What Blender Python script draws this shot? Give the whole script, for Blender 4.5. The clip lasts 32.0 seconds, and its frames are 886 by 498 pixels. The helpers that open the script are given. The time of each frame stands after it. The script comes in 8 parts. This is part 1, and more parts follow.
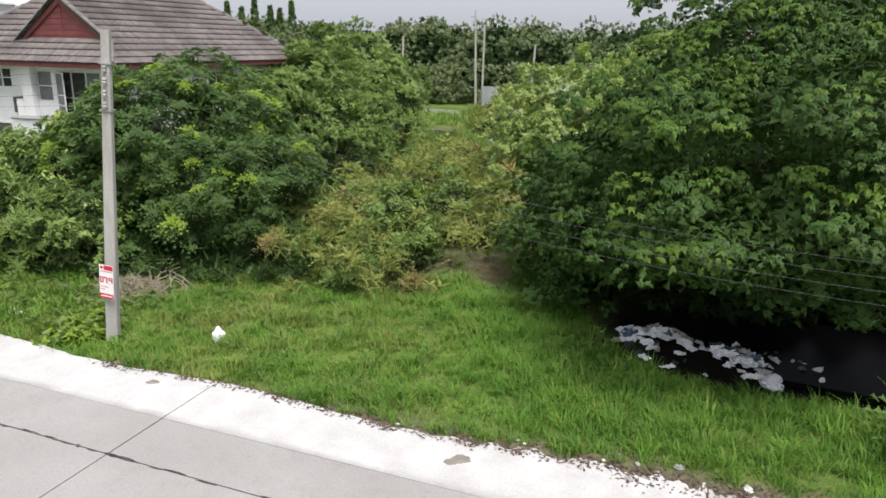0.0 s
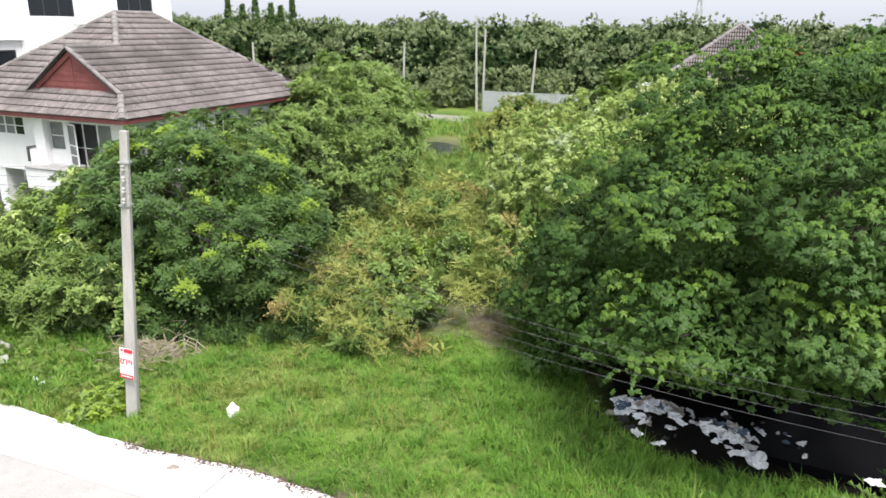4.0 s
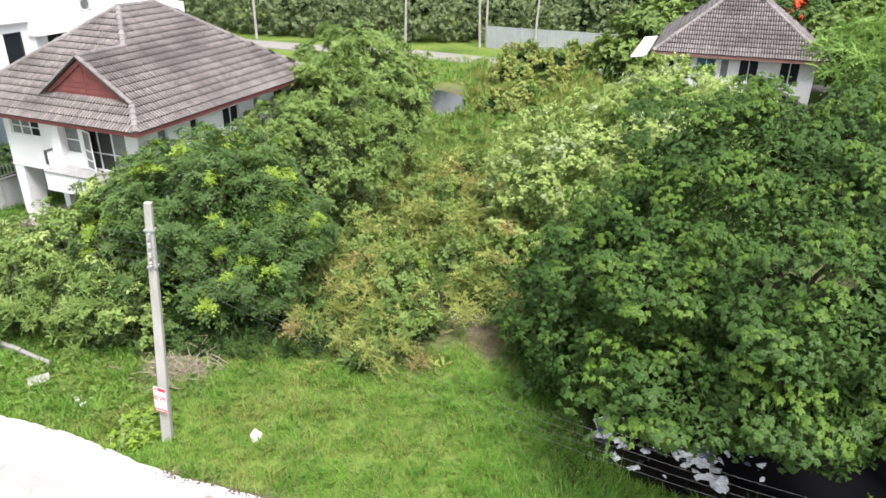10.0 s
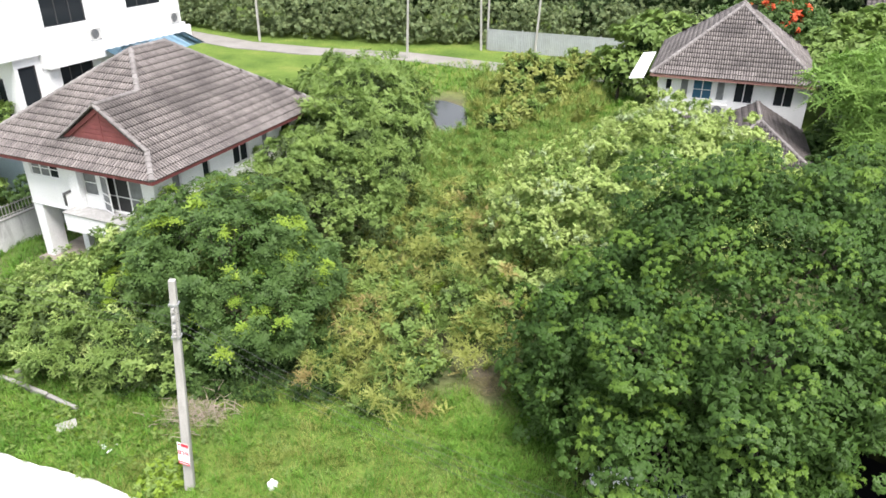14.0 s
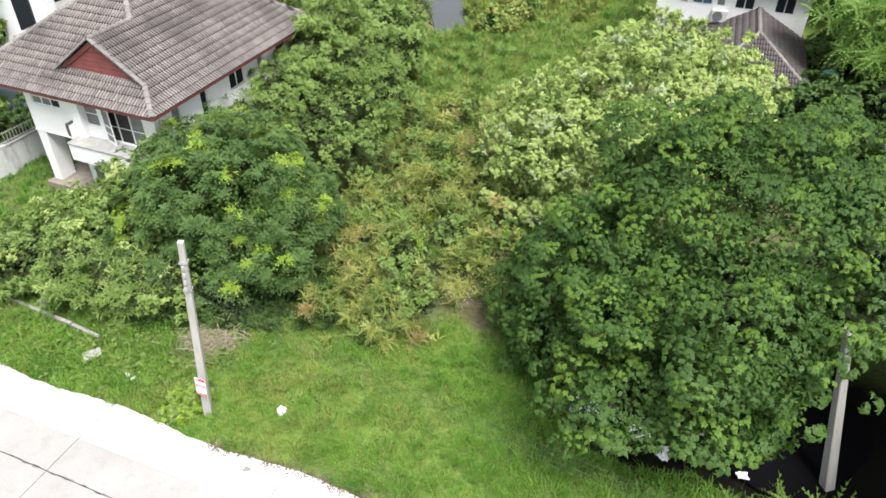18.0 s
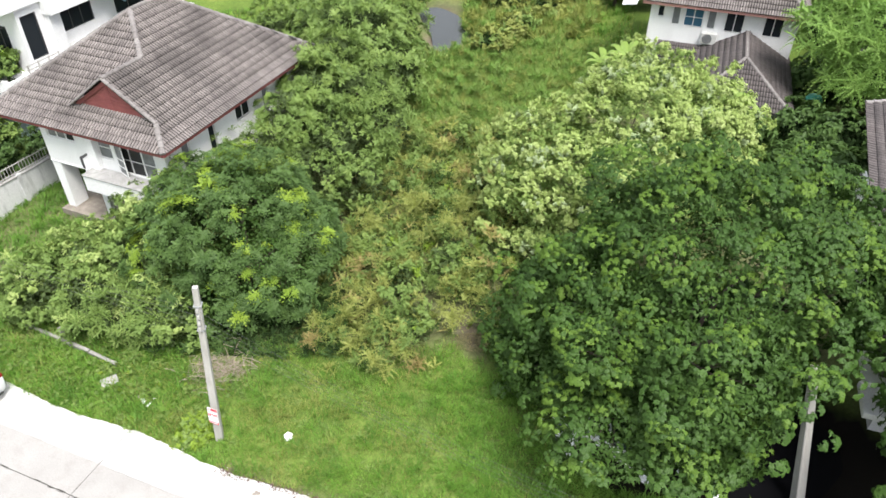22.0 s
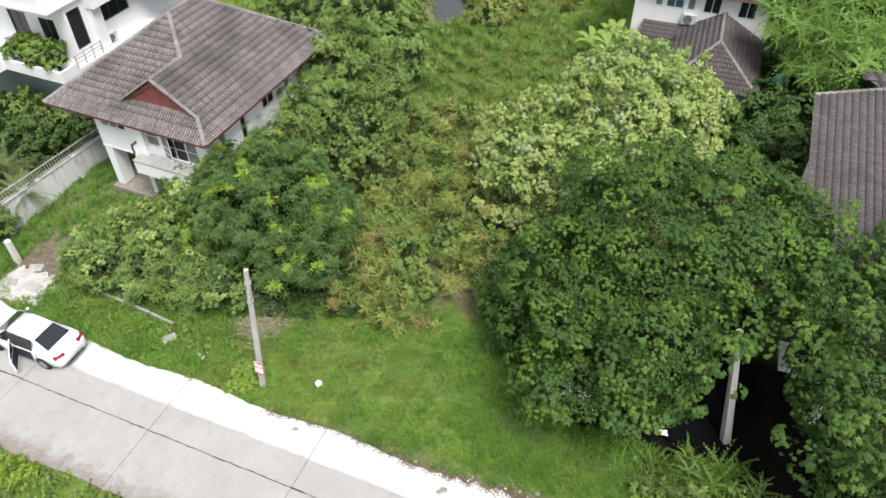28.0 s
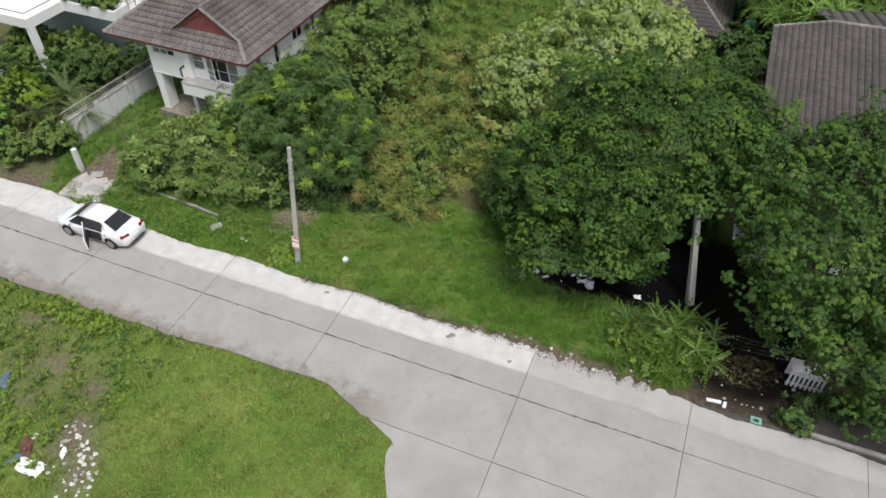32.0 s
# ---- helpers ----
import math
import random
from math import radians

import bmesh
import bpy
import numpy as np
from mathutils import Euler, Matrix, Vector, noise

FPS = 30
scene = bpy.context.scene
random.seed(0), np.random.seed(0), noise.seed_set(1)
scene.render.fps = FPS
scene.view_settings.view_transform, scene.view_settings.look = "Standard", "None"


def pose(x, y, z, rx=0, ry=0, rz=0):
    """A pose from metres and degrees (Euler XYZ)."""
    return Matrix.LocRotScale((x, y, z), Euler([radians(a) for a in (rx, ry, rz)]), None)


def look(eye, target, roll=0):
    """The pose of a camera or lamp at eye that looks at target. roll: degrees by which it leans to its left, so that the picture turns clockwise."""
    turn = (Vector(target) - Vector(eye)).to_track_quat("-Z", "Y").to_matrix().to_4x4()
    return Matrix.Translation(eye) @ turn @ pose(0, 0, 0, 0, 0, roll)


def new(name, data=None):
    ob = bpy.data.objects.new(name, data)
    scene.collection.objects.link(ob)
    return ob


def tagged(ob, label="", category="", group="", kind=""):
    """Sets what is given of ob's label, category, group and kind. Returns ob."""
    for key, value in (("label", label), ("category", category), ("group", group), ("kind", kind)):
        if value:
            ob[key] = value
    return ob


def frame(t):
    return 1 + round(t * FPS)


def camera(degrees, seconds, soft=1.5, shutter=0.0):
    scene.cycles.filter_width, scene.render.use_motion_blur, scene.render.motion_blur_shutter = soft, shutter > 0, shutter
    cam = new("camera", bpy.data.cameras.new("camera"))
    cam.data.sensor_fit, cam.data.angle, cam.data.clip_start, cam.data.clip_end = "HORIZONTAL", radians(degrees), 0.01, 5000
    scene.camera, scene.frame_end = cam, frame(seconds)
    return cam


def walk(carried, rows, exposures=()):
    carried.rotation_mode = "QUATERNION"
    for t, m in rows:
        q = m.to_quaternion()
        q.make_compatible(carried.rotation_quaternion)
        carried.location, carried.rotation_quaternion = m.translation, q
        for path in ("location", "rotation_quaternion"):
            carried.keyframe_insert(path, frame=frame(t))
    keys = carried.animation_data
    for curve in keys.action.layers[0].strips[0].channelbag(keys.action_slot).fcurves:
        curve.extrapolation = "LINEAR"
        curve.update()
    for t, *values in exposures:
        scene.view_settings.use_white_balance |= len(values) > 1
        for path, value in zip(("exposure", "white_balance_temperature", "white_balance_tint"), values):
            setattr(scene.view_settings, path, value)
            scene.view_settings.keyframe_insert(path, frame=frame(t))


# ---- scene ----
cam = camera(63.8, 32.0, soft=1.6)
PATH = [
    (0, (0.139, 0.512, 6.698), (0.084, 2.433, 6.144), 0.9),
    (0.5, (0.137, 0.593, 7.141), (0.08, 2.51, 6.573), 0.8),
    (1, (0.132, 0.624, 7.437), (0.074, 2.542, 6.872), 0.8),
    (1.5, (0.134, 0.636, 7.68), (0.075, 2.555, 7.121), 0.8),
    (2, (0.107, 0.607, 7.952), (0.049, 2.527, 7.397), 0.8),
    (2.5, (0.112, 0.588, 8.284), (0.054, 2.508, 7.726), 0.8),
    (3, (0.085, 0.519, 8.566), (0.029, 2.436, 7.999), 0.9),
    (3.5, (0.055, 0.436, 8.883), (-0.001, 2.348, 8.3), 0.8),
    (5.5, (0.118, 0.403, 10.125), (0.06, 2.287, 9.454), 0.8),
    (6, (0.118, 0.453, 10.437), (0.056, 2.324, 9.734), 0.6),
    (6.5, (0.091, 0.452, 10.775), (0.031, 2.308, 10.032), 0.6),
    (7, (0.153, 0.478, 11.137), (0.091, 2.318, 10.354), 0.5),
    (7.5, (0.146, 0.466, 11.476), (0.088, 2.287, 10.652), 0.6),
    (8, (0.148, 0.428, 11.789), (0.092, 2.238, 10.94), 0.7),
    (8.5, (0.177, 0.396, 12.099), (0.117, 2.206, 11.25), 0.6),
    (9, (0.181, 0.358, 12.412), (0.12, 2.169, 11.565), 0.6),
    (9.5, (0.167, 0.328, 12.758), (0.105, 2.138, 11.91), 0.6),
    (10, (0.142, 0.319, 13.159), (0.08, 2.129, 12.31), 0.6),
    (10.5, (0.093, 0.303, 13.492), (0.031, 2.114, 12.644), 0.6),
    (11, (0.033, 0.311, 13.852), (-0.028, 2.121, 13.003), 0.7),
    (11.5, (0.031, 0.275, 14.168), (-0.03, 2.083, 13.316), 0.7),
    (12, (0.027, 0.278, 14.51), (-0.035, 2.084, 13.652), 0.7),
    (12.5, (0.018, 0.252, 14.847), (-0.044, 2.054, 13.981), 0.7),
    (13, (0.025, 0.241, 15.141), (-0.039, 2.039, 14.266), 0.6),
    (13.5, (0.004, 0.227, 15.496), (-0.058, 2.019, 14.61), 0.6),
    (14, (0.055, 0.24, 15.872), (-0.009, 2.025, 14.971), 0.5),
    (14.5, (0.069, 0.247, 16.177), (0.005, 2.015, 15.243), 0.5),
    (16.5, (0.25, 0.443, 17.699), (0.188, 2.106, 16.59), 0.5),
    (17, (0.293, 0.443, 18.04), (0.232, 2.08, 16.893), 0.4),
    (17.5, (0.383, 0.42, 18.371), (0.321, 2.031, 17.188), 0.3),
    (18, (0.413, 0.415, 18.706), (0.352, 2.005, 17.494), 0.4),
    (18.5, (0.428, 0.404, 19.02), (0.369, 1.979, 17.789), 0.4),
    (19, (0.465, 0.381, 19.305), (0.405, 1.948, 18.063), 0.3),
    (19.5, (0.447, 0.342, 19.573), (0.387, 1.909, 18.331), 0.3),
    (20, (0.448, 0.291, 19.864), (0.389, 1.858, 18.622), 0.3),
    (20.5, (0.498, 0.248, 20.116), (0.436, 1.817, 18.877), 0.3),
    (21, (0.531, 0.172, 20.295), (0.468, 1.745, 19.062), 0.2),
    (21.5, (0.53, 0.178, 20.664), (0.47, 1.75, 19.428), 0.3),
    (22, (0.564, 0.186, 20.933), (0.503, 1.759, 19.699), 0.3),
    (22.5, (0.624, 0.238, 21.255), (0.561, 1.809, 20.02), 0.2),
    (23, (0.574, 0.247, 21.612), (0.517, 1.816, 20.374), 0.4),
    (23.5, (0.664, 0.297, 22.047), (0.605, 1.862, 20.803), 0.4),
    (24, (0.658, 0.296, 22.24), (0.599, 1.863, 20.999), 0.4),
    (24.5, (0.758, 0.267, 22.496), (0.694, 1.83, 21.25), 0.2),
    (25, (0.782, 0.15, 22.529), (0.717, 1.709, 21.278), 0.0),
    (25.5, (0.815, 0.157, 22.86), (0.749, 1.701, 21.591), -0.0),
    (27.5, (0.918, -1.9, 25.788), (0.845, -0.444, 24.419), -0.2),
    (28, (0.845, -2.635, 25.813), (0.776, -1.183, 24.439), -0.1),
    (28.5, (0.882, -3.442, 25.8), (0.81, -1.988, 24.429), -0.1),
    (29, (0.879, -4.402, 25.764), (0.808, -2.948, 24.393), -0.1),
    (29.5, (0.762, -5.319, 25.768), (0.697, -3.863, 24.398), 0.2),
    (30, (0.761, -6.306, 25.687), (0.695, -4.849, 24.318), 0.1),
    (30.5, (0.786, -7.245, 25.773), (0.722, -5.793, 24.399), 0.1),
    (31, (0.899, -8.294, 25.624), (0.828, -6.839, 24.254), 0.1),
    (31.5, (0.788, -9.361, 25.61), (0.723, -7.904, 24.241), 0.2),
    (32, (0.818, -10.406, 25.606), (0.747, -8.949, 24.238), -0.0),
]
EXPOSURES = [(t, stops, 6350, 14 if t < 15 else 12) for t, stops in [(0, 0.72), (1, 0.9), (2, 1.14), (3, 1.26), (5, 1.38), (7, 1.43), (11, 1.46), (14, 1.46), (17, 1.36), (21, 1.33), (24, 1.33), (26, 1.23), (28, 0.98), (29, 0.76), (30, 0.52), (31, 0.42), (32, 0.35)]]
walk(cam, [(t, look(eye, target, roll)) for t, eye, target, roll in PATH], EXPOSURES)

# ---- light: a bright overcast sky with a soft sun ----
SUN_UP, SUN_TURN = radians(62), radians(150)
world = bpy.data.worlds.new("overcast_sky")
scene.world = world
world.use_nodes = True
wt = world.node_tree
sky = wt.nodes.new("ShaderNodeTexSky")
sky.sky_type, sky.sun_disc = "NISHITA", False
sky.sun_elevation, sky.sun_rotation = SUN_UP, SUN_TURN
sky.air_density, sky.dust_density, sky.ozone_density = 1.0, 2.5, 1.0
pale = wt.nodes.new("ShaderNodeHueSaturation")
pale.inputs["Saturation"].default_value = 0.3
wt.links.new(sky.outputs[0], pale.inputs["Color"])
# a thin even cloud deck over the blue
cloud = wt.nodes.new("ShaderNodeMix")
cloud.data_type = "RGBA"
cloud.inputs[0].default_value = 0.7
cloud.inputs[7].default_value = (4.7, 4.95, 5.3, 1)
wt.links.new(pale.outputs[0], cloud.inputs[6])
# an overcast sky is paler overhead than at the horizon
place = wt.nodes.new("ShaderNodeTexCoord")
height = wt.nodes.new("ShaderNodeSeparateXYZ")
wt.links.new(place.outputs["Generated"], height.inputs[0])
rise = wt.nodes.new("ShaderNodeMapRange")
for k, v in (("From Min", 0.0), ("From Max", 1.0), ("To Min", 0.68), ("To Max", 1.16)):
    rise.inputs[k].default_value = v
wt.links.new(height.outputs["Z"], rise.inputs["Value"])
dome = wt.nodes.new("ShaderNodeVectorMath")
dome.operation = "SCALE"
wt.links.new(cloud.outputs[2], dome.inputs[0])
wt.links.new(rise.outputs[0], dome.inputs["Scale"])
wt.links.new(dome.outputs[0], wt.nodes["Background"].inputs[0])
wt.nodes["Background"].inputs[1].default_value = 0.12
sun = new("sun", bpy.data.lights.new("sun", "SUN"))
sun.data.energy, sun.data.angle, sun.data.color = 2.35, radians(22), (1.0, 0.96, 0.89)
sun.matrix_basis = look((0, 0, 0), (-math.sin(SUN_TURN) * math.cos(SUN_UP), -math.cos(SUN_TURN) * math.cos(SUN_UP), -math.sin(SUN_UP)))

# ---- small tools ----
def thing(name, m, label, category, group="", kind=""):
    """An empty at a thing's base, which carries its parts."""
    ob = new(name)
    ob.matrix_basis = m
    ob.empty_display_size = 0.2
    return tagged(ob, label, category, group, kind)


def part(name, bm, material, parent, label="", m=None):
    """Link a bmesh as one mesh object under a thing or a part."""
    me = bpy.data.meshes.new(name)
    bm.normal_update()
    bm.to_mesh(me)
    bm.free()
    return mesh_part(name, me, material, parent, label, m)


def mesh_part(name, me, material, parent, label="", m=None):
    if material is not None and not me.materials:
        for one in material if isinstance(material, (list, tuple)) else [material]:
            me.materials.append(one)
    ob = new(name, me)
    if parent is not None:
        ob.parent = parent
    if m is not None:
        ob.matrix_basis = m
    if label:
        ob["label"] = label
    return ob


def fast_mesh(name, verts, faces, mats=None, smooth=False, tone=None):
    """A mesh from arrays of vertices and of triangles or quads."""
    verts, faces = np.asarray(verts, np.float32), np.asarray(faces, np.int32)
    me = bpy.data.meshes.new(name)
    k = faces.shape[1]
    me.vertices.add(len(verts))
    me.vertices.foreach_set("co", verts.ravel())
    me.loops.add(faces.size)
    me.loops.foreach_set("vertex_index", faces.ravel())
    me.polygons.add(len(faces))
    me.polygons.foreach_set("loop_start", np.arange(0, faces.size, k, dtype=np.int32))
    if mats is not None:
        me.polygons.foreach_set("material_index", np.asarray(mats, np.int32))
    if smooth:
        me.polygons.foreach_set("use_smooth", np.ones(len(faces), bool))
    me.update(calc_edges=True)
    if tone is not None:
        me.attributes.new("tone", "FLOAT", "POINT").data.foreach_set("value", np.asarray(tone, np.float32))
    return me


def box(bm, lo, hi, bevel=0.0):
    """A box between two corners, with slightly broken edges where asked."""
    lo, hi = Vector(lo), Vector(hi)
    made = bmesh.ops.create_cube(bm, size=1.0, matrix=Matrix.LocRotScale((lo + hi) / 2, None, hi - lo))
    if bevel:
        edges = list({e for v in made["verts"] for e in v.link_edges})
        bmesh.ops.bevel(bm, geom=edges, offset=bevel, segments=1, affect="EDGES")
    return bm


def boxes(*pairs, bevel=0.0):
    bm = bmesh.new()
    for lo, hi in pairs:
        box(bm, lo, hi, bevel)
    return bm


def rod(bm, a, b, r0, r1=None, n=8):
    """A tapered round bar from a to b."""
    a, b = Vector(a), Vector(b)
    turn = (b - a).to_track_quat("Z", "Y").to_matrix().to_4x4()
    bmesh.ops.create_cone(bm, cap_ends=True, segments=n, radius1=r0, radius2=r0 if r1 is None else r1,
                          depth=(b - a).length, matrix=Matrix.Translation((a + b) / 2) @ turn)
    return bm


def tube(bm, pts, radii, n=7):
    """A bent, tapering round limb through points."""
    rings = []
    for i, p in enumerate(pts):
        d = Vector(pts[min(i + 1, len(pts) - 1)]) - Vector(pts[max(i - 1, 0)])
        q = d.to_track_quat("Z", "Y")
        rings.append([bm.verts.new(Vector(p) + q @ Vector((math.cos(k * math.tau / n) * radii[i], math.sin(k * math.tau / n) * radii[i], 0)))
                      for k in range(n)])
    for a, b in zip(rings, rings[1:]):
        for k in range(n):
            bm.faces.new((a[k], a[(k + 1) % n], b[(k + 1) % n], b[k]))
    bm.faces.new(list(reversed(rings[0])))
    bm.faces.new(rings[-1])
    return bm


def prism(bm, outline, z0, z1):
    """An upright slab over an outline of (x, y)."""
    low, high = [[bm.verts.new((x, y, z)) for x, y in outline] for z in (z0, z1)]
    bm.faces.new(high)
    bm.faces.new(list(reversed(low)))
    n = len(outline)
    for i in range(n):
        bm.faces.new((low[i], low[(i + 1) % n], high[(i + 1) % n], high[i]))
    return bm


# ---- materials ----
def material(name, rough=0.7, metal=0.0):
    m = bpy.data.materials.new(name)
    m.use_nodes = True
    nt = m.node_tree
    b = nt.nodes["Principled BSDF"]
    b.inputs["Roughness"].default_value = rough
    b.inputs["Metallic"].default_value = metal
    return m, nt, b


def node(nt, kind, **values):
    n = nt.nodes.new(kind)
    for key, value in values.items():
        n.inputs[key.replace("_", " ")].default_value = value
    return n


def ramp(nt, source, stops):
    r = nt.nodes.new("ShaderNodeValToRGB")
    while len(r.color_ramp.elements) < len(stops):
        r.color_ramp.elements.new(0.5)
    for e, (at, colour) in zip(r.color_ramp.elements, stops):
        e.position, e.color = at, (*colour, 1)
    nt.links.new(source, r.inputs[0])
    return r.outputs[0]


def mixed(nt, a, b, factor, how="MIX"):
    n = nt.nodes.new("ShaderNodeMix")
    n.data_type, n.blend_type = "RGBA", how
    for value, socket in ((factor, n.inputs[0]), (a, n.inputs[6]), (b, n.inputs[7])):
        if isinstance(value, bpy.types.NodeSocket):
            nt.links.new(value, socket)
        else:
            socket.default_value = value if isinstance(value, (int, float)) else (*value, 1)
    return n.outputs[2]


def noise_of(nt, scale, detail=4, rough=0.55, where="Object", stretch=None):
    c = nt.nodes.new("ShaderNodeTexCoord")
    out = c.outputs[where]
    if stretch:
        mp = nt.nodes.new("ShaderNodeMapping")
        mp.inputs["Scale"].default_value = stretch
        nt.links.new(out, mp.inputs[0])
        out = mp.outputs[0]
    n = node(nt, "ShaderNodeTexNoise", Scale=scale, Detail=detail, Roughness=rough)
    nt.links.new(out, n.inputs["Vector"])
    return n.outputs["Fac"]


def bump_of(nt, b, height, strength=0.4, distance=0.02):
    n = node(nt, "ShaderNodeBump", Strength=strength, Distance=distance)
    nt.links.new(height, n.inputs["Height"])
    nt.links.new(n.outputs[0], b.inputs["Normal"])


def mottled(name, dark, light, rough=0.8, scale=1.2, fine=14.0, bump=0.3, stain=None, amount=0.5, stretch=None, spread=(0.3, 0.7)):
    """A surface with broad patches, fine grain and, where given, stains."""
    m, nt, b = material(name, rough)
    broad, grain = noise_of(nt, scale, 5, stretch=stretch), noise_of(nt, fine, 4, 0.7)
    colour = ramp(nt, broad, [(spread[0], dark), (spread[1], light)])
    g = ramp(nt, grain, [(0.25, (0.72, 0.72, 0.72)), (0.75, (1.12, 1.12, 1.12))])
    colour = mixed(nt, colour, g, 0.8, "MULTIPLY")
    if stain:
        mask = ramp(nt, noise_of(nt, scale * 2.3, 8, 0.68, stretch=stretch), [(0.5, (0, 0, 0)), (0.72, (1, 1, 1))])
        s = nt.nodes.new("ShaderNodeMath")
        s.operation = "MULTIPLY"
        s.inputs[1].default_value = amount
        nt.links.new(mask, s.inputs[0])
        colour = mixed(nt, colour, stain, s.outputs[0])
    nt.links.new(colour, b.inputs["Base Color"])
    bump_of(nt, b, grain, bump)
    return m


def leafy(name, stops, rough=0.5, translucent=0.3, patch=0.35, tint=(0.9, 1.0, 0.55), tufts=False):
    """Leaves: each its own shade, in broad drifts of lighter and darker growth, and light passing through."""
    m, nt, b = material(name, rough)
    geo = nt.nodes.new("ShaderNodeNewGeometry")
    mix = nt.nodes.new("ShaderNodeMath")
    mix.operation = "MULTIPLY_ADD"
    shade = geo.outputs["Random Per Island"]
    if tufts:
        a = nt.nodes.new("ShaderNodeAttribute")
        a.attribute_name = "tone"
        own = nt.nodes.new("ShaderNodeMix")
        own.inputs[0].default_value = 0.28
        nt.links.new(a.outputs["Fac"], own.inputs[2])
        nt.links.new(shade, own.inputs[3])
        shade = own.outputs[0]
    nt.links.new(shade, mix.inputs[0])
    mix.inputs[1].default_value = 1 - patch
    p = nt.nodes.new("ShaderNodeMath")
    p.operation = "MULTIPLY"
    nt.links.new(noise_of(nt, patch * 1.6, 3), p.inputs[0])
    p.inputs[1].default_value = patch
    nt.links.new(p.outputs[0], mix.inputs[2])
    colour = ramp(nt, mix.outputs[0], [(at, (r, g, bl * 1.3)) for at, (r, g, bl) in stops])
    nt.links.new(colour, b.inputs["Base Color"])
    b.inputs["Specular IOR Level"].default_value = 0.22
    if translucent:
        t = nt.nodes.new("ShaderNodeBsdfTranslucent")
        nt.links.new(mixed(nt, colour, tint, 0.35, "MULTIPLY"), t.inputs["Color"])
        s = nt.nodes.new("ShaderNodeMixShader")
        s.inputs[0].default_value = translucent
        nt.links.new(b.outputs[0], s.inputs[1])
        nt.links.new(t.outputs[0], s.inputs[2])
        nt.links.new(s.outputs[0], nt.nodes["Material Output"].inputs[0])
    return m


def plain(name, colour, rough=0.6, metal=0.0, vary=0.12, scale=6.0, bump=0.0):
    m, nt, b = material(name, rough, metal)
    n = noise_of(nt, scale, 4)
    lo, hi = [c * (1 - vary) for c in colour], [min(1, c * (1 + vary)) for c in colour]
    nt.links.new(ramp(nt, n, [(0.3, lo), (0.7, hi)]), b.inputs["Base Color"])
    if bump:
        bump_of(nt, b, n, bump)
    return m


def road_material():
    """Trodden concrete: broad grey patches, fine grit, and earth washed over the low grassy side."""
    m, nt, b = material("road_concrete", 0.87)
    c = nt.nodes.new("ShaderNodeTexCoord")
    xyz = nt.nodes.new("ShaderNodeSeparateXYZ")
    nt.links.new(c.outputs["Object"], xyz.inputs[0])
    fine = noise_of(nt, 24, 5, 0.7)
    colour = ramp(nt, noise_of(nt, 0.5, 6), [(0.3, (0.305, 0.292, 0.274)), (0.7, (0.372, 0.358, 0.338))])
    blot = ramp(nt, noise_of(nt, 1.9, 8, 0.7), [(0.5, (0, 0, 0)), (0.75, (0.42, 0.42, 0.42))])
    colour = mixed(nt, colour, (0.23, 0.205, 0.178), blot)
    wave = nt.nodes.new("ShaderNodeMath")
    wave.operation = "MULTIPLY_ADD"
    nt.links.new(noise_of(nt, 1.7, 10, 0.78), wave.inputs[0])
    wave.inputs[1].default_value = -4.4
    nt.links.new(xyz.outputs["Y"], wave.inputs[2])
    span = nt.nodes.new("ShaderNodeMapRange")
    span.inputs[1].default_value, span.inputs[2].default_value = -4.1, -5.0
    span.inputs[3].default_value, span.inputs[4].default_value = 0.0, 0.75
    nt.links.new(wave.outputs[0], span.inputs[0])
    # only along the plot, not across the mouth of the side street
    reach = nt.nodes.new("ShaderNodeMapRange")
    reach.inputs[1].default_value, reach.inputs[2].default_value = 5.5, 3.0
    nt.links.new(xyz.outputs["X"], reach.inputs[0])
    both = nt.nodes.new("ShaderNodeMath")
    both.operation = "MULTIPLY"
    nt.links.new(span.outputs[0], both.inputs[0])
    nt.links.new(reach.outputs[0], both.inputs[1])
    colour = mixed(nt, colour, (0.18, 0.152, 0.125), both.outputs[0])
    g = ramp(nt, fine, [(0.25, (0.74, 0.74, 0.74)), (0.75, (1.12, 1.12, 1.12))])
    nt.links.new(mixed(nt, colour, g, 0.8, "MULTIPLY"), b.inputs["Base Color"])
    bump_of(nt, b, fine, 0.3)
    return m


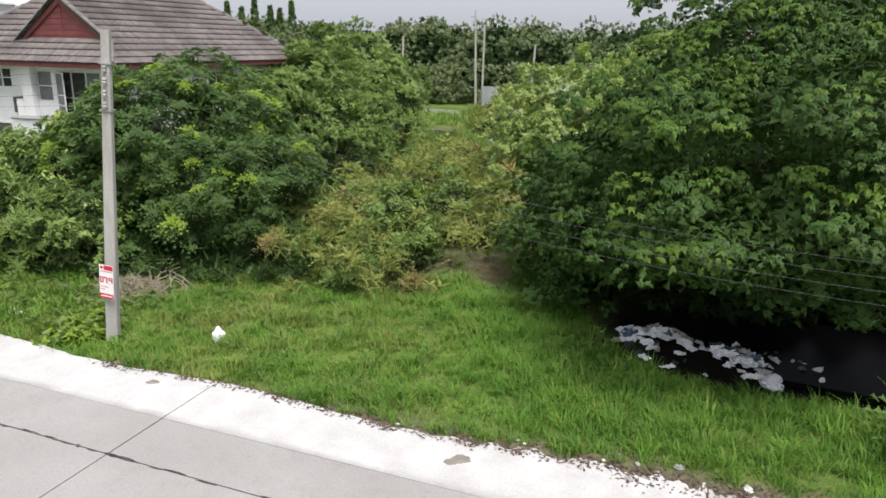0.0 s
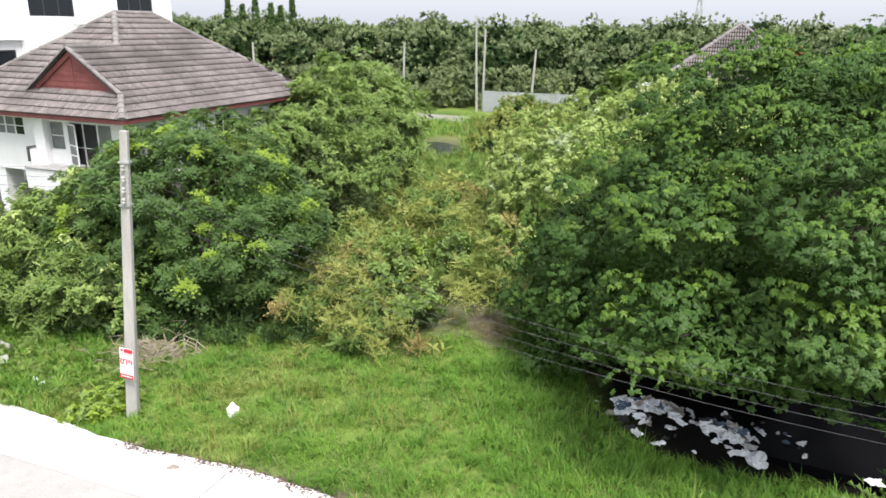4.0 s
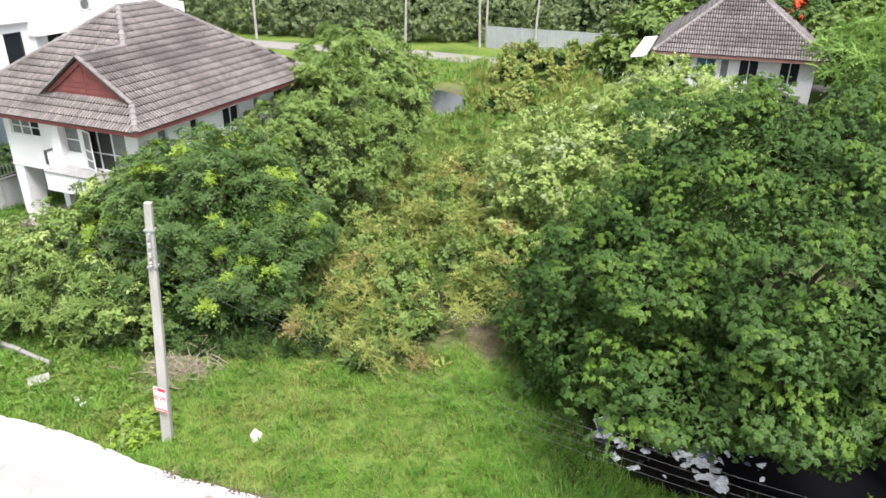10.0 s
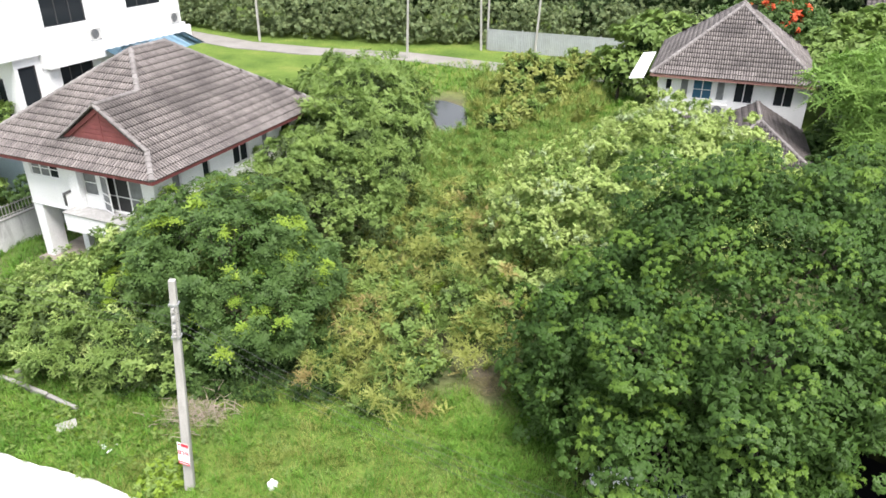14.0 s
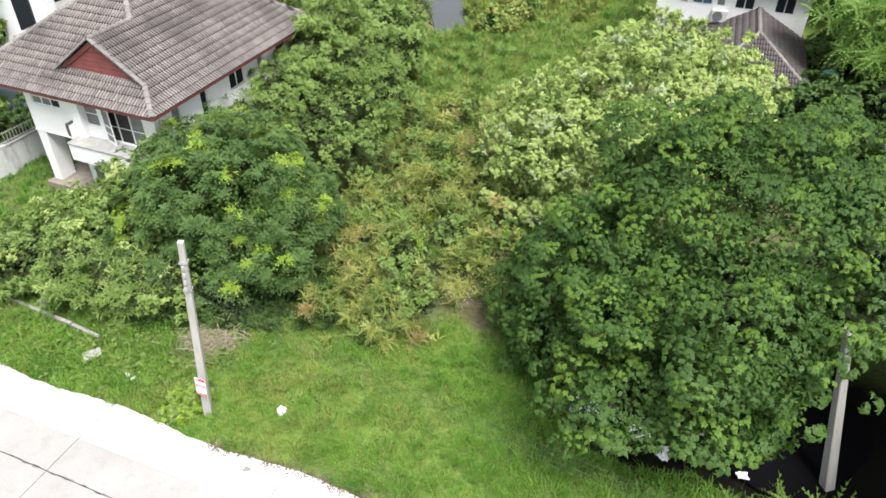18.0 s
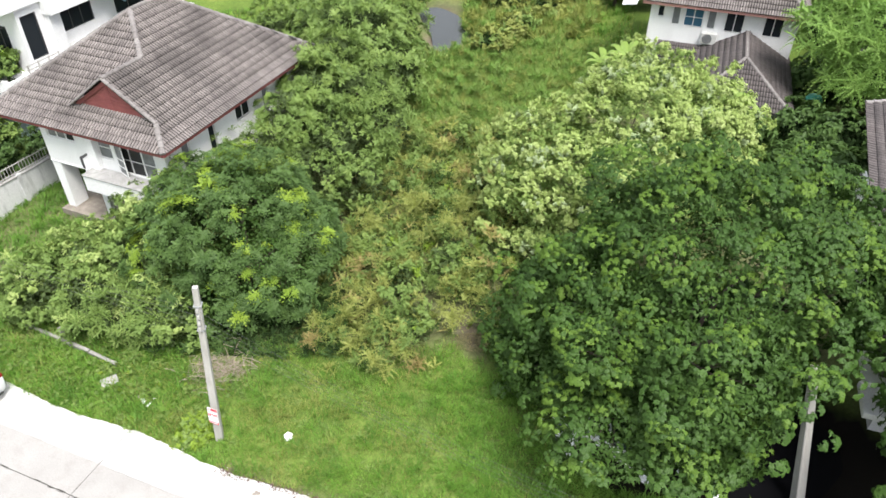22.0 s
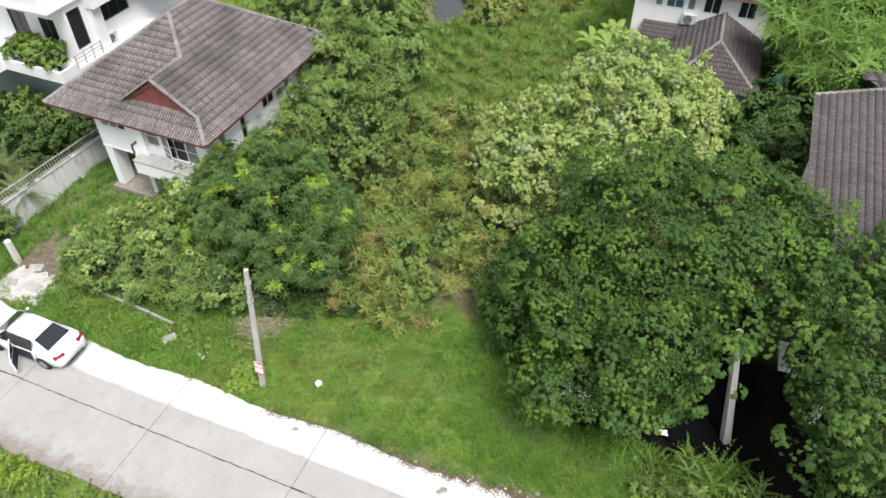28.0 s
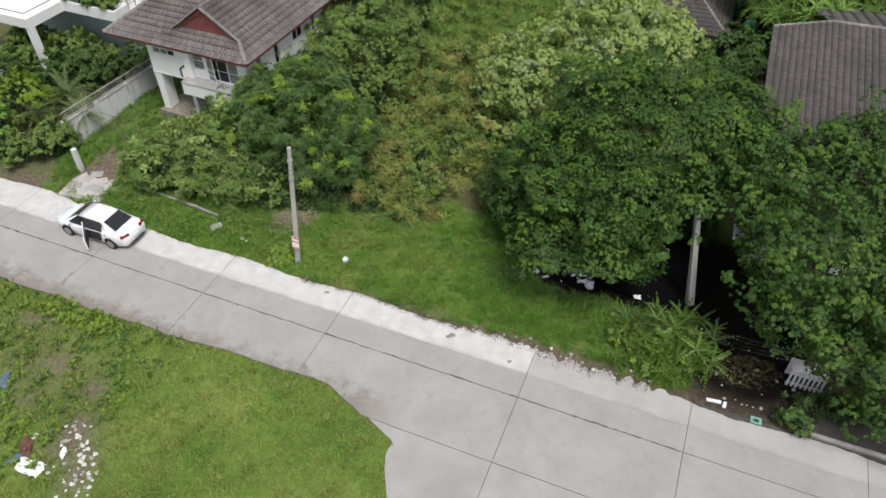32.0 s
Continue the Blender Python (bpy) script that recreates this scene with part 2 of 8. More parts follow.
CONCRETE = road_material()
STREET_CONCRETE = mottled("side_street_concrete", (0.29, 0.275, 0.256), (0.39, 0.374, 0.352), 0.87, 0.5, 24, 0.3, (0.25, 0.225, 0.2), 0.25)
MUD = mottled("dried_mud", (0.2, 0.17, 0.14), (0.31, 0.275, 0.235), 0.95, 3.0, 18, 0.4)
def shoulder_material():
    """Road concrete with a pale lime wash over its outer strip."""
    m, nt, b = material("dusty_shoulder_concrete", 0.88)
    c = nt.nodes.new("ShaderNodeTexCoord")
    xyz = nt.nodes.new("ShaderNodeSeparateXYZ")
    nt.links.new(c.outputs["Object"], xyz.inputs[0])
    wave = nt.nodes.new("ShaderNodeMath")
    wave.operation = "MULTIPLY_ADD"
    nt.links.new(noise_of(nt, 0.8, 7, 0.65), wave.inputs[0])
    wave.inputs[1].default_value = 0.5
    nt.links.new(xyz.outputs["Y"], wave.inputs[2])
    fine = noise_of(nt, 20, 5, 0.7)
    grey = ramp(nt, noise_of(nt, 0.55, 5), [(0.3, (0.29, 0.277, 0.26)), (0.7, (0.39, 0.376, 0.354))])
    white = ramp(nt, noise_of(nt, 1.7, 5), [(0.3, (0.48, 0.47, 0.45)), (0.7, (0.6, 0.59, 0.565))])
    span = nt.nodes.new("ShaderNodeMapRange")
    span.inputs[1].default_value, span.inputs[2].default_value = 1.5, 1.72
    nt.links.new(wave.outputs[0], span.inputs[0])
    g = ramp(nt, fine, [(0.25, (0.76, 0.76, 0.76)), (0.75, (1.1, 1.1, 1.1))])
    # the wash has gone where the edge has crumbled
    worn = nt.nodes.new("ShaderNodeMapRange")
    worn.inputs[1].default_value, worn.inputs[2].default_value = 9.3, 9.55
    worn.inputs[3].default_value, worn.inputs[4].default_value = 1.0, 0.3
    nt.links.new(xyz.outputs["X"], worn.inputs[0])
    both = nt.nodes.new("ShaderNodeMath")
    both.operation = "MULTIPLY"
    nt.links.new(span.outputs[0], both.inputs[0])
    nt.links.new(worn.outputs[0], both.inputs[1])
    nt.links.new(mixed(nt, mixed(nt, grey, white, both.outputs[0]), g, 0.8, "MULTIPLY"), b.inputs["Base Color"])
    bump_of(nt, b, fine, 0.25)
    return m


SHOULDER = shoulder_material()
PALE_CONCRETE = mottled("shoulder_concrete", (0.58, 0.57, 0.545), (0.7, 0.69, 0.665), 0.85, 0.5, 20, 0.25, (0.42, 0.4, 0.37), 0.4)
OLD_CONCRETE = mottled("weathered_concrete", (0.3, 0.29, 0.27), (0.46, 0.45, 0.43), 0.9, 1.4, 25, 0.35, (0.16, 0.155, 0.14), 0.6)
POLE_CONCRETE = mottled("pole_concrete", (0.36, 0.345, 0.32), (0.48, 0.465, 0.435), 0.85, 1.2, 30, 0.3, (0.25, 0.235, 0.21), 0.5, (4, 4, 0.5))
BALCONY_TOP = mottled("grimy_balcony_concrete", (0.27, 0.265, 0.255), (0.42, 0.415, 0.4), 0.9, 1.4, 20, 0.35, (0.15, 0.145, 0.135), 0.6)
WHITE_WALL = mottled("white_render", (0.79, 0.79, 0.785), (0.86, 0.86, 0.855), 0.8, 0.6, 18, 0.1, (0.55, 0.55, 0.535), 0.16, (1.6, 1.6, 0.35))
GREY_WALL = mottled("grey_streaked_render", (0.56, 0.56, 0.555), (0.7, 0.7, 0.695), 0.85, 0.7, 18, 0.15, (0.24, 0.24, 0.235), 0.75, (1.5, 1.5, 0.25))
BLUE_WALL = mottled("pale_blue_render", (0.38, 0.5, 0.53), (0.47, 0.58, 0.6), 0.8, 0.8, 18, 0.1)
RED_TRIM = mottled("faded_red_paint", (0.2, 0.055, 0.055), (0.27, 0.08, 0.075), 0.7, 2.0, 20, 0.15, (0.14, 0.04, 0.04), 0.5)
PINK_TRIM = mottled("faded_pink_trim", (0.4, 0.2, 0.17), (0.5, 0.27, 0.23), 0.75, 2.0, 20, 0.1)
DARK_GLASS, _nt, _b = material("dark_window_glass", 0.08)
_b.inputs["Base Color"].default_value = (0.02, 0.024, 0.028, 1)
_b.inputs["Specular IOR Level"].default_value = 0.22
BLUE_GLASS, _nt, _b = material("blue_window_glass", 0.12)
_b.inputs["Base Color"].default_value = (0.05, 0.13, 0.2, 1)
SCREEN = plain("dusty_fly_screen", (0.17, 0.178, 0.18), 0.7, 0, 0.25, 3.0)
WHITE_FRAME = plain("white_frame_paint", (0.74, 0.74, 0.73), 0.5)
# black pane colour that stands for the shade of a room
DARK_VOID = plain("dark_interior", (0.03, 0.03, 0.03), 0.9)
RAIL_GREY = plain("dull_grey_railing", (0.4, 0.39, 0.365), 0.6, 0, 0.25, 3.0)
METAL = plain("galvanised_steel", (0.46, 0.47, 0.48), 0.45, 0.7)
DARK_METAL = plain("dark_railing_paint", (0.07, 0.07, 0.072), 0.5, 0.3)
BLUE_SHEET = mottled("blue_metal_sheet", (0.15, 0.27, 0.36), (0.2, 0.33, 0.42), 0.55, 0.8, 10, 0.1, (0.26, 0.31, 0.33), 0.3)
BARK = mottled("grey_brown_bark", (0.055, 0.043, 0.034), (0.14, 0.115, 0.09), 0.95, 3.0, 22, 0.7, None, 0.5, (3, 3, 0.6))
PLASTIC_WHITE = plain("white_plastic", (0.78, 0.79, 0.79), 0.45, 0, 0.06)
WATER, _nt, _b = material("dark_pond_water", 0.12)
_b.inputs["Base Color"].default_value = (0.03, 0.034, 0.032, 1)
bump_of(_nt, _b, noise_of(_nt, 2.0, 3), 0.05)
# near-black with reflection almost off: the trees' shade is in its colour
DITCH_WATER, _nt, _b = material("shade_black_ditch_water", 0.3)
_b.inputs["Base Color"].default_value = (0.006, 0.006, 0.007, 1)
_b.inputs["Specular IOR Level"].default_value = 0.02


def roof_material(name, dark, light, lichen, amount):
    """Cement roof tiles, each a shade of its own, with blotches of dark growth across them."""
    m, nt, b = material(name, 0.85)
    info = nt.nodes.new("ShaderNodeObjectInfo")
    geo = nt.nodes.new("ShaderNodeNewGeometry")
    add = nt.nodes.new("ShaderNodeMath")
    add.operation = "ADD"
    nt.links.new(info.outputs["Random"], add.inputs[0])
    nt.links.new(geo.outputs["Random Per Island"], add.inputs[1])
    half = nt.nodes.new("ShaderNodeMath")
    half.operation = "FRACT"
    nt.links.new(add.outputs[0], half.inputs[0])
    colour = ramp(nt, half.outputs[0], [(0.0, dark), (1.0, light)])
    grow = nt.nodes.new("ShaderNodeTexNoise")
    grow.inputs["Scale"].default_value = 0.55
    grow.inputs["Detail"].default_value = 6
    nt.links.new(geo.outputs["Position"], grow.inputs["Vector"])
    mask = ramp(nt, grow.outputs["Fac"], [(0.45, (0, 0, 0)), (0.68, (amount, amount, amount))])
    colour = mixed(nt, colour, lichen, mask)
    fine = nt.nodes.new("ShaderNodeTexNoise")
    fine.inputs["Scale"].default_value = 9
    fine.inputs["Detail"].default_value = 5
    nt.links.new(geo.outputs["Position"], fine.inputs["Vector"])
    g = ramp(nt, fine.outputs["Fac"], [(0.3, (0.7, 0.7, 0.7)), (0.7, (1.2, 1.2, 1.2))])
    nt.links.new(mixed(nt, colour, g, 0.8, "MULTIPLY"), b.inputs["Base Color"])
    bump_of(nt, b, fine.outputs["Fac"], 0.3)
    return m


ROOF_TILE = roof_material("grey_brown_roof_tile", (0.175, 0.152, 0.144), (0.255, 0.225, 0.21), (0.09, 0.077, 0.073), 0.7)
# darker tone for tile channels and lips: their shadow lines are put into colour
ROOF_PAN = roof_material("shade_toned_tile_channel", (0.045, 0.038, 0.036), (0.075, 0.064, 0.06), (0.03, 0.027, 0.026), 0.6)
RIDGE_TILE = roof_material("pale_ridge_tile", (0.19, 0.172, 0.163), (0.26, 0.24, 0.228), (0.12, 0.105, 0.1), 0.6)
BROWN_TILE = roof_material("dark_brown_roof_tile", (0.1, 0.085, 0.082), (0.135, 0.116, 0.112), (0.06, 0.054, 0.053), 0.6)
BROWN_PAN = roof_material("shade_toned_brown_channel", (0.032, 0.027, 0.026), (0.05, 0.043, 0.042), (0.025, 0.022, 0.022), 0.6)

LEAF_BIG = leafy("rain_tree_leaf", [(0.0, (0.029, 0.066, 0.01)), (0.5, (0.046, 0.097, 0.013)), (0.85, (0.065, 0.128, 0.017)), (1.0, (0.08, 0.148, 0.02))], 0.5, 0.16, tufts=True)
# lighter copy of the leaf, with light from above put into its colour
LEAF_BIG_LIGHT = leafy("rain_tree_lit_leaf", [(0.0, (0.068, 0.132, 0.014)), (0.6, (0.096, 0.172, 0.018)), (1.0, (0.142, 0.224, 0.025))], 0.5, 0.2, tufts=True)
LEAF_DARK = leafy("dark_tree_leaf", [(0.0, (0.048, 0.092, 0.02)), (0.6, (0.09, 0.158, 0.032)), (1.0, (0.15, 0.235, 0.045))], tufts=True)
# crown-heart leaf: the shade between clumps is painted into its dark colour
LEAF_DEEP = leafy("shade_toned_deep_leaf", [(0.0, (0.018, 0.038, 0.008)), (1.0, (0.034, 0.066, 0.013))], 0.9, 0.1)
# darkened copy of the rain tree leaf; shade under the tufts is its colour
LEAF_UNDER = leafy("shade_toned_rain_tree_leaf", [(0.0, (0.03, 0.066, 0.009)), (1.0, (0.056, 0.11, 0.015))], 0.6, 0.1)
# milder shade-dark tone for the hearts of paler crowns
LEAF_INNER = leafy("shade_toned_mid_leaf", [(0.0, (0.04, 0.065, 0.016)), (1.0, (0.09, 0.13, 0.03))], 0.7, 0.15)
LEAF_TIP = leafy("young_leaf", [(0.0, (0.14, 0.235, 0.022)), (1.0, (0.28, 0.39, 0.036))], tufts=True)
LEAF_SHRUB = leafy("shrub_leaf", [(0.0, (0.095, 0.155, 0.03)), (0.5, (0.18, 0.27, 0.052)), (1.0, (0.285, 0.375, 0.08))], tufts=True)
LEAF_WEED = leafy("weed_leaf", [(0.0, (0.115, 0.145, 0.032)), (0.4, (0.24, 0.28, 0.055)), (0.8, (0.37, 0.395, 0.085)), (1.0, (0.45, 0.36, 0.11))], tufts=True)
LEAF_MID = leafy("thicket_leaf", [(0.0, (0.085, 0.145, 0.029)), (0.5, (0.175, 0.262, 0.052)), (1.0, (0.285, 0.375, 0.075))], tufts=True)
LEAF_PALE = leafy("pale_leaf", [(0.0, (0.25, 0.345, 0.06)), (0.5, (0.37, 0.465, 0.115)), (1.0, (0.49, 0.56, 0.19))], tufts=True)
LEAF_WHITE = leafy("white_green_leaf", [(0.0, (0.31, 0.4, 0.15)), (1.0, (0.41, 0.48, 0.21))], 0.5, 0.2, tufts=True)
LEAF_FEATHER = leafy("feathery_leaf", [(0.0, (0.11, 0.21, 0.035)), (0.5, (0.195, 0.33, 0.055)), (1.0, (0.3, 0.43, 0.085))], tufts=True)
LEAF_FAR = leafy("far_wood_leaf", [(0.0, (0.085, 0.125, 0.048)), (0.4, (0.155, 0.21, 0.072)), (0.75, (0.245, 0.29, 0.1)), (1.0, (0.34, 0.335, 0.14))], 0.6, 0.25, 0.55)
LEAF_BANANA = leafy("banana_leaf", [(0.0, (0.17, 0.29, 0.05)), (1.0, (0.38, 0.48, 0.09))], 0.4, 0.35)
LEAF_PALM = leafy("palm_leaf", [(0.0, (0.09, 0.135, 0.04)), (1.0, (0.21, 0.26, 0.075))])
FLOWER_ORANGE = leafy("orange_blossom", [(0.0, (0.5, 0.07, 0.02)), (1.0, (0.65, 0.14, 0.04))], 0.6, 0.2, tint=(1, 0.6, 0.4))
GRASS_BLADE = leafy("grass_blade", [(0.0, (0.06, 0.14, 0.018)), (0.4, (0.12, 0.255, 0.026)), (0.75, (0.195, 0.355, 0.04)), (1.0, (0.31, 0.43, 0.07))], 0.55, 0.35, 0.34, tufts=True)
DRY_BLADE = leafy("dry_grass_blade", [(0.0, (0.14, 0.19, 0.034)), (0.5, (0.25, 0.29, 0.054)), (1.0, (0.37, 0.36, 0.1))], 0.6, 0.3, 0.45, tufts=True)
RUSSET = leafy("withering_weed_leaf", [(0.0, (0.17, 0.13, 0.04)), (0.5, (0.3, 0.25, 0.07)), (1.0, (0.4, 0.36, 0.1))], 0.7, 0.2, tufts=True)
STRAW = leafy("dry_straw", [(0.0, (0.15, 0.13, 0.04)), (1.0, (0.29, 0.26, 0.1))], 0.8, 0.1)

# ---- ground ----
ROAD = Matrix.Translation((-5.74, 10.85, 0)) @ Matrix.Rotation(radians(-19.5), 4, "Z")


def along(x, y):
    """Road places of plan places: u along the road, v across it."""
    c, s = math.cos(radians(-19.5)), math.sin(radians(-19.5))
    dx, dy = x + 5.74, y - 10.85
    return c * dx + s * dy, -s * dx + c * dy


def bell(x, y, cx, cy, rx, ry):
    return np.exp(-((x - cx) / rx) ** 2 - ((y - cy) / ry) ** 2)


def ripple(x, y, seed, size):
    """Smooth uneven ground, from a few crossing waves."""
    r = np.random.RandomState(seed)
    out = 0 * x
    for _ in range(7):
        a, k, p = r.uniform(0, 6.28), r.uniform(0.6, 1.8) / size, r.uniform(0, 6.28)
        out = out + np.sin((np.cos(a) * x + np.sin(a) * y) * k * 6.28 + p)
    return out / 7


def near_edge(u):
    """The road's grassy edge on the camera's side, which bends off into the side street."""
    v = np.interp(u, [-60, -15, -9, -4, 0, 1.5, 2.9, 4.2, 5.5], [-2.95, -2.9, -2.85, -2.6, -2.4, -2.5, -2.95, -3.45, -4.05])
    return v + 0.06 * np.sin(u * 1.3) + 0.05 * ripple(u, 0 * u, 23, 0.6)


def side_edge(v):
    """The side street's grassy edge."""
    return np.interp(-v, [3.9, 4.5, 6.3, 9.0, 22.0], [5.4, 5.35, 6.2, 6.9, 7.6]) + 0.05 * np.sin(v * 2.7)


def far_edge(u):
    """The outer edge of the pale shoulder."""
    return 2.78 + 0.1 * np.sin(u * 0.9 + 1) + 0.012 * np.sin(u * 3.7) + (0.035 + 0.42 * bell(u, 0, 11, 0, 4, 1)) * (ripple(u, 0 * u, 21, 0.7) + 0.7 * ripple(u, 0 * u, 22, 0.2)) - 0.28 * np.clip((u - 12) / 6, 0, 1) + 0.5 * np.clip((-u - 14) / 5, 0, 1)


def on_road(x, y):
    u, v = along(x, y)
    plot = np.where(u < 5.5, v < near_edge(u), False) | ((v < -4.0) & (u < side_edge(v)))
    return (v < far_edge(u)) & ~plot & ((v > -3.4) | (u < 16.5))


def ground_z(x, y):
    u, v = along(x, y)
    z = -0.05 + 0.07 * ripple(x, y, 3, 4.0) + 0.03 * ripple(x, y, 4, 1.1)
    z = z - 0.95 * bell(x, y, 9.9, 16.4, 4.2, 3.0) - 0.2 * bell(x, y, 12.8, 10.2, 2.0, 2.0)
    z = z + 0.45 * bell(x, y, 4.9, 16.5, 0.9, 0.6) + 0.45 * bell(x, y, 6.4, 15.8, 0.9, 0.5)
    z = z + 0.65 * np.clip(bell(x, y, -15.5, 31.0, 8.0, 7.5) * 1.6, 0, 1)
    z = z + 0.35 * bell(x, y, 0.5, 22.0, 2.0, 2.0) + 0.25 * bell(x, y, 0, 30, 6, 8)
    z = z - 0.55 * bell(x, y, -1.6, 56.0, 2.6, 5.5)
    z = z - 0.3 * bell(x, y, -25.5, 21.6, 2.5, 0.8)
    near = np.clip((far_edge(u) + 0.6 - v) / 0.6, 0, 1) * np.clip((v - near_edge(np.minimum(u, 3.0)) + 0.8) / 0.6, 0, 1)
    side = np.clip((-2.6 - v) / 0.5, 0, 1) * np.clip((u - side_edge(v) + 1.0) / 0.8, 0, 1) * np.clip((17.5 - u) / 1.0, 0, 1)
    flat = np.clip(np.maximum(near, side), 0, 1)
    return z * (1 - flat) - 0.1 * flat


def spaced(fine0, fine1, step, lo, hi):
    mid = np.arange(fine0, fine1 + 1e-6, step)
    out_hi = fine1 + step * np.cumsum(1.35 ** np.arange(1, 40))
    out_lo = fine0 - step * np.cumsum(1.35 ** np.arange(1, 40))
    return np.concatenate([out_lo[out_lo > lo][::-1], mid, out_hi[out_hi < hi]])


def soil(x, y):
    """How bare the earth is, 0 to 1."""
    u, v = along(x, y)
    s = 1.1 * bell(x, y, 9.0, 16.0, 5.5, 3.6) + 1.3 * bell(x, y, 6.0, 17.4, 2.0, 2.2) + 1.3 * bell(x, y, 13.0, 12.8, 2.8, 2.4) + 1.5 * bell(x, y, 13.2, 9.4, 3.2, 3.4) + 0.9 * bell(x, y, 15.5, 9.5, 2.5, 2.0) + 1.6 * bell(x, y, 13.6, 15.4, 2.8, 2.8)
    s = s + 0.7 * bell(x + 0.35 * (y - 20.8), y, 0.9, 20.8, 0.35, 1.2) + 0.9 * bell(x, y, -8.8, 18.7, 1.4, 0.7) + 1.0 * bell(x, y, -11.3, 17.6, 0.5, 0.4)
    s = s + 0.55 * bell(x, y, -21.0, 22.6, 1.4, 2.2) + 1.1 * bell(u, v, 10.5, 2.85, 5.5, 0.5) + 0.8 * bell(u, v, 3.0, 2.95, 4.5, 0.25)
    s = s + 0.42 * bell(x, y, -18.8, 8.8, 2.2, 1.6) + 0.5 * bell(x, y, -14.6, 4.4, 1.0, 1.2) + 0.5 * bell(x, y, -16.0, 4.0, 0.8, 0.7)
    s = s + 0.5 * bell(x, y, -16.9, 8.4, 1.3, 0.9) + 0.5 * bell(x, y, -17.9, 6.6, 1.2, 0.7) + 0.8 * bell(x, y, -15.3, 7.2, 0.8, 0.6) + 0.8 * bell(x, y, -19.4, 11.2, 1.5, 0.6) + 0.8 * bell(x, y, -15.2, 5.4, 0.7, 0.9) + 0.7 * bell(x, y, -14.2, 3.0, 0.7, 1.1)
    s = s + 1.4 * bell(x, y, 13.2, 11.2, 2.2, 2.2)
    s = s + 0.5 * np.clip((y - 19.5) / 1.5, 0, 1) * np.clip((46 - y) / 4, 0, 1) + bell(x, y, -1.6, 52.5, 3.0, 2.0) + 0.9 * bell(x, y, -1.7, 58.5, 2.2, 4.5)
    s = s + 0.5 * bell(x, y, -25.5, 21.5, 3.5, 0.9)
    return np.clip(s + 0.35 * ripple(x, y, 8, 0.7) * s, 0, 1)


gx, gy = spaced(-36, 30, 0.42, -2600, 2600), spaced(-14, 66, 0.42, -900, 4200)
X, Y = np.meshgrid(gx, gy)
Z = ground_z(X, Y)
idx = np.arange(X.size).reshape(X.shape)
quads = np.stack([idx[:-1, :-1], idx[:-1, 1:], idx[1:, 1:], idx[1:, :-1]], -1).reshape(-1, 4)
me = fast_mesh("ground", np.stack([X, Y, Z], -1).reshape(-1, 3), quads, smooth=True)
att = me.attributes.new("soil", "FLOAT", "POINT")
att.data.foreach_set("value", soil(X, Y).ravel().astype(np.float32))
# tree shade over the ditch is painted through this mask, beside wet hollows
wet_and_shade = np.clip(1.9 * bell(X, Y, 8.9, 17.2, 5.2, 3.6) + 1.6 * bell(X, Y, 5.5, 16.2, 1.6, 1.6) + 1.5 * bell(X, Y, 8.0, 14.4, 3.0, 1.6) + 0.8 * bell(X, Y, -11.3, 17.6, 0.6, 0.5) + 0.8 * bell(X, Y, 13.9, 9.4, 3.4, 2.8) + 1.6 * bell(X, Y, 13.0, 12.2, 3.2, 3.2) + 1.6 * bell(X, Y, 13.6, 15.4, 2.8, 2.8) + 0.3 * bell(X, Y, -1.9, 60.0, 1.6, 3.6), 0, 1)
att = me.attributes.new("wet_and_shade", "FLOAT", "POINT")
att.data.foreach_set("value", wet_and_shade.ravel().astype(np.float32))


def ground_material():
    m, nt, b = material("grass_and_soil", 0.95)
    a = nt.nodes.new("ShaderNodeAttribute")
    a.attribute_name = "soil"
    broad, fine = noise_of(nt, 0.25, 6), noise_of(nt, 6, 6, 0.7)
    grass = ramp(nt, broad, [(0.3, (0.07, 0.12, 0.022)), (0.55, (0.125, 0.185, 0.036)), (0.75, (0.195, 0.225, 0.056))])
    earth = ramp(nt, fine, [(0.3, (0.075, 0.055, 0.042)), (0.6, (0.17, 0.135, 0.105)), (0.8, (0.28, 0.24, 0.2))])
    # near-black earth colour stands for that shade
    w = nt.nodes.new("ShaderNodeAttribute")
    w.attribute_name = "wet_and_shade"
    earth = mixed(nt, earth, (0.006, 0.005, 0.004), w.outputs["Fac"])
    g = ramp(nt, fine, [(0.3, (0.55, 0.55, 0.55)), (0.7, (1.3, 1.3, 1.3))])
    colour = mixed(nt, mixed(nt, grass, g, 0.9, "MULTIPLY"), earth, a.outputs["Fac"])
    nt.links.new(colour, b.inputs["Base Color"])
    b.inputs["Specular IOR Level"].default_value = 0.12
    bump_of(nt, b, fine, 0.7, 0.05)
    return m


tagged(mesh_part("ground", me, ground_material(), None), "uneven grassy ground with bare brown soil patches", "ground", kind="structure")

# ---- road: poured slabs with open joints, dirt in the gaps ----
road = thing("road", ROAD, "grey concrete village road of jointed slabs with a paler shoulder", "road", kind="structure")
JOINTS = [-55.0, -47.9, -41.0, -34.2, -27.3, -20.5, -13.75, -6.85, 0.0, 9.43, 16.42, 23.3, 30.2, 37.1, 44.0]


def slab(name, outline, mat, top=0.0, label=""):
    bm = prism(bmesh.new(), outline, -0.16, top)
    part(name, bm, mat, road, label)


def edge_run(f, a, b, n=24):
    return [(u, float(f(np.float64(u)))) for u in np.linspace(a, b, n)]


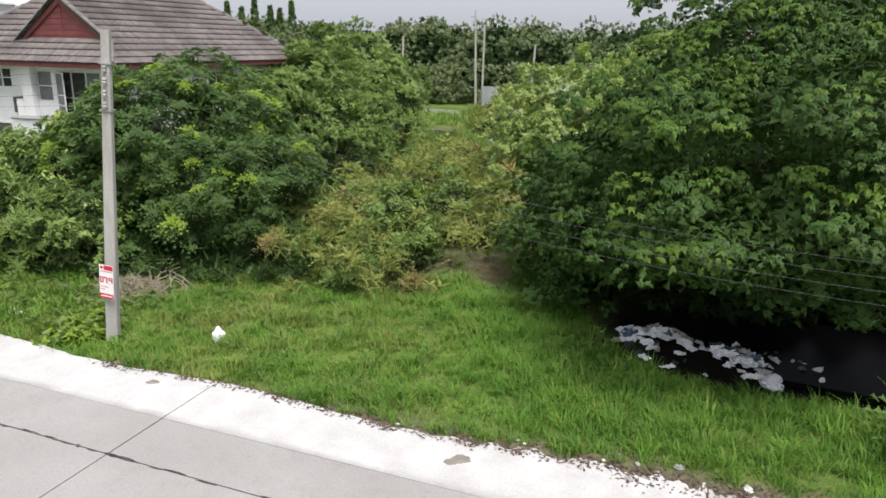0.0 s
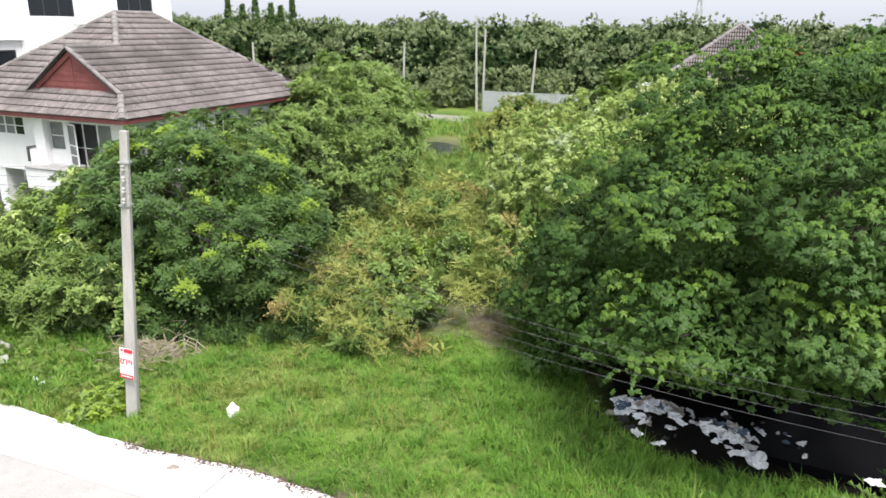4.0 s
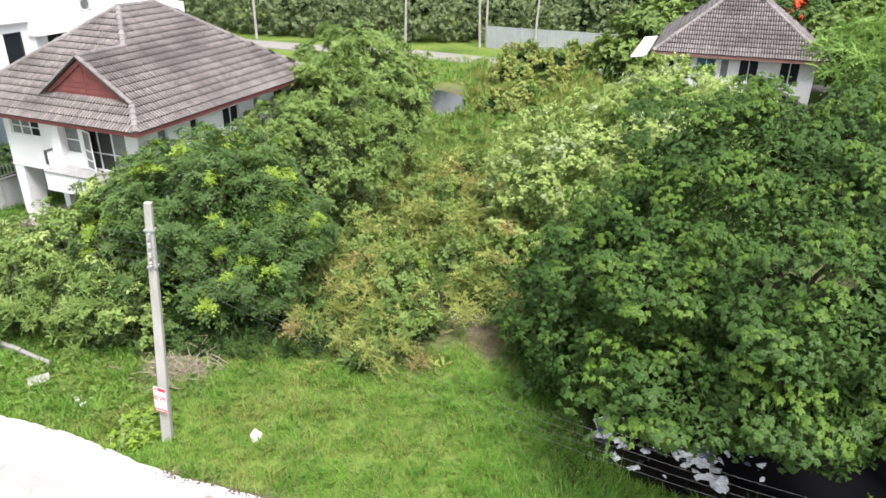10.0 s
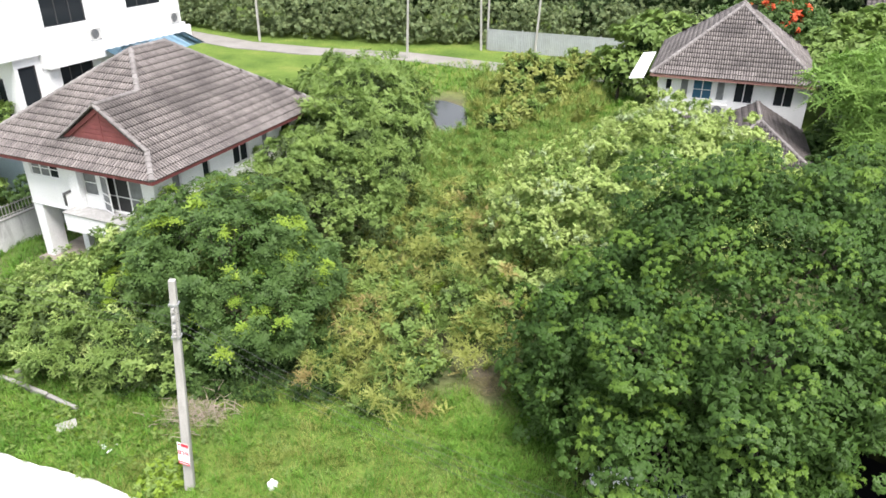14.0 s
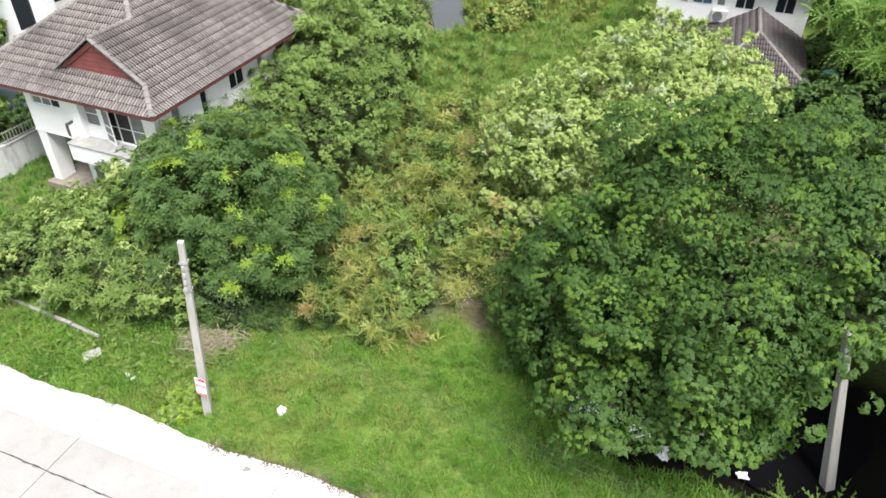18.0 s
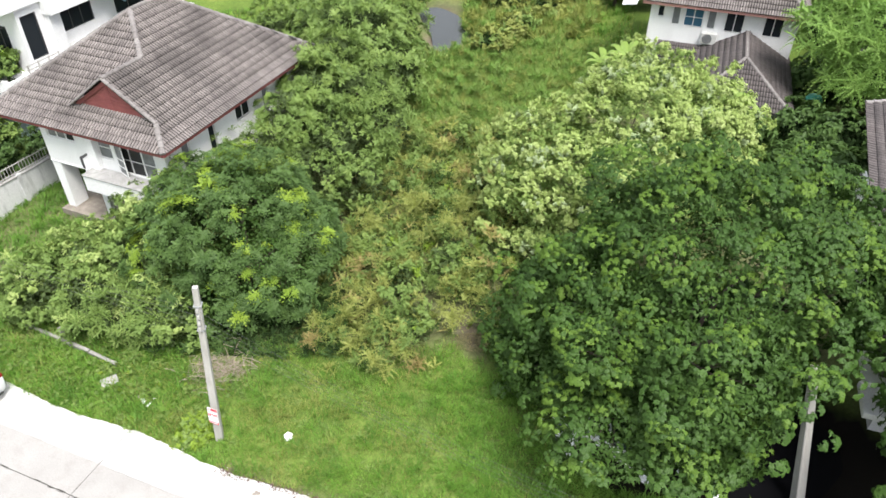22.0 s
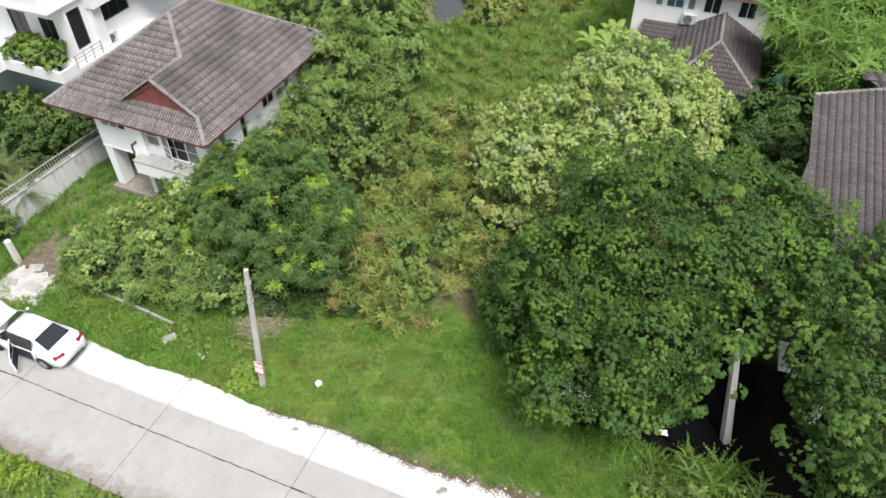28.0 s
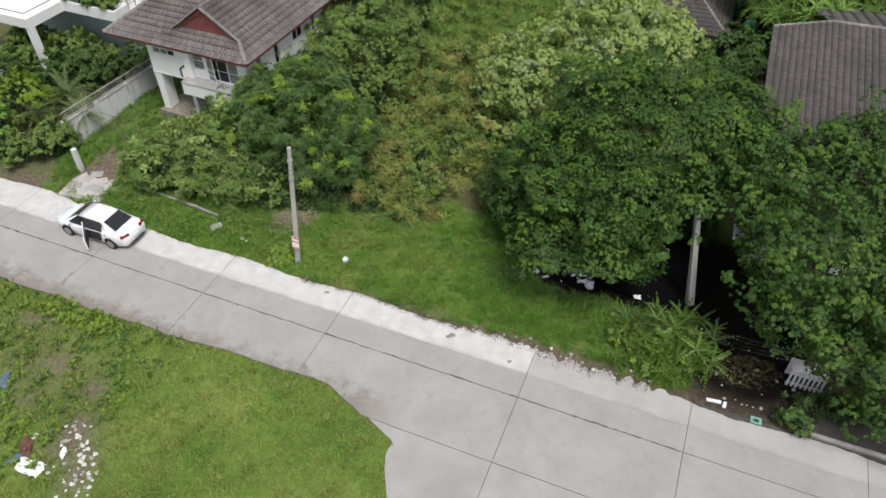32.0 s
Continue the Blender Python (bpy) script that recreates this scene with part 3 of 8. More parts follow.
for a, b in zip(JOINTS, JOINTS[1:]):
    a, b = a + 0.012, b - 0.012
    if b < 12:
        low = edge_run(lambda u: np.maximum(near_edge(u) - 0.04, -3.33) if u < 5.4 else -3.33, a, b, 48)
    else:
        low = [(a, -3.33), (b, -3.33)]
    slab("slab", low + [(b, -0.015), (a, -0.015)], CONCRETE, random.uniform(-0.004, 0.004))
    slab("slab", [(a, 0.015), (b, 0.015), (b, 1.286), (a, 1.286)], CONCRETE, random.uniform(-0.004, 0.004))
    slab("shoulder_slab", [(a, 1.289), (b, 1.289)] + edge_run(far_edge, b, a, 150), SHOULDER, random.uniform(0.0, 0.008), "pale worn concrete shoulder")
# the side street that leaves towards the camera
for c, d in ((-3.36, -9.4), (-9.43, -15.5), (-15.53, -22.0)):
    rim = [(float(side_edge(np.float64(v))) - 0.04 if v < -4 else float(np.interp(-v, [3.36, 4.0], [3.95, 5.36])), v) for v in np.linspace(d, c, 30)]
    slab("slab", [(9.42, c)] + rim[::-1] + [(9.42, d)], STREET_CONCRETE, random.uniform(-0.004, 0.004))
    slab("slab", [(9.44, c), (9.44, d), (16.41, d), (16.41, c)], STREET_CONCRETE, random.uniform(-0.004, 0.004))
seal = bmesh.new()
JOINT_DIRT = plain("dark_joint_dirt", (0.06, 0.056, 0.05), 0.95, 0, 0.4, 4)
for a, b in zip(JOINTS, JOINTS[1:]):
    box(seal, (a, -0.019, -0.05), (b, 0.019, -0.006))
for j in JOINTS:
    box(seal, (j - 0.009, -3.3, -0.05), (j + 0.009, 2.6, -0.008))
# dirt crumbs that have spread out of the joints
for _ in range(150):
    u, l, w = random.uniform(-28, 16), random.uniform(0.08, 0.5), random.uniform(0.006, 0.022)
    o = random.choice((-1, 1)) * random.uniform(0.018, 0.034)
    prism(seal, [(u, o - w * 0.4), (u + l * 0.4, o - w), (u + l, o), (u + l * 0.6, o + w), (u + l * 0.2, o + w * 0.7)], -0.02, 0.007)
part("joint_filler", seal, JOINT_DIRT, road, "dirt packed in the slab joints")

# ---- foliage tools ----
def frond(length, width, pairs, droop, rng, slim=0.62):
    """One feathered leaf along +x: paired leaflets on a drooping stem, as triangles."""
    v, f = [], []
    for i in range(pairs):
        s = (i + 0.6) / pairs
        x, z = length * s, -droop * length * s * s
        w = width * math.sin(math.pi * (0.18 + 0.72 * s)) * rng.uniform(0.85, 1.15)
        step = length / pairs * slim
        for side in (1, -1):
            k = len(v)
            v += [(x - step, 0, z + 0.01), (x + step, 0, z), (x + step * 1.3, side * w, z - 0.22 * w)]
            f.append((k, k + 1, k + 2) if side > 0 else (k + 1, k, k + 2))
    k = len(v)
    v += [(length * 0.93, width * 0.16, -droop * length * 0.86), (length * 0.93, -width * 0.16, -droop * length * 0.86), (length * 1.12, 0, -droop * length * 1.25)]
    f.append((k + 1, k, k + 2))
    # one connected leaf: a narrow spine joins the leaflets
    return v, f


def blade(length, width, droop):
    """One plain leaf along +x, folded along its middle."""
    v = [(0, 0, 0), (length * 0.45, width, 0.3 * width), (length, 0, -droop * length), (length * 0.45, -width, 0.3 * width)]
    f = [(0, 2, 1), (0, 3, 2)]
    return v, f


def dab(length, width):
    """One far-off leaf or leaf spray along +x, a single triangle."""
    return [(0, -width, 0), (0, width, 0), (length, 0, -0.2 * length)], [(0, 1, 2)]


def gather(pieces):
    """Join (verts, faces, matrix) pieces into one template."""
    vs, fs, k = [], [], 0
    for v, f, m in pieces:
        v = np.asarray(v, float)
        m = np.asarray(m)
        vs.append(v @ m[:3, :3].T + m[:3, 3])
        fs.append(np.asarray(f) + k)
        k += len(v)
    return np.concatenate(vs), np.concatenate(fs)


def rosette(count, length, width, pairs, droop, rise, rng, slim=0.62):
    """A spray of feathered leaves round a twig's end."""
    out = []
    for i in range(count):
        v, f = frond(length * rng.uniform(0.75, 1.15), width * rng.uniform(0.85, 1.15), pairs, droop * rng.uniform(0.6, 1.4), rng, slim)
        m = Matrix.Rotation(math.tau * (i + rng.uniform(-0.3, 0.3)) / count, 4, "Z") @ Matrix.Rotation(-radians(rise * rng.uniform(0.3, 1.7)), 4, "Y")
        out.append((v, f, m))
    return gather(out)


def umbrella(count, length, width, rng, rise=30, fall=80):
    """A tuft of narrow leaflets that spring from one point and droop all round, like a small umbrella."""
    v, f = [], []
    for i in range(count):
        a = math.tau * (i * 0.382 + rng.uniform(-0.05, 0.05))
        inner = i / count
        l, w = length * rng.uniform(0.75, 1.2) * (1 - 0.45 * inner), width * rng.uniform(0.75, 1.25)
        up, down = radians(rise * rng.uniform(0.3, 1.3) + 55 * inner), radians(fall * rng.uniform(0.6, 1.2) * (1 - 0.5 * inner))
        ca, sa = math.cos(a), math.sin(a)
        k = len(v)
        r, z = 0.45 * l * math.cos(up), 0.45 * l * math.sin(up)
        tip_r, tip_z = r + 0.6 * l * math.cos(down), z - 0.6 * l * math.sin(down)
        v += [(0, 0, 0), (ca * r - sa * w, sa * r + ca * w, z - 0.3 * w), (ca * r + sa * w, sa * r - ca * w, z - 0.3 * w), (ca * tip_r, sa * tip_r, tip_z)]
        f += [(k, k + 2, k + 1), (k + 1, k + 2, k + 3)]
    return np.array(v), np.array(f)


def sprig(count, length, width, height, droop, rng):
    """Plain leaves set up a short twig."""
    out = []
    for i in range(count):
        v, f = blade(length * rng.uniform(0.7, 1.2), width * rng.uniform(0.8, 1.2), droop * rng.uniform(0.4, 1.5))
        m = (Matrix.Translation((0, 0, height * i / count)) @ Matrix.Rotation(2.4 * i + rng.uniform(-0.4, 0.4), 4, "Z")
             @ Matrix.Rotation(-radians(rng.uniform(-5, 60)), 4, "Y"))
        out.append((v, f, m))
    return gather(out)


def plant_out(templates, places, ways, sizes, rng, lean=0.0, tones=None):
    """Set templates at places, their z along ways, spun at random. Returns vertices, triangles and each vertex's tone."""
    places, ways = np.asarray(places, float), np.asarray(ways, float)
    ways = ways + lean * rng.normal(size=ways.shape)
    ways /= np.linalg.norm(ways, axis=1, keepdims=True) + 1e-9
    helper = np.where(np.abs(ways[:, 2:3]) < 0.9, [[0, 0, 1.0]], [[1.0, 0, 0]])
    ax = np.cross(helper, ways)
    ax /= np.linalg.norm(ax, axis=1, keepdims=True)
    ay = np.cross(ways, ax)
    spin = rng.uniform(0, math.tau, len(places))[:, None]
    bx, by = np.cos(spin) * ax + np.sin(spin) * ay, -np.sin(spin) * ax + np.cos(spin) * ay
    turn = np.stack([bx, by, ways], -1) * np.asarray(sizes)[:, None, None]
    pick = rng.randint(0, len(templates), len(places))
    tones = rng.rand(len(places)) if tones is None else tones
    vs, fs, ts, k = [], [], [], 0
    for n, (v, f) in enumerate(templates):
        who = np.nonzero(pick == n)[0]
        if not len(who):
            continue
        w = np.einsum("nij,vj->nvi", turn[who], v) + places[who][:, None]
        vs.append(w.reshape(-1, 3))
        ts.append(np.repeat(tones[who], len(v)))
        fs.append((f[None] + (np.arange(len(who)) * len(v))[:, None, None]).reshape(-1, 3) + k)
        k += w.shape[0] * w.shape[1]
    return np.concatenate(vs), np.concatenate(fs), np.concatenate(ts)


def trunk_mesh(base, lobes, radius, rng, bends=4):
    """A tapered trunk that forks into a limb for every lobe, with twigs."""
    bm = bmesh.new()
    base = Vector(base)
    top = Vector(np.mean([l[:3] for l in lobes], 0))
    fork = base.lerp(top, 0.45) + Vector((rng.uniform(-0.2, 0.2), rng.uniform(-0.2, 0.2), 0))
    tube(bm, [base - Vector((0, 0, 0.2)), base.lerp(fork, 0.5) + Vector((rng.uniform(-0.15, 0.15), rng.uniform(-0.15, 0.15), 0)), fork],
         [radius * 1.25, radius, radius * 0.8])
    for l in lobes:
        end = Vector(l[:3]) + Vector((0, 0, l[5] * 0.3))
        mid = fork.lerp(end, 0.5) + Vector((rng.uniform(-0.3, 0.3), rng.uniform(-0.3, 0.3), rng.uniform(-0.1, 0.5)))
        tube(bm, [fork, mid, end], [radius * 0.5, radius * 0.28, radius * 0.08], 6)
        for _ in range(4):
            d = Vector(rng.normal(size=3)).normalized()
            d.z = abs(d.z) * 0.6
            tube(bm, [mid.lerp(end, rng.uniform(0.1, 0.9)), end + Vector((d.x * l[3], d.y * l[4], d.z * l[5])) * 0.62], [radius * 0.12, radius * 0.03], 5)
    return bm


def over_lobes(lobes, per_area, rng, scale=1.0, floor=-0.55):
    """Places spread evenly over the outside of a crown of lobes, with the outward ways."""
    ps, ds = [], []
    for n, (x, y, z, rx, ry, rz) in enumerate(lobes):
        area = 4 * math.pi * ((rx * ry) ** 1.6 + (rx * rz) ** 1.6 + (ry * rz) ** 1.6) ** (1 / 1.6) / 3 ** (1 / 1.6)
        k = max(6, int(area * per_area))
        d = rng.normal(size=(k, 3))
        d /= np.linalg.norm(d, axis=1, keepdims=True)
        d = d[d[:, 2] > floor]
        swell = 1 + 0.1 * np.sin(d @ rng.normal(size=(3, 4)) * 3.1 + rng.uniform(0, 6.28, 4)).sum(1) / 2
        p = np.array([x, y, z]) + d * np.array([rx, ry, rz]) * scale * swell[:, None]
        keep = np.ones(len(p), bool)
        for m, (a, b, c, sx, sy, sz) in enumerate(lobes):
            if m != n:
                keep &= (((p - [a, b, c]) / [sx, sy, sz]) ** 2).sum(1) > 0.72 * scale**2
        w = d / np.array([rx, ry, rz])
        w /= np.linalg.norm(w, axis=1, keepdims=True)
        ps.append(p[keep])
        ds.append(w[keep])
    return np.concatenate(ps), np.concatenate(ds)


def crown(name, lobes, templates, mats, parent, rng, density, size, clump=0.45, each=6, up=0.5, lean=0.25, floor=-0.55, shares=None, label="", fill=1.0, flat=0.75, deep=None, shelf=0.0, lump=0.0, span=1.0, inner=0.74, bare=None):
    """A crown of leaf sprays gathered in small clumps, dark gaps between them, over an inner layer of coarser leaves
    whose darker colour paints in shade.
    density: clumps on a square metre; each: sprays in a clump; mats and shares: the leaf materials and how much of
    each; lump: how far boughs swell out of the crown, and span: how wide they are."""
    c, cd = over_lobes(lobes, density, rng, 1.0, floor)
    bough = np.zeros(len(c))
    if lump:
        for _ in range(9):
            k = rng.normal(size=3)
            k /= np.linalg.norm(k)
            bough += np.sin(c @ (k * rng.uniform(0.7, 1.6)) * 3.4 / span + rng.uniform(0, 6.28))
        bough = bough / 2.1
        ok = bough > -0.75 - 0.35 * rng.rand(len(c))
        c, cd, bough = c[ok] + cd[ok] * (lump * np.clip(bough[ok], -1.2, 1.2))[:, None], cd[ok], bough[ok]
    if shelf:
        # boughs in layers: open hollows between them on the sides of the crown
        layer = np.sin(c[:, 2] * 3.6 + 1.3 * np.sin(c[:, 0] * 0.9 + 1) + 1.3 * np.sin(c[:, 1] * 0.8)) + 0.5 * np.sin(c[:, 0] * 2.3 + c[:, 1] * 1.9)
        ok = (cd[:, 2] > 0.55) | (layer > shelf - 1)
        c, cd, bough = c[ok], cd[ok], bough[ok]
    if bare is not None:
        # below this height only hanging sprays are left
        ok = (c[:, 2] > bare + 0.5 * bough) | (bough > 0.25)
        c, cd = c[ok], cd[ok]
    r = clump * rng.uniform(0.6, 1.25, len(c))
    c = c + cd * rng.uniform(-0.7, 0.3, len(c))[:, None] * clump * 1.5
    d = rng.normal(size=(len(c), each, 3))
    d /= np.linalg.norm(d, axis=2, keepdims=True)
    away = (d * cd[:, None]).sum(2, keepdims=True)
    d = np.where(away < -0.1, d - 2 * away * cd[:, None], d)
    d[:, :, 2] = np.where(d[:, :, 2] < -0.3, -d[:, :, 2], d[:, :, 2])
    if each == 1:
        d = cd[:, None] * 0.5 + d * 0.4
    p = (c[:, None] + d * r[:, None, None] * np.array([1, 1, flat])).reshape(-1, 3)
    d = d.reshape(-1, 3) * 0.8 + np.repeat(cd, each, 0) * 0.5 + np.array([0, 0, up])
    p[:, 2] = np.maximum(p[:, 2], 0.08)
    sizes = np.repeat(rng.uniform(0.75, 1.25, len(c)), each) * rng.uniform(0.8, 1.2, len(p)) * size
    young = np.zeros(len(p), int)
    if shares:
        kind = rng.choice(len(shares), len(c), p=shares)
        # lighter kinds, young tips included, go mostly on top; colour imitates light from above
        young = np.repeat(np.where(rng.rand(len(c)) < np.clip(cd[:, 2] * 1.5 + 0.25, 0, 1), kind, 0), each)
    tones = np.clip(np.repeat(rng.rand(len(c)), each) * 0.75 + 0.25 * rng.rand(len(p)), 0, 1)
    vs, fs, ms, ts, k = [], [], [], [], 0
    for n in range(len(mats)):
        who = young == n
        if who.any():
            v, f, t = plant_out(templates, p[who], d[who], sizes[who], rng, lean, tones[who])
            vs.append(v), fs.append(f + k), ms.append(np.full(len(f), n)), ts.append(t)
            k += len(v)
    # inner leaves toned dark, so the gaps get their shade from colour
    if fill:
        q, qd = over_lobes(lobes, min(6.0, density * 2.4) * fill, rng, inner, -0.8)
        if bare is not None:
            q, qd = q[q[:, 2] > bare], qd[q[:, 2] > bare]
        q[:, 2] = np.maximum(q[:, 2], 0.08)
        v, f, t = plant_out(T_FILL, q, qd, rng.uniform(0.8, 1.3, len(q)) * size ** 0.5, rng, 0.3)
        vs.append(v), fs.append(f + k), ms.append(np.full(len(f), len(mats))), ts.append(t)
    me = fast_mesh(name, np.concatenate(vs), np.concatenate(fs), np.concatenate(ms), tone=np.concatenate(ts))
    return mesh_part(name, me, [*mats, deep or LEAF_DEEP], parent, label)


RNG = np.random.RandomState(7)
T_TUFT = [rosette(7, 0.3, 0.078, 3, 0.8, 25, RNG, 0.52) for _ in range(5)]
T_DOME = [umbrella(14, 0.19, 0.03, RNG) for _ in range(6)]
T_ARCH = [rosette(5, 0.5, 0.085, 5, 0.75, 48, RNG, 0.5) for _ in range(6)]
T_FERNLET = [rosette(4, 0.26, 0.045, 3, 0.5, 35, RNG) for _ in range(5)]
T_SPRAY = [rosette(6, 0.24, 0.08, 3, 0.4, 35, RNG) for _ in range(5)]
T_SPRIG = [sprig(10, 0.14, 0.042, 0.2, 0.35, RNG) for _ in range(5)]
T_BROAD = [sprig(8, 0.2, 0.066, 0.16, 0.4, RNG) for _ in range(5)]
T_WEED = [sprig(12, 0.16, 0.03, 0.42, 0.5, RNG) for _ in range(5)]
T_FERN = [rosette(5, 0.34, 0.065, 4, 0.5, 50, RNG) for _ in range(5)]
T_FAR = [gather([(*dab(0.5, 0.15), Matrix.Translation((0, 0, 0.35 * i / 9)) @ Matrix.Rotation(2.4 * i, 4, "Z") @ Matrix.Rotation(-radians(RNG.uniform(-20, 70)), 4, "Y")) for i in range(10)]) for _ in range(4)]
T_FILL = [rosette(4, 0.32, 0.1, 2, 0.6, 30, RNG, 0.5) for _ in range(3)]
T_FINE = [gather([(*dab(0.42 * RNG.uniform(0.7, 1.2), 0.022), Matrix.Translation((RNG.uniform(-0.05, 0.05), RNG.uniform(-0.05, 0.05), 0)) @ Matrix.Rotation(2.4 * i, 4, "Z") @ Matrix.Rotation(-radians(RNG.uniform(30, 80)), 4, "Y")) for i in range(12)]) for _ in range(5)]
T_PLUME = [rosette(5, 0.85, 0.085, 7, 0.7, 30, RNG) for _ in range(4)]


def tree(name, base, lobes, templates, mats, label, category="tree", radius=0.16, seed=1, group="", **more):
    rng = np.random.RandomState(seed)
    ob = thing(name, Matrix.Translation(base), label, category, group)
    inner = [(l[0] - base[0], l[1] - base[1], l[2] - base[2], *l[3:]) for l in lobes]
    part("trunk", trunk_mesh((0, 0, 0), inner, radius, rng), BARK, ob)
    crown("crown", inner, templates, mats, ob, rng, **more)
    return ob

# ---- trees and shrubs of the plot ----
# the broad dark tree over the ditch
tree("rain_tree", (8.9, 19.4, -0.3),
     [(8.9, 18.7, 5.4, 4.5, 4.6, 3.1), (5.3, 18.6, 3.7, 2.65, 3.0, 2.35), (5.5, 15.8, 2.8, 2.3, 1.9, 1.1), (5.5, 16.2, 4.6, 2.2, 2.1, 1.4), (7.7, 15.3, 2.5, 2.3, 2.0, 1.2), (8.0, 14.5, 5.3, 2.7, 2.5, 1.4),
      (11.2, 20.2, 5.4, 3.4, 3.5, 3.0), (8.2, 21.6, 5.0, 3.6, 3.0, 3.3), (3.7, 20.2, 2.5, 2.0, 2.3, 2.1), (8.6, 14.1, 2.3, 1.5, 1.2, 1.1), (12.4, 18.2, 5.6, 2.3, 2.5, 2.2), (14.0, 20.4, 5.7, 2.4, 2.3, 2.1), (11.7, 16.7, 6.4, 1.3, 1.0, 0.8), (3.8, 17.3, 2.1, 1.6, 1.5, 1.2), (2.6, 19.6, 1.0, 0.9, 0.9, 1.0), (2.75, 18.3, 0.8, 0.6, 0.7, 0.8), (7.2, 13.4, 3.4, 1.9, 1.6, 0.9), (4.9, 14.0, 3.0, 2.0, 1.8, 0.8)],
     T_DOME, [LEAF_BIG, LEAF_BIG_LIGHT], "broad spreading tree with dense dark green feathery leaves over a ditch", radius=0.26, seed=11,
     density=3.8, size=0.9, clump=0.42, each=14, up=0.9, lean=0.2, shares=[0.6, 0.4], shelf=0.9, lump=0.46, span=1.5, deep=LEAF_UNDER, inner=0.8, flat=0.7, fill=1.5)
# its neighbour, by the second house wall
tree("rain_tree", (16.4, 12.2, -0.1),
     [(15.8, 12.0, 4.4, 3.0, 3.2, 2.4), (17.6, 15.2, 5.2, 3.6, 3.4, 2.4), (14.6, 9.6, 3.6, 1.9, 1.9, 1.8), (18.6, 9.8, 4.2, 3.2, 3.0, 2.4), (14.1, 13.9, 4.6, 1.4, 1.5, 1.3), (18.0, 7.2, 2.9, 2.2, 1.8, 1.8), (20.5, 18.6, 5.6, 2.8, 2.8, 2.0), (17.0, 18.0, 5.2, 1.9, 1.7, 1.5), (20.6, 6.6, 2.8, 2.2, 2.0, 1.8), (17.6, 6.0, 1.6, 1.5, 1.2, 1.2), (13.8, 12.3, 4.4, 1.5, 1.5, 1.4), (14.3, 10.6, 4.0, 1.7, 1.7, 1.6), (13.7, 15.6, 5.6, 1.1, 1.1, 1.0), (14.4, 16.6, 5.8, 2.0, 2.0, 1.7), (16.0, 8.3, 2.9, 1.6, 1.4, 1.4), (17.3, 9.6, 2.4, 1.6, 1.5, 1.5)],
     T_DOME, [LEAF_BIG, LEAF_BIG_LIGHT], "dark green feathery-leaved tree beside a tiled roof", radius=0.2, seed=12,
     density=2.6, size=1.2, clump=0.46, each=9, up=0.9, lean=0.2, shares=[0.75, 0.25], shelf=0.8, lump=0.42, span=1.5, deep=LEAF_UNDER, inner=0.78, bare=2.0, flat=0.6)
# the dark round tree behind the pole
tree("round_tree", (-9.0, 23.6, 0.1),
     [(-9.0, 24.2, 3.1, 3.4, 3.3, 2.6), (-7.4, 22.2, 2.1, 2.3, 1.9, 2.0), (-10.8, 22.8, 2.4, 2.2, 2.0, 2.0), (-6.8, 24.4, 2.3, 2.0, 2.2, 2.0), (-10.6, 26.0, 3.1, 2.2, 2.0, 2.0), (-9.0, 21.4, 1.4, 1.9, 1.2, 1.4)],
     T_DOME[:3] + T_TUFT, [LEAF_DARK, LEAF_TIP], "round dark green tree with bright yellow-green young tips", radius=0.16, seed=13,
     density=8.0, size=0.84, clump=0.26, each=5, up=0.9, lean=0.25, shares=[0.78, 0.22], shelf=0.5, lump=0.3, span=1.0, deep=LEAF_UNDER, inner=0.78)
# the pale flowering tree
tree("flowering_tree", (6.8, 29.6, 0.2),
     [(5.0, 29.2, 3.3, 2.9, 3.0, 2.4), (8.6, 31.0, 3.8, 3.2, 3.2, 2.6), (3.1, 27.6, 2.2, 1.8, 2.0, 2.0), (7.4, 27.2, 3.1, 2.6, 2.2, 2.3), (11.4, 31.4, 3.5, 2.4, 2.4, 2.5), (9.6, 34.6, 4.3, 2.8, 2.6, 2.2), (4.6, 25.4, 1.7, 1.6, 1.5, 1.6), (12.2, 29.2, 2.0, 1.8, 1.8, 1.6), (12.6, 33.6, 3.9, 2.2, 2.3, 1.9)],
     T_SPRIG, [LEAF_PALE, LEAF_WHITE, LEAF_SHRUB], "bushy tree with pale whitish-green leaf tips", radius=0.13, seed=14,
     density=5.0, size=0.95, clump=0.28, each=7, up=0.8, flat=0.9, shares=[0.8, 0.1, 0.1], deep=LEAF_MID, lump=0.5, span=1.0, inner=0.8)

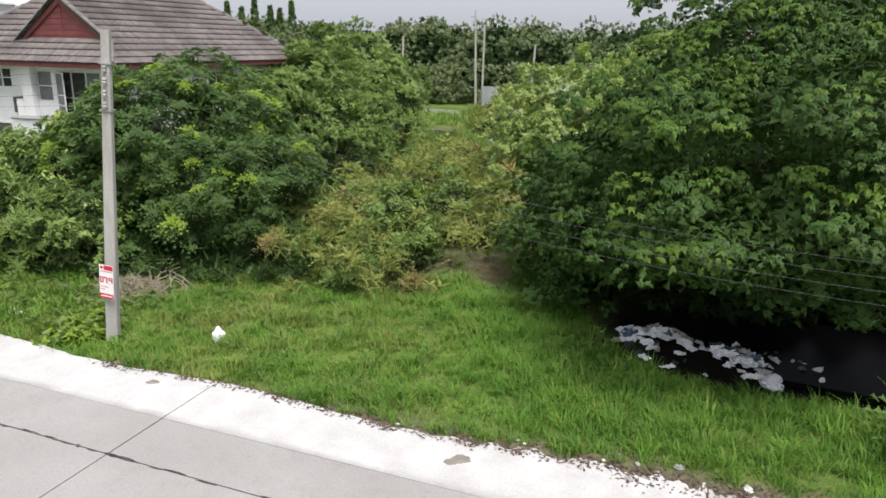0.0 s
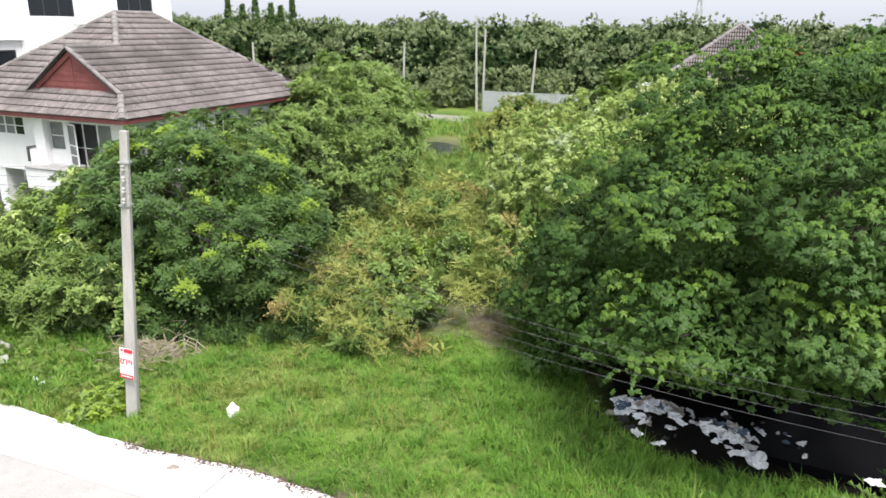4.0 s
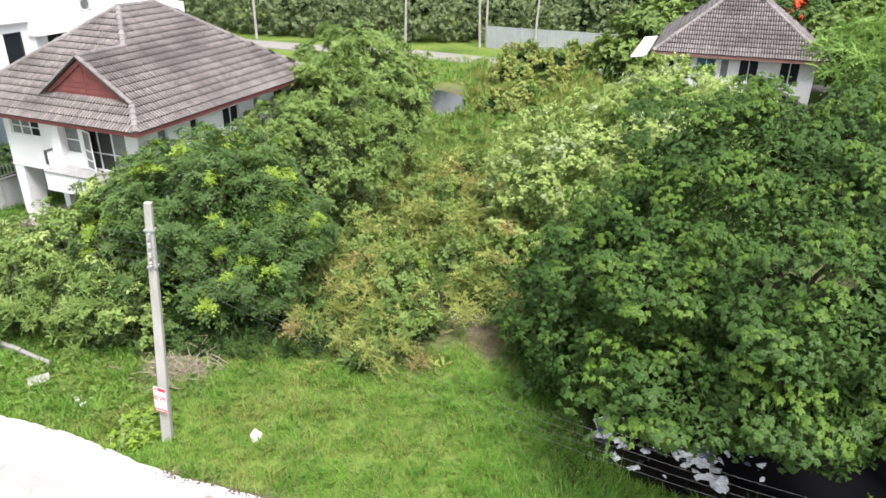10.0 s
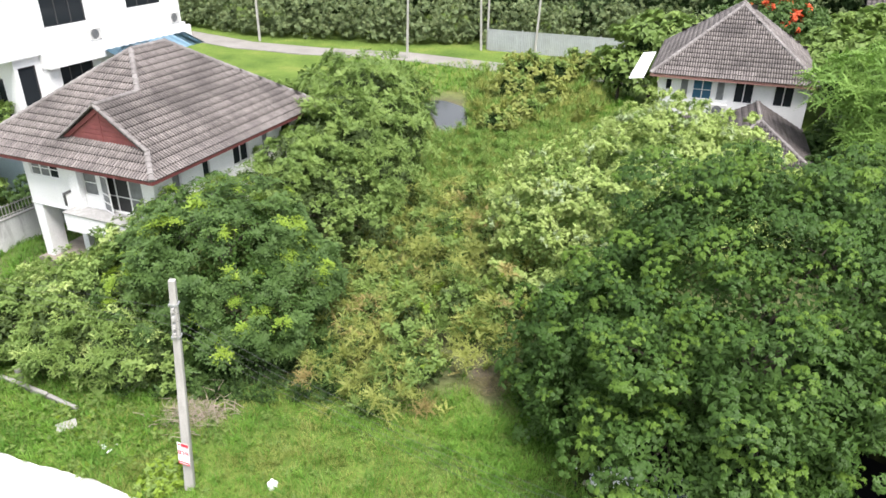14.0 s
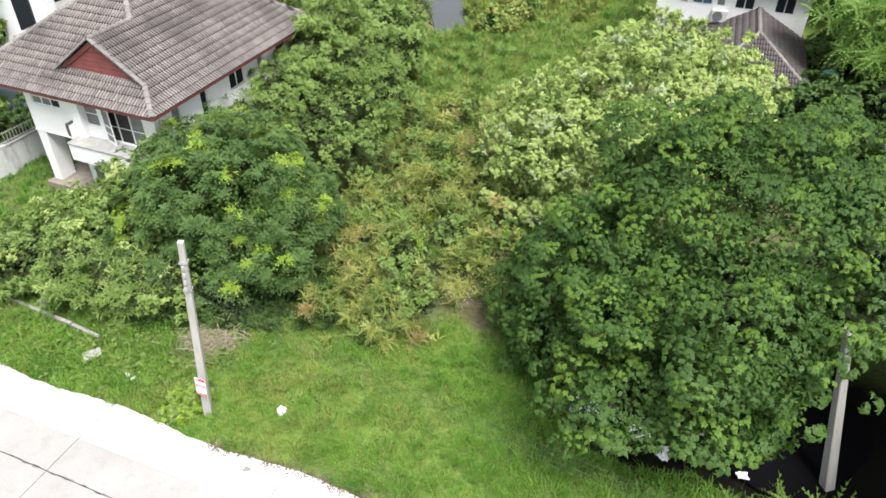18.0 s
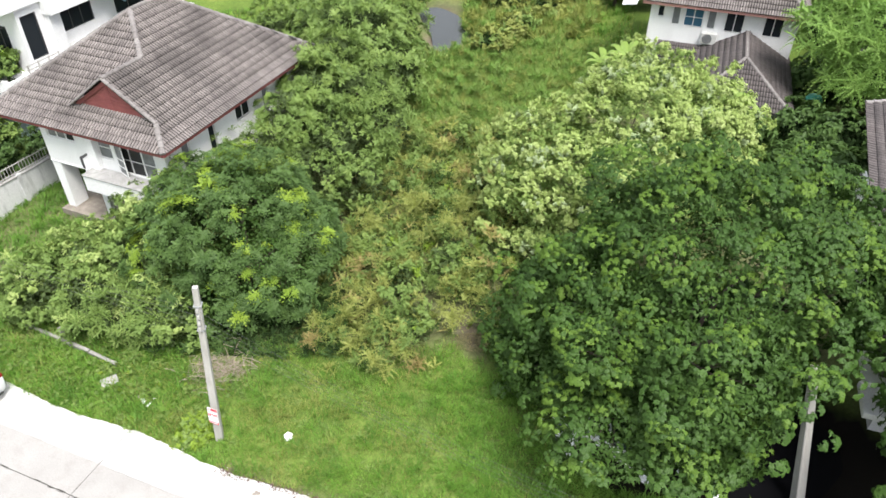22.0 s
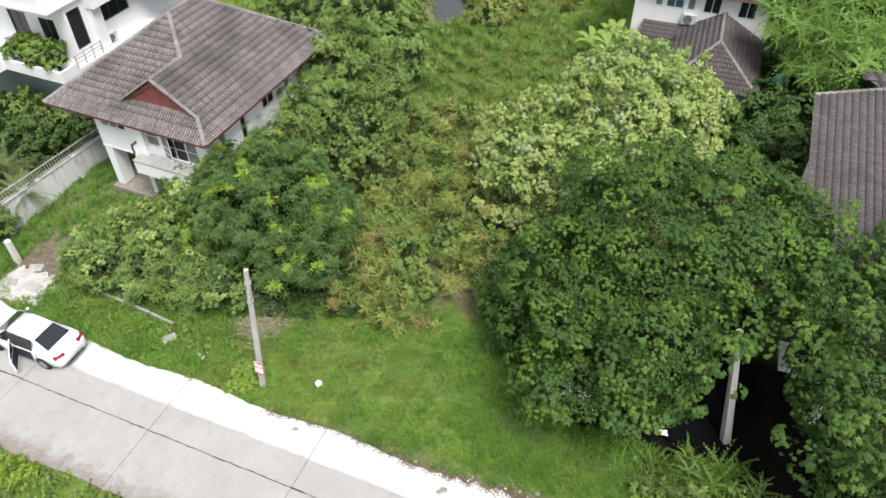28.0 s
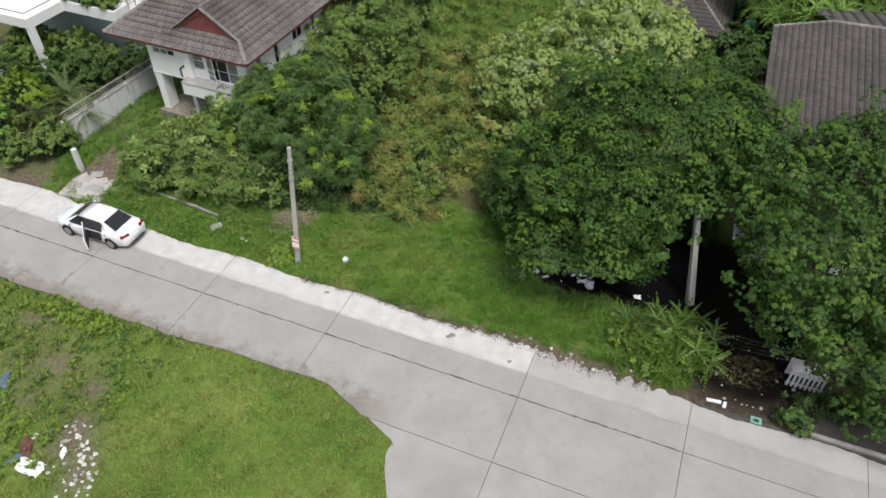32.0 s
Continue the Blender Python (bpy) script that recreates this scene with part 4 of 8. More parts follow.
# rounded thicket trees beside the house
THICKET = [
    (-6.2, 31.4, 0.2, [(-6.2, 31.4, 2.3, 2.2, 2.3, 2.2), (-4.9, 29.6, 1.6, 1.6, 1.7, 1.6), (-7.2, 29.4, 2.1, 1.8, 1.8, 1.9)]),
    (-5.4, 36.0, 0.2, [(-5.6, 36.0, 3.0, 2.3, 2.5, 2.5), (-3.9, 34.2, 2.0, 1.6, 1.8, 1.9)]),
    (-6.6, 41.6, 0.2, [(-6.6, 41.6, 4.2, 2.7, 2.9, 2.9), (-4.2, 39.8, 3.0, 2.0, 2.2, 2.3), (-8.6, 43.6, 3.4, 2.2, 2.4, 2.3)]),
    (-5.2, 46.2, 0.1, [(-5.0, 46.2, 3.2, 2.4, 2.6, 2.5), (-7.8, 47.4, 2.8, 2.2, 2.2, 2.3)]),
    (-11.0, 46.5, 0.1, [(-11.0, 46.5, 2.4, 2.6, 2.6, 2.1), (-13.4, 49.0, 1.8, 2.0, 2.2, 1.6)]),
    (-9.4, 28.6, 0.3, [(-9.5, 28.4, 3.2, 1.5, 1.8, 2.1), (-8.4, 27.4, 2.6, 1.4, 1.5, 1.9)]),
    (-8.2, 32.2, 0.3, [(-8.4, 31.6, 3.5, 1.4, 1.9, 2.2), (-7.6, 34.0, 3.9, 1.4, 1.8, 2.2)]),
    (-7.8, 35.6, 0.3, [(-8.0, 35.4, 4.3, 1.1, 1.9, 1.7), (-7.0, 37.4, 4.4, 1.5, 1.8, 1.9)]),
]
for n, (x, y, z, lobes) in enumerate(THICKET):
    tree("thicket_tree", (x, y, z), lobes, (T_SPRIG, T_FERNLET, T_SPRAY, T_FERN)[n % 4], [LEAF_MID, LEAF_SHRUB], "rounded leafy thicket tree beside the white house",
         radius=0.1, seed=20 + n, group="thicket trees", density=3.4 if n in (0, 1, 5, 6) else 2.6, size=0.95 if n in (0, 1, 5, 6) else 1.3, clump=0.3 if n in (0, 1, 5, 6) else 0.42, each=7 if n in (0, 1, 5, 6) else 4, up=0.7, shares=[0.7, 0.3], deep=LEAF_INNER, lump=0.3, span=0.9)

# the pale green hedge of shrubs in front of the house
HEDGE = [(-17.8, 22.2, 1.05), (-16.5, 21.7, 1.2), (-15.2, 23.0, 1.4), (-14.3, 21.1, 1.2), (-13.0, 22.8, 1.7), (-12.6, 25.0, 1.9), (-12.5, 20.6, 1.2), (-13.8, 24.6, 1.3), (-11.2, 20.3, 0.95), (-16.6, 23.6, 1.1)]
for n, (x, y, r) in enumerate(HEDGE):
    rng = np.random.RandomState(40 + n)
    r = r * 1.15
    lobes = [(x, y, r * 0.95, r * 1.05, r * 1.0, r * 0.95), (x + rng.uniform(-0.7, 0.7), y + rng.uniform(-0.2, 0.6), r * 0.7, r * 0.8, r * 0.8, r * 0.75)]
    tree("shrub", (x, y, 0.1), lobes, T_SPRIG if n % 3 else T_FERNLET, [LEAF_SHRUB, LEAF_PALE], "light green overgrown shrub behind a low wall", "shrub",
         radius=0.05, seed=60 + n, group="overgrown shrubs", density=5.4, size=1.0, clump=0.26, each=6, up=0.8, shares=[0.85, 0.15], deep=LEAF_INNER, lump=0.22, span=0.7)


def weeds(name, count, area, height, size, mats, label, seed, templates=T_WEED, shares=None, keep=None):
    """Tall weeds over a stretch of ground: stems with leaves, uneven in height, as one growth."""
    rng = np.random.RandomState(seed)
    x, y = rng.uniform(area[0], area[1], count), rng.uniform(area[2], area[3], count)
    if keep is not None:
        ok = keep(x, y)
        x, y = x[ok], y[ok]
    h = height * (0.55 + 0.75 * ripple(x, y, seed, 2.3) + 0.55 * ripple(x, y, seed + 1, 1.0)) * rng.uniform(0.75, 1.15, len(x))
    h = np.clip(h, 0.12, None)
    # two or three sprays up each stem
    xs, ys, zs = [], [], []
    g = ground_z(x, y)
    for s in (0.35, 0.68, 1.0):
        xs.append(x + rng.normal(0, 0.12, len(x)))
        ys.append(y + rng.normal(0, 0.12, len(x)))
        zs.append(g + h * s)
    p = np.stack([np.concatenate(xs), np.concatenate(ys), np.concatenate(zs)], -1)
    d = np.tile([[0, 0, 1.0]], (len(p), 1))
    v, f, tn = plant_out(templates, p, d, size * rng.uniform(0.6, 1.35, len(p)), rng, 0.5)
    # the stems themselves
    k = len(v)
    w = 0.008
    st = np.stack([np.stack([x - w, y, g], -1), np.stack([x + w, y, g], -1), np.stack([xs[2], ys[2], zs[2]], -1)], 1).reshape(-1, 3)
    sf = np.arange(len(st)).reshape(-1, 3) + k
    which = None
    if shares:
        run = len(templates[0][1])
        which = np.concatenate([np.repeat(rng.choice(len(shares), len(f) // run + 1, p=shares), run)[: len(f)], np.zeros(len(sf), int)])
    me = fast_mesh(name, np.concatenate([v, st]), np.concatenate([f, sf]), which, tone=np.concatenate([tn, np.full(len(st), 0.3)]))
    return tagged(mesh_part(name, me, mats, None), label, "weeds", kind="stuff")


def in_thicket(x, y):
    left = np.interp(y, [19, 20, 24, 30, 36, 46], [-4.4, -4.8, -5.6, -5.0, -4.0, -3.2])
    right = np.interp(y, [19, 20, 23, 27, 34, 46], [0.2, 0.9, 2.4, 3.0, 5.5, 9.5])
    front = 19.6 + 0.6 * np.sin(x * 1.1) + 0.5 * np.sin(x * 2.7 + 1) + 1.2 * bell(x, y, 1.4, 20, 1.4, 9)
    return (x > left) & (x < right) & (y > front)


def thicket(name, count, mats, shares, label, seed, templates, rise, **more):
    """Rank growth that has closed into uneven mounds with hollows between them."""
    rng = np.random.RandomState(seed)
    x, y = rng.uniform(-6.5, 6.5, count * 5), rng.uniform(19, 37, count * 5)
    ok = in_thicket(x, y - 0.3) & (ripple(x, y, 55, 1.5) > -0.12)
    x, y = x[ok][:count], y[ok][:count]
    r = rng.uniform(0.45, 1.05, len(x))
    h = rise * (0.75 + 0.6 * ripple(x, y, seed, 2.6)) * rng.uniform(0.7, 1.2, len(x)) * np.clip((y - 18.6) / 2.2, 0.35, 1)
    lobes = [(a, b, float(ground_z(a, b)) + max(c - 0.35, 0.12), q, q, max(0.4, q * 0.8)) for a, b, q, c in zip(x, y, r, h)]
    return tagged(crown(name, lobes, templates, mats, None, rng, shares=shares, **more), label, "weeds", kind="stuff")


thicket("tall_weeds", 105, [LEAF_WEED, LEAF_MID, LEAF_SHRUB, RUSSET], [0.55, 0.24, 0.14, 0.07], "dense tall yellow-green weeds filling the vacant plot", 71, T_ARCH, 1.35,
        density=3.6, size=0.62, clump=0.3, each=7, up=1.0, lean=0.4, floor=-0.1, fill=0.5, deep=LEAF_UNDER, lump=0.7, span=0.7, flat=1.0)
thicket("tall_weeds", 22, [LEAF_SHRUB, LEAF_MID, LEAF_TIP], [0.5, 0.42, 0.08], "leafy green shrubs among the weeds of the vacant plot", 74, T_SPRIG, 1.6,
        density=4.6, size=1.15, clump=0.25, each=5, up=0.8, floor=-0.2, fill=0.7, deep=LEAF_INNER)
weeds("tall_weeds", 620, (-6.5, 6, 19, 36), 1.75, 0.95, [LEAF_WEED, RUSSET, LEAF_MID], "arching fern-leaved weeds in the vacant plot", 79, templates=T_FERN, shares=[0.66, 0.12, 0.22], keep=lambda x, y: in_thicket(x, y) & (ripple(x, y, 55, 1.5) > -0.1))
weeds("tall_weeds", 6500, (-4.5, 10, 34, 52), 0.85, 1.1, [LEAF_FEATHER, LEAF_WEED, LEAF_SHRUB], "rank green weeds on the far part of the plot", 72, templates=T_FINE, shares=[0.5, 0.25, 0.25],
      keep=lambda x, y: in_thicket(np.clip(x, -9, 9), np.minimum(y, 45)) & (np.hypot((x + 1.6) / 2.2, (y - 55) / 5.5) > 1))
weeds("tall_weeds", 3600, (0, 12, 44, 66), 1.35, 1.6, [LEAF_WEED, LEAF_FEATHER], "yellow-green scrub beside the pond", 73, templates=T_FINE, shares=[0.6, 0.4],
      keep=lambda x, y: np.hypot((x - 5) / 5, (y - 60) / 7) < 1.2)
weeds("ditch_weeds", 520, (5.4, 13.4, 7.6, 13.8), 0.95, 0.85, [LEAF_MID, LEAF_BIG_LIGHT], "bushy feathery green weeds at the end of the grass verge", 74, templates=T_PLUME, shares=[0.4, 0.6],
      keep=lambda x, y: np.hypot((x - 9.9) / 2.5, (y - 10.9) / 2.2) < 0.75 + 0.7 * ripple(x, y, 12, 1.2))
weeds("ditch_weeds", 900, (6.6, 13.2, 7.6, 13.6), 0.8, 0.9, [LEAF_MID, LEAF_TIP], "leafy weeds at the end of the grass verge", 88, templates=T_BROAD, shares=[0.8, 0.2],
      keep=lambda x, y: np.hypot((x - 9.6) / 2.5, (y - 10.8) / 2.1) < 0.6 + 0.7 * ripple(x, y, 13, 1.0))
weeds("verge_weeds", 700, (-14, -7.8, 15.5, 19.5), 0.2, 0.38, [LEAF_SHRUB, LEAF_TIP], "leafy weeds on the verge by the pole", 75, templates=T_BROAD, shares=[0.85, 0.15],
      keep=lambda x, y: (along(x, y)[1] > far_edge(along(x, y)[0]) + 0.15) & (ripple(x, y, 5, 1.5) > 0.05))
weeds("verge_weeds", 300, (-9.4, -8.0, 15.2, 16.6), 0.34, 0.6, [LEAF_TIP, LEAF_SHRUB], "bright leafy weed clump at the foot of the pole", 80, templates=T_BROAD, shares=[0.6, 0.4],
      keep=lambda x, y: np.hypot((x + 8.8) / 0.7, (y - 15.85) / 0.6) < 1)
weeds("verge_weeds", 900, (-21, -11.5, 15, 22), 0.2, 0.36, [LEAF_SHRUB, LEAF_MID], "leafy weeds along the verge before the low wall", 76, templates=T_BROAD, shares=[0.7, 0.3],
      keep=lambda x, y: (along(x, y)[1] > far_edge(along(x, y)[0]) + 0.2) & (along(x, y)[1] < 6.2) & (np.hypot((x + 21) / 1.6, (y - 22.4) / 2.4) > 1))
weeds("plot_weeds", 3600, (-26, -8, 2, 13.5), 0.14, 0.46, [LEAF_TIP, LEAF_SHRUB, LEAF_DARK], "low leafy weeds on the rubble plot", 77, templates=T_BROAD, shares=[0.3, 0.4, 0.3],
      keep=lambda x, y: (along(x, y)[1] < near_edge(along(x, y)[0]) - 0.05) & (ripple(x, y, 6, 1.6) > 0.0) & (soil(x, y) < 0.7) & (x < -12.5 - 0.5 * (9 - y)))
weeds("verge_weeds", 3600, (-24, -8, 4, 15), 0.3, 0.62, [LEAF_TIP, LEAF_SHRUB], "bright leafy weed bank at the edge of the rubble plot", 87, templates=T_BROAD, shares=[0.75, 0.25],
      keep=lambda x, y: (np.abs(along(x, y)[0] + 11.7) < 2.2 + 0.5 * ripple(x, y, 4, 0.9)) & (np.abs(along(x, y)[1] + 3.6) < 0.62))
weeds("garden_weeds", 800, (-22, -8, 25, 31), 0.45, 1.0, [LEAF_SHRUB, LEAF_MID], "weeds round the foot of the house", 78, templates=T_BROAD, shares=[0.6, 0.4],
      keep=lambda x, y: (along(x, y)[1] < 15.0) & (x > -15.5))
# undergrowth added to close the hollow; its near-black leaves paint in the shade
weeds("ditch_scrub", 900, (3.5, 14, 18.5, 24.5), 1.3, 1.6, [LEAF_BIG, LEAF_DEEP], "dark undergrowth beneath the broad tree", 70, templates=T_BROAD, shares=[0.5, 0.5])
# some blades take the shade-dark leaf tone to darken the hollow
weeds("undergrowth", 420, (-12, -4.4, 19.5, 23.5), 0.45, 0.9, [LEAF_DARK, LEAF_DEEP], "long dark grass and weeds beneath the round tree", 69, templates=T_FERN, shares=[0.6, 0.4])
weeds("lawn_weeds", 700, (-8, -0.5, 13.2, 19.5), 0.14, 0.4, [LEAF_SHRUB, LEAF_MID], "low leafy weeds among the grass of the verge", 68, templates=T_FERNLET, shares=[0.5, 0.5],
      keep=lambda x, y: (along(x, y)[1] > far_edge(along(x, y)[0]) + 0.4) & (ripple(x, y, 14, 1.7) > 0.12))


def grass(name, per, area, length, width, mats, label, seed, keep, shares=None, dryness=None):
    """A sward of tufts of bent blades."""
    rng = np.random.RandomState(seed)
    # the blades spring from tufts and fall outward
    many = int(per / 13 * (area[1] - area[0]) * (area[3] - area[2]))
    cx, cy = rng.uniform(area[0], area[1], many), rng.uniform(area[2], area[3], many)
    spread = np.clip(width * 9, 0.06, 0.2)
    tone_of, tall_of = rng.rand(many), rng.uniform(0.7, 1.3, many)
    ox, oy = rng.normal(0, 1, (many, 13)), rng.normal(0, 1, (many, 13))
    x, y = (cx[:, None] + spread * ox).ravel(), (cy[:, None] + spread * oy).ravel()
    own, tall = np.repeat(tone_of, 13), np.repeat(tall_of, 13)
    ok = keep(x, y)
    x, y, ox, oy, own, tall = x[ok], y[ok], ox.ravel()[ok], oy.ravel()[ok], own[ok], tall[ok]
    n = len(x)
    z = ground_z(x, y)
    l = length * (0.8 + 0.6 * ripple(x, y, seed, 1.7) + 0.5 * ripple(x, y, seed + 1, 0.5)) * rng.uniform(0.65, 1.2, n) * tall
    l = np.clip(l, 0.05, None)
    a = np.arctan2(oy, ox) + rng.normal(0, 0.6, n)
    lean = rng.uniform(0.35, 1.25, n) * l
    ca, sa = np.cos(a) + 0.5 * ripple(x, y, seed + 2, 3.1), np.sin(a) + 0.5 * ripple(x, y, seed + 3, 3.1)
    w = width * rng.uniform(0.7, 1.4, n)
    px, py = -np.sin(a) * w, np.cos(a) * w
    base = np.stack([x, y, z - 0.02], -1)
    side = np.stack([px, py, 0 * px], -1)
    mid = base + np.stack([ca * lean * 0.35, sa * lean * 0.35, l * 0.62], -1)
    tip = base + np.stack([ca * lean, sa * lean, l * 0.88], -1)
    v = np.stack([base - side, base + side, mid + side * 0.75, mid - side * 0.75, tip], 1).reshape(-1, 3)
    f = (np.array([[0, 1, 2], [0, 2, 3], [3, 2, 4]])[None] + (np.arange(n) * 5)[:, None, None]).reshape(-1, 3)
    # the drier growth stands in drifts
    drift = np.clip(0.15 + 2.2 * (ripple(x, y, seed + 5, 4.2) + 0.5 * ripple(x, y, seed + 6, 1.3) + 0.25), 0.1, 3.5)
    if dryness is not None:
        drift = drift * dryness(x, y)
    tuft = np.clip(0.12 + 0.66 * own + 0.4 * ripple(x, y, seed + 7, 0.6) + 0.7 * ripple(x, y, seed + 8, 2.4) + rng.normal(0, 0.12, n), 0, 1)
    which = np.where(rng.rand(n) < (1 - shares[0]) * drift, 1 + rng.randint(0, len(shares) - 1, n), 0)
    me = fast_mesh(name, v, f, np.repeat(which, 3), tone=np.repeat(tuft, 5))
    return tagged(mesh_part(name, me, mats, None), label, "grass", kind="stuff")


def on_lawn(x, y):
    u, v = along(x, y)
    rim = far_edge(u) - 0.01 + 0.16 * ripple(x, y, 31, 0.6) + 0.5 * bell(u, 0, 11, 0, 4, 1) + 0.12 * bell(u, 0, 3, 0, 5, 1)
    out = (x > 3.4 + 0.15 * np.sin(y * 4)) & (y > np.interp(x, [3.2, 3.7, 4.4, 5.8, 7.8, 9.5], [17.8, 16.3, 14.9, 14.2, 14.2, 12.8]))
    back = 21.0 + 0.8 * np.sin(x)
    return (v > rim) & ~out & (y < back) & (x < 10.6 + 0.4 * np.sin(3 * y)) & (np.hypot((x - 0.9) / 0.7, (y - 21) / 1.3) > 1)


grass("lawn_grass", 520, (-12, 11, 8.5, 22), 0.24, 0.0085, [GRASS_BLADE, DRY_BLADE], "lush long green grass on the verge of the vacant plot", 81, on_lawn, [0.75, 0.25], lambda x, y: np.interp(x - 0.3 * (y - 15), [-4, 1], [1.9, 0.12]))
grass("lawn_grass", 260, (-0.6, 9.5, 11, 19), 0.33, 0.0095, [GRASS_BLADE, DRY_BLADE], "taller lush grass beside the ditch", 86, lambda x, y: on_lawn(x, y) & (x > 0.4 - 0.35 * (y - 16) + 0.8 * ripple(x, y, 17, 1.5)), [0.9, 0.1])
grass("verge_grass", 420, (-24, -10, 14.5, 24), 0.3, 0.011, [GRASS_BLADE, DRY_BLADE], "green grass along the roadside", 82,
      lambda x, y: (along(x, y)[1] > far_edge(along(x, y)[0]) - 0.02 + 0.1 * ripple(x, y, 32, 0.6)) & (np.hypot((x + 21) / 1.3, (y - 22.4) / 2.3) > 1), [0.85, 0.15])
grass("plot_grass", 130, (-27, 2, -3.5, 14), 0.2, 0.018, [DRY_BLADE, GRASS_BLADE], "rough yellowish-green grass on the corner plot", 83,
      lambda x, y: (along(x, y)[1] < near_edge(along(x, y)[0]) - 0.02) & ~on_road(x, y) & (soil(x, y) + 0.25 * ripple(x, y, 9, 0.8) < 0.55), [0.72, 0.28])
grass("garden_grass", 300, (-24, -14, 22, 34), 0.34, 0.013, [GRASS_BLADE, LEAF_SHRUB], "bright grass strip beside the boundary wall", 84,
      lambda x, y: (soil(x, y) < 0.8), [0.8, 0.2])
grass("meadow_grass", 34, (-26, 14, 44, 74), 0.55, 0.022, [GRASS_BLADE, DRY_BLADE, LEAF_WEED], "bright green meadow grass behind the plot", 85,
      lambda x, y: (np.hypot((x + 1.7) / 1.9, (y - 57) / 6.0) > 1) & ((y < 58) | (x > -14)), [0.6, 0.2, 0.2])

# feathery tree and dark shrubs between the back houses
tree("feathery_tree", (22.6, 38.4, 0.0),
     [(22.6, 38.4, 6.3, 2.7, 2.6, 2.0), (24.8, 40.0, 7.0, 2.8, 2.8, 2.0), (20.5, 38.8, 6.4, 1.8, 1.8, 1.5), (23.0, 35.6, 4.8, 2.2, 2.0, 1.7), (26.6, 37.5, 6.0, 2.6, 2.6, 2.2), (21.4, 36.2, 4.6, 1.6, 1.5, 1.3)],
     T_PLUME, [LEAF_FEATHER], "bright green tree with fine drooping feathery foliage", radius=0.14, seed=15,
     density=2.0, size=0.95, clump=0.5, each=4, up=0.5, lean=0.4)
for n, (x, y, r) in enumerate([(15.4, 35.0, 1.6), (18.6, 35.6, 1.7), (13.7, 38.4, 1.5), (20.6, 34.6, 1.9), (21.6, 42.0, 1.8), (17.0, 32.4, 1.3), (18.6, 33.4, 1.5), (16.4, 30.6, 1.2), (19.8, 31.6, 1.4)]):
    tree("dark_shrub", (x, y, 0), [(x, y, r * 0.9, r, r, r)], T_BROAD, [LEAF_DARK], "dark leafy shrub between two houses", "shrub", radius=0.05, seed=90 + n,
         group="dark shrubs", density=3.0, size=1.4, clump=0.34, each=5, up=0.6)
for n, (x, y, r) in enumerate([(14.2, 32.6, 1.1), (15.4, 33.6, 0.9), (13.2, 33.8, 1.1)]):
    tree("pale_shrub", (x, y, 0), [(x, y, r * 1.2, r, r, r * 1.2)], T_BROAD, [LEAF_PALE, LEAF_SHRUB], "pale broad-leaved shrub by the tiled annex", "shrub", radius=0.05, seed=96 + n,
         group="pale shrubs", density=4.5, size=1.2, clump=0.3, each=6, up=0.6, shares=[0.7, 0.3])


def banana(base, height, seed):
    """A banana plant: a fleshy stem and long arching split leaves."""
    rng = np.random.RandomState(seed)
    ob = thing("banana_plant", Matrix.Translation(base), "banana plant with long arching light green leaves", "banana plant", "banana plants")
    part("stem", tube(bmesh.new(), [(0, 0, -0.1), (0.05, 0, height * 0.3), (0, 0.05, height * 0.6)], [0.13, 0.11, 0.07]), LEAF_BANANA, ob)
    for i in range(7):
        a, l = i * 2.4 + rng.uniform(-0.3, 0.3), height * rng.uniform(0.55, 0.8)
        bm = bmesh.new()
        rows = []
        for k in range(10):
            s = k / 9
            out, up = l * (0.8 * s - 0.1 * s * s), l * (1.25 * s - 1.05 * s * s)
            w = 0.2 * height / 3 * math.sin(math.pi * min(1, 0.12 + s * 0.9)) * rng.uniform(0.85, 1.1)
            rows.append([bm.verts.new((out, y * w, up - abs(y) * w * 0.35)) for y in (-1, 0, 1)])
        for a_, b_ in zip(rows, rows[1:]):
            for k in (0, 1):
                bm.faces.new((a_[k], a_[k + 1], b_[k + 1], b_[k]))
        part("leaf", bm, LEAF_BANANA, ob, "", Matrix.Translation((0, 0, height * 0.55)) @ Matrix.Rotation(a, 4, "Z"))
    return ob


for n, (x, y, h) in enumerate([(13.3, 35.2, 5.7), (12.3, 36.4, 5.2), (10.3, 42.6, 3.9), (9.2, 43.6, 3.4), (11.0, 40.8, 3.4), (10.6, 44.2, 4.0)]):
    banana((x, y, 0.0), h, 100 + n)

# ---- far woods beyond the back lane ----
FAR = []
rng = np.random.RandomState(5)
for n in range(190):
    x = rng.uniform(-60, 66)
    front = np.interp(x, [-75, -45, -26, -7, 3, 20, 60, 95], [116, 101, 90, 86, 87, 85, 80, 80])
    y = front + rng.choice([1.5, 6, 12, 20, 32, 48]) + rng.uniform(-1.5, 3)
    r = rng.uniform(2.2, 4.2)
    FAR.append((x, y, rng.uniform(2.6, 5.6) + (y - front) * 0.05, r, r, rng.uniform(2.4, 3.9)))
c, cd = over_lobes(FAR, 0.7, np.random.RandomState(6), 1.0, -0.9)
skirt = np.random.RandomState(9)
sx = skirt.uniform(-60, 66, 5000)
sy = np.interp(sx, [-75, -45, -26, -7, 3, 20, 60, 95], [113, 98.5, 87, 83, 84.5, 82, 77, 77]) + skirt.uniform(0, 5, 5000)
c = np.concatenate([c, np.stack([sx, sy, skirt.uniform(0.1, 1.0, 5000) ** 1.5 * 4.0], -1)])
cd = np.concatenate([cd, np.tile([[0, -0.6, 0.8]], (5000, 1))])
d = skirt.normal(size=(len(c), 2, 3))
d[:, :, 2] = np.abs(d[:, :, 2])
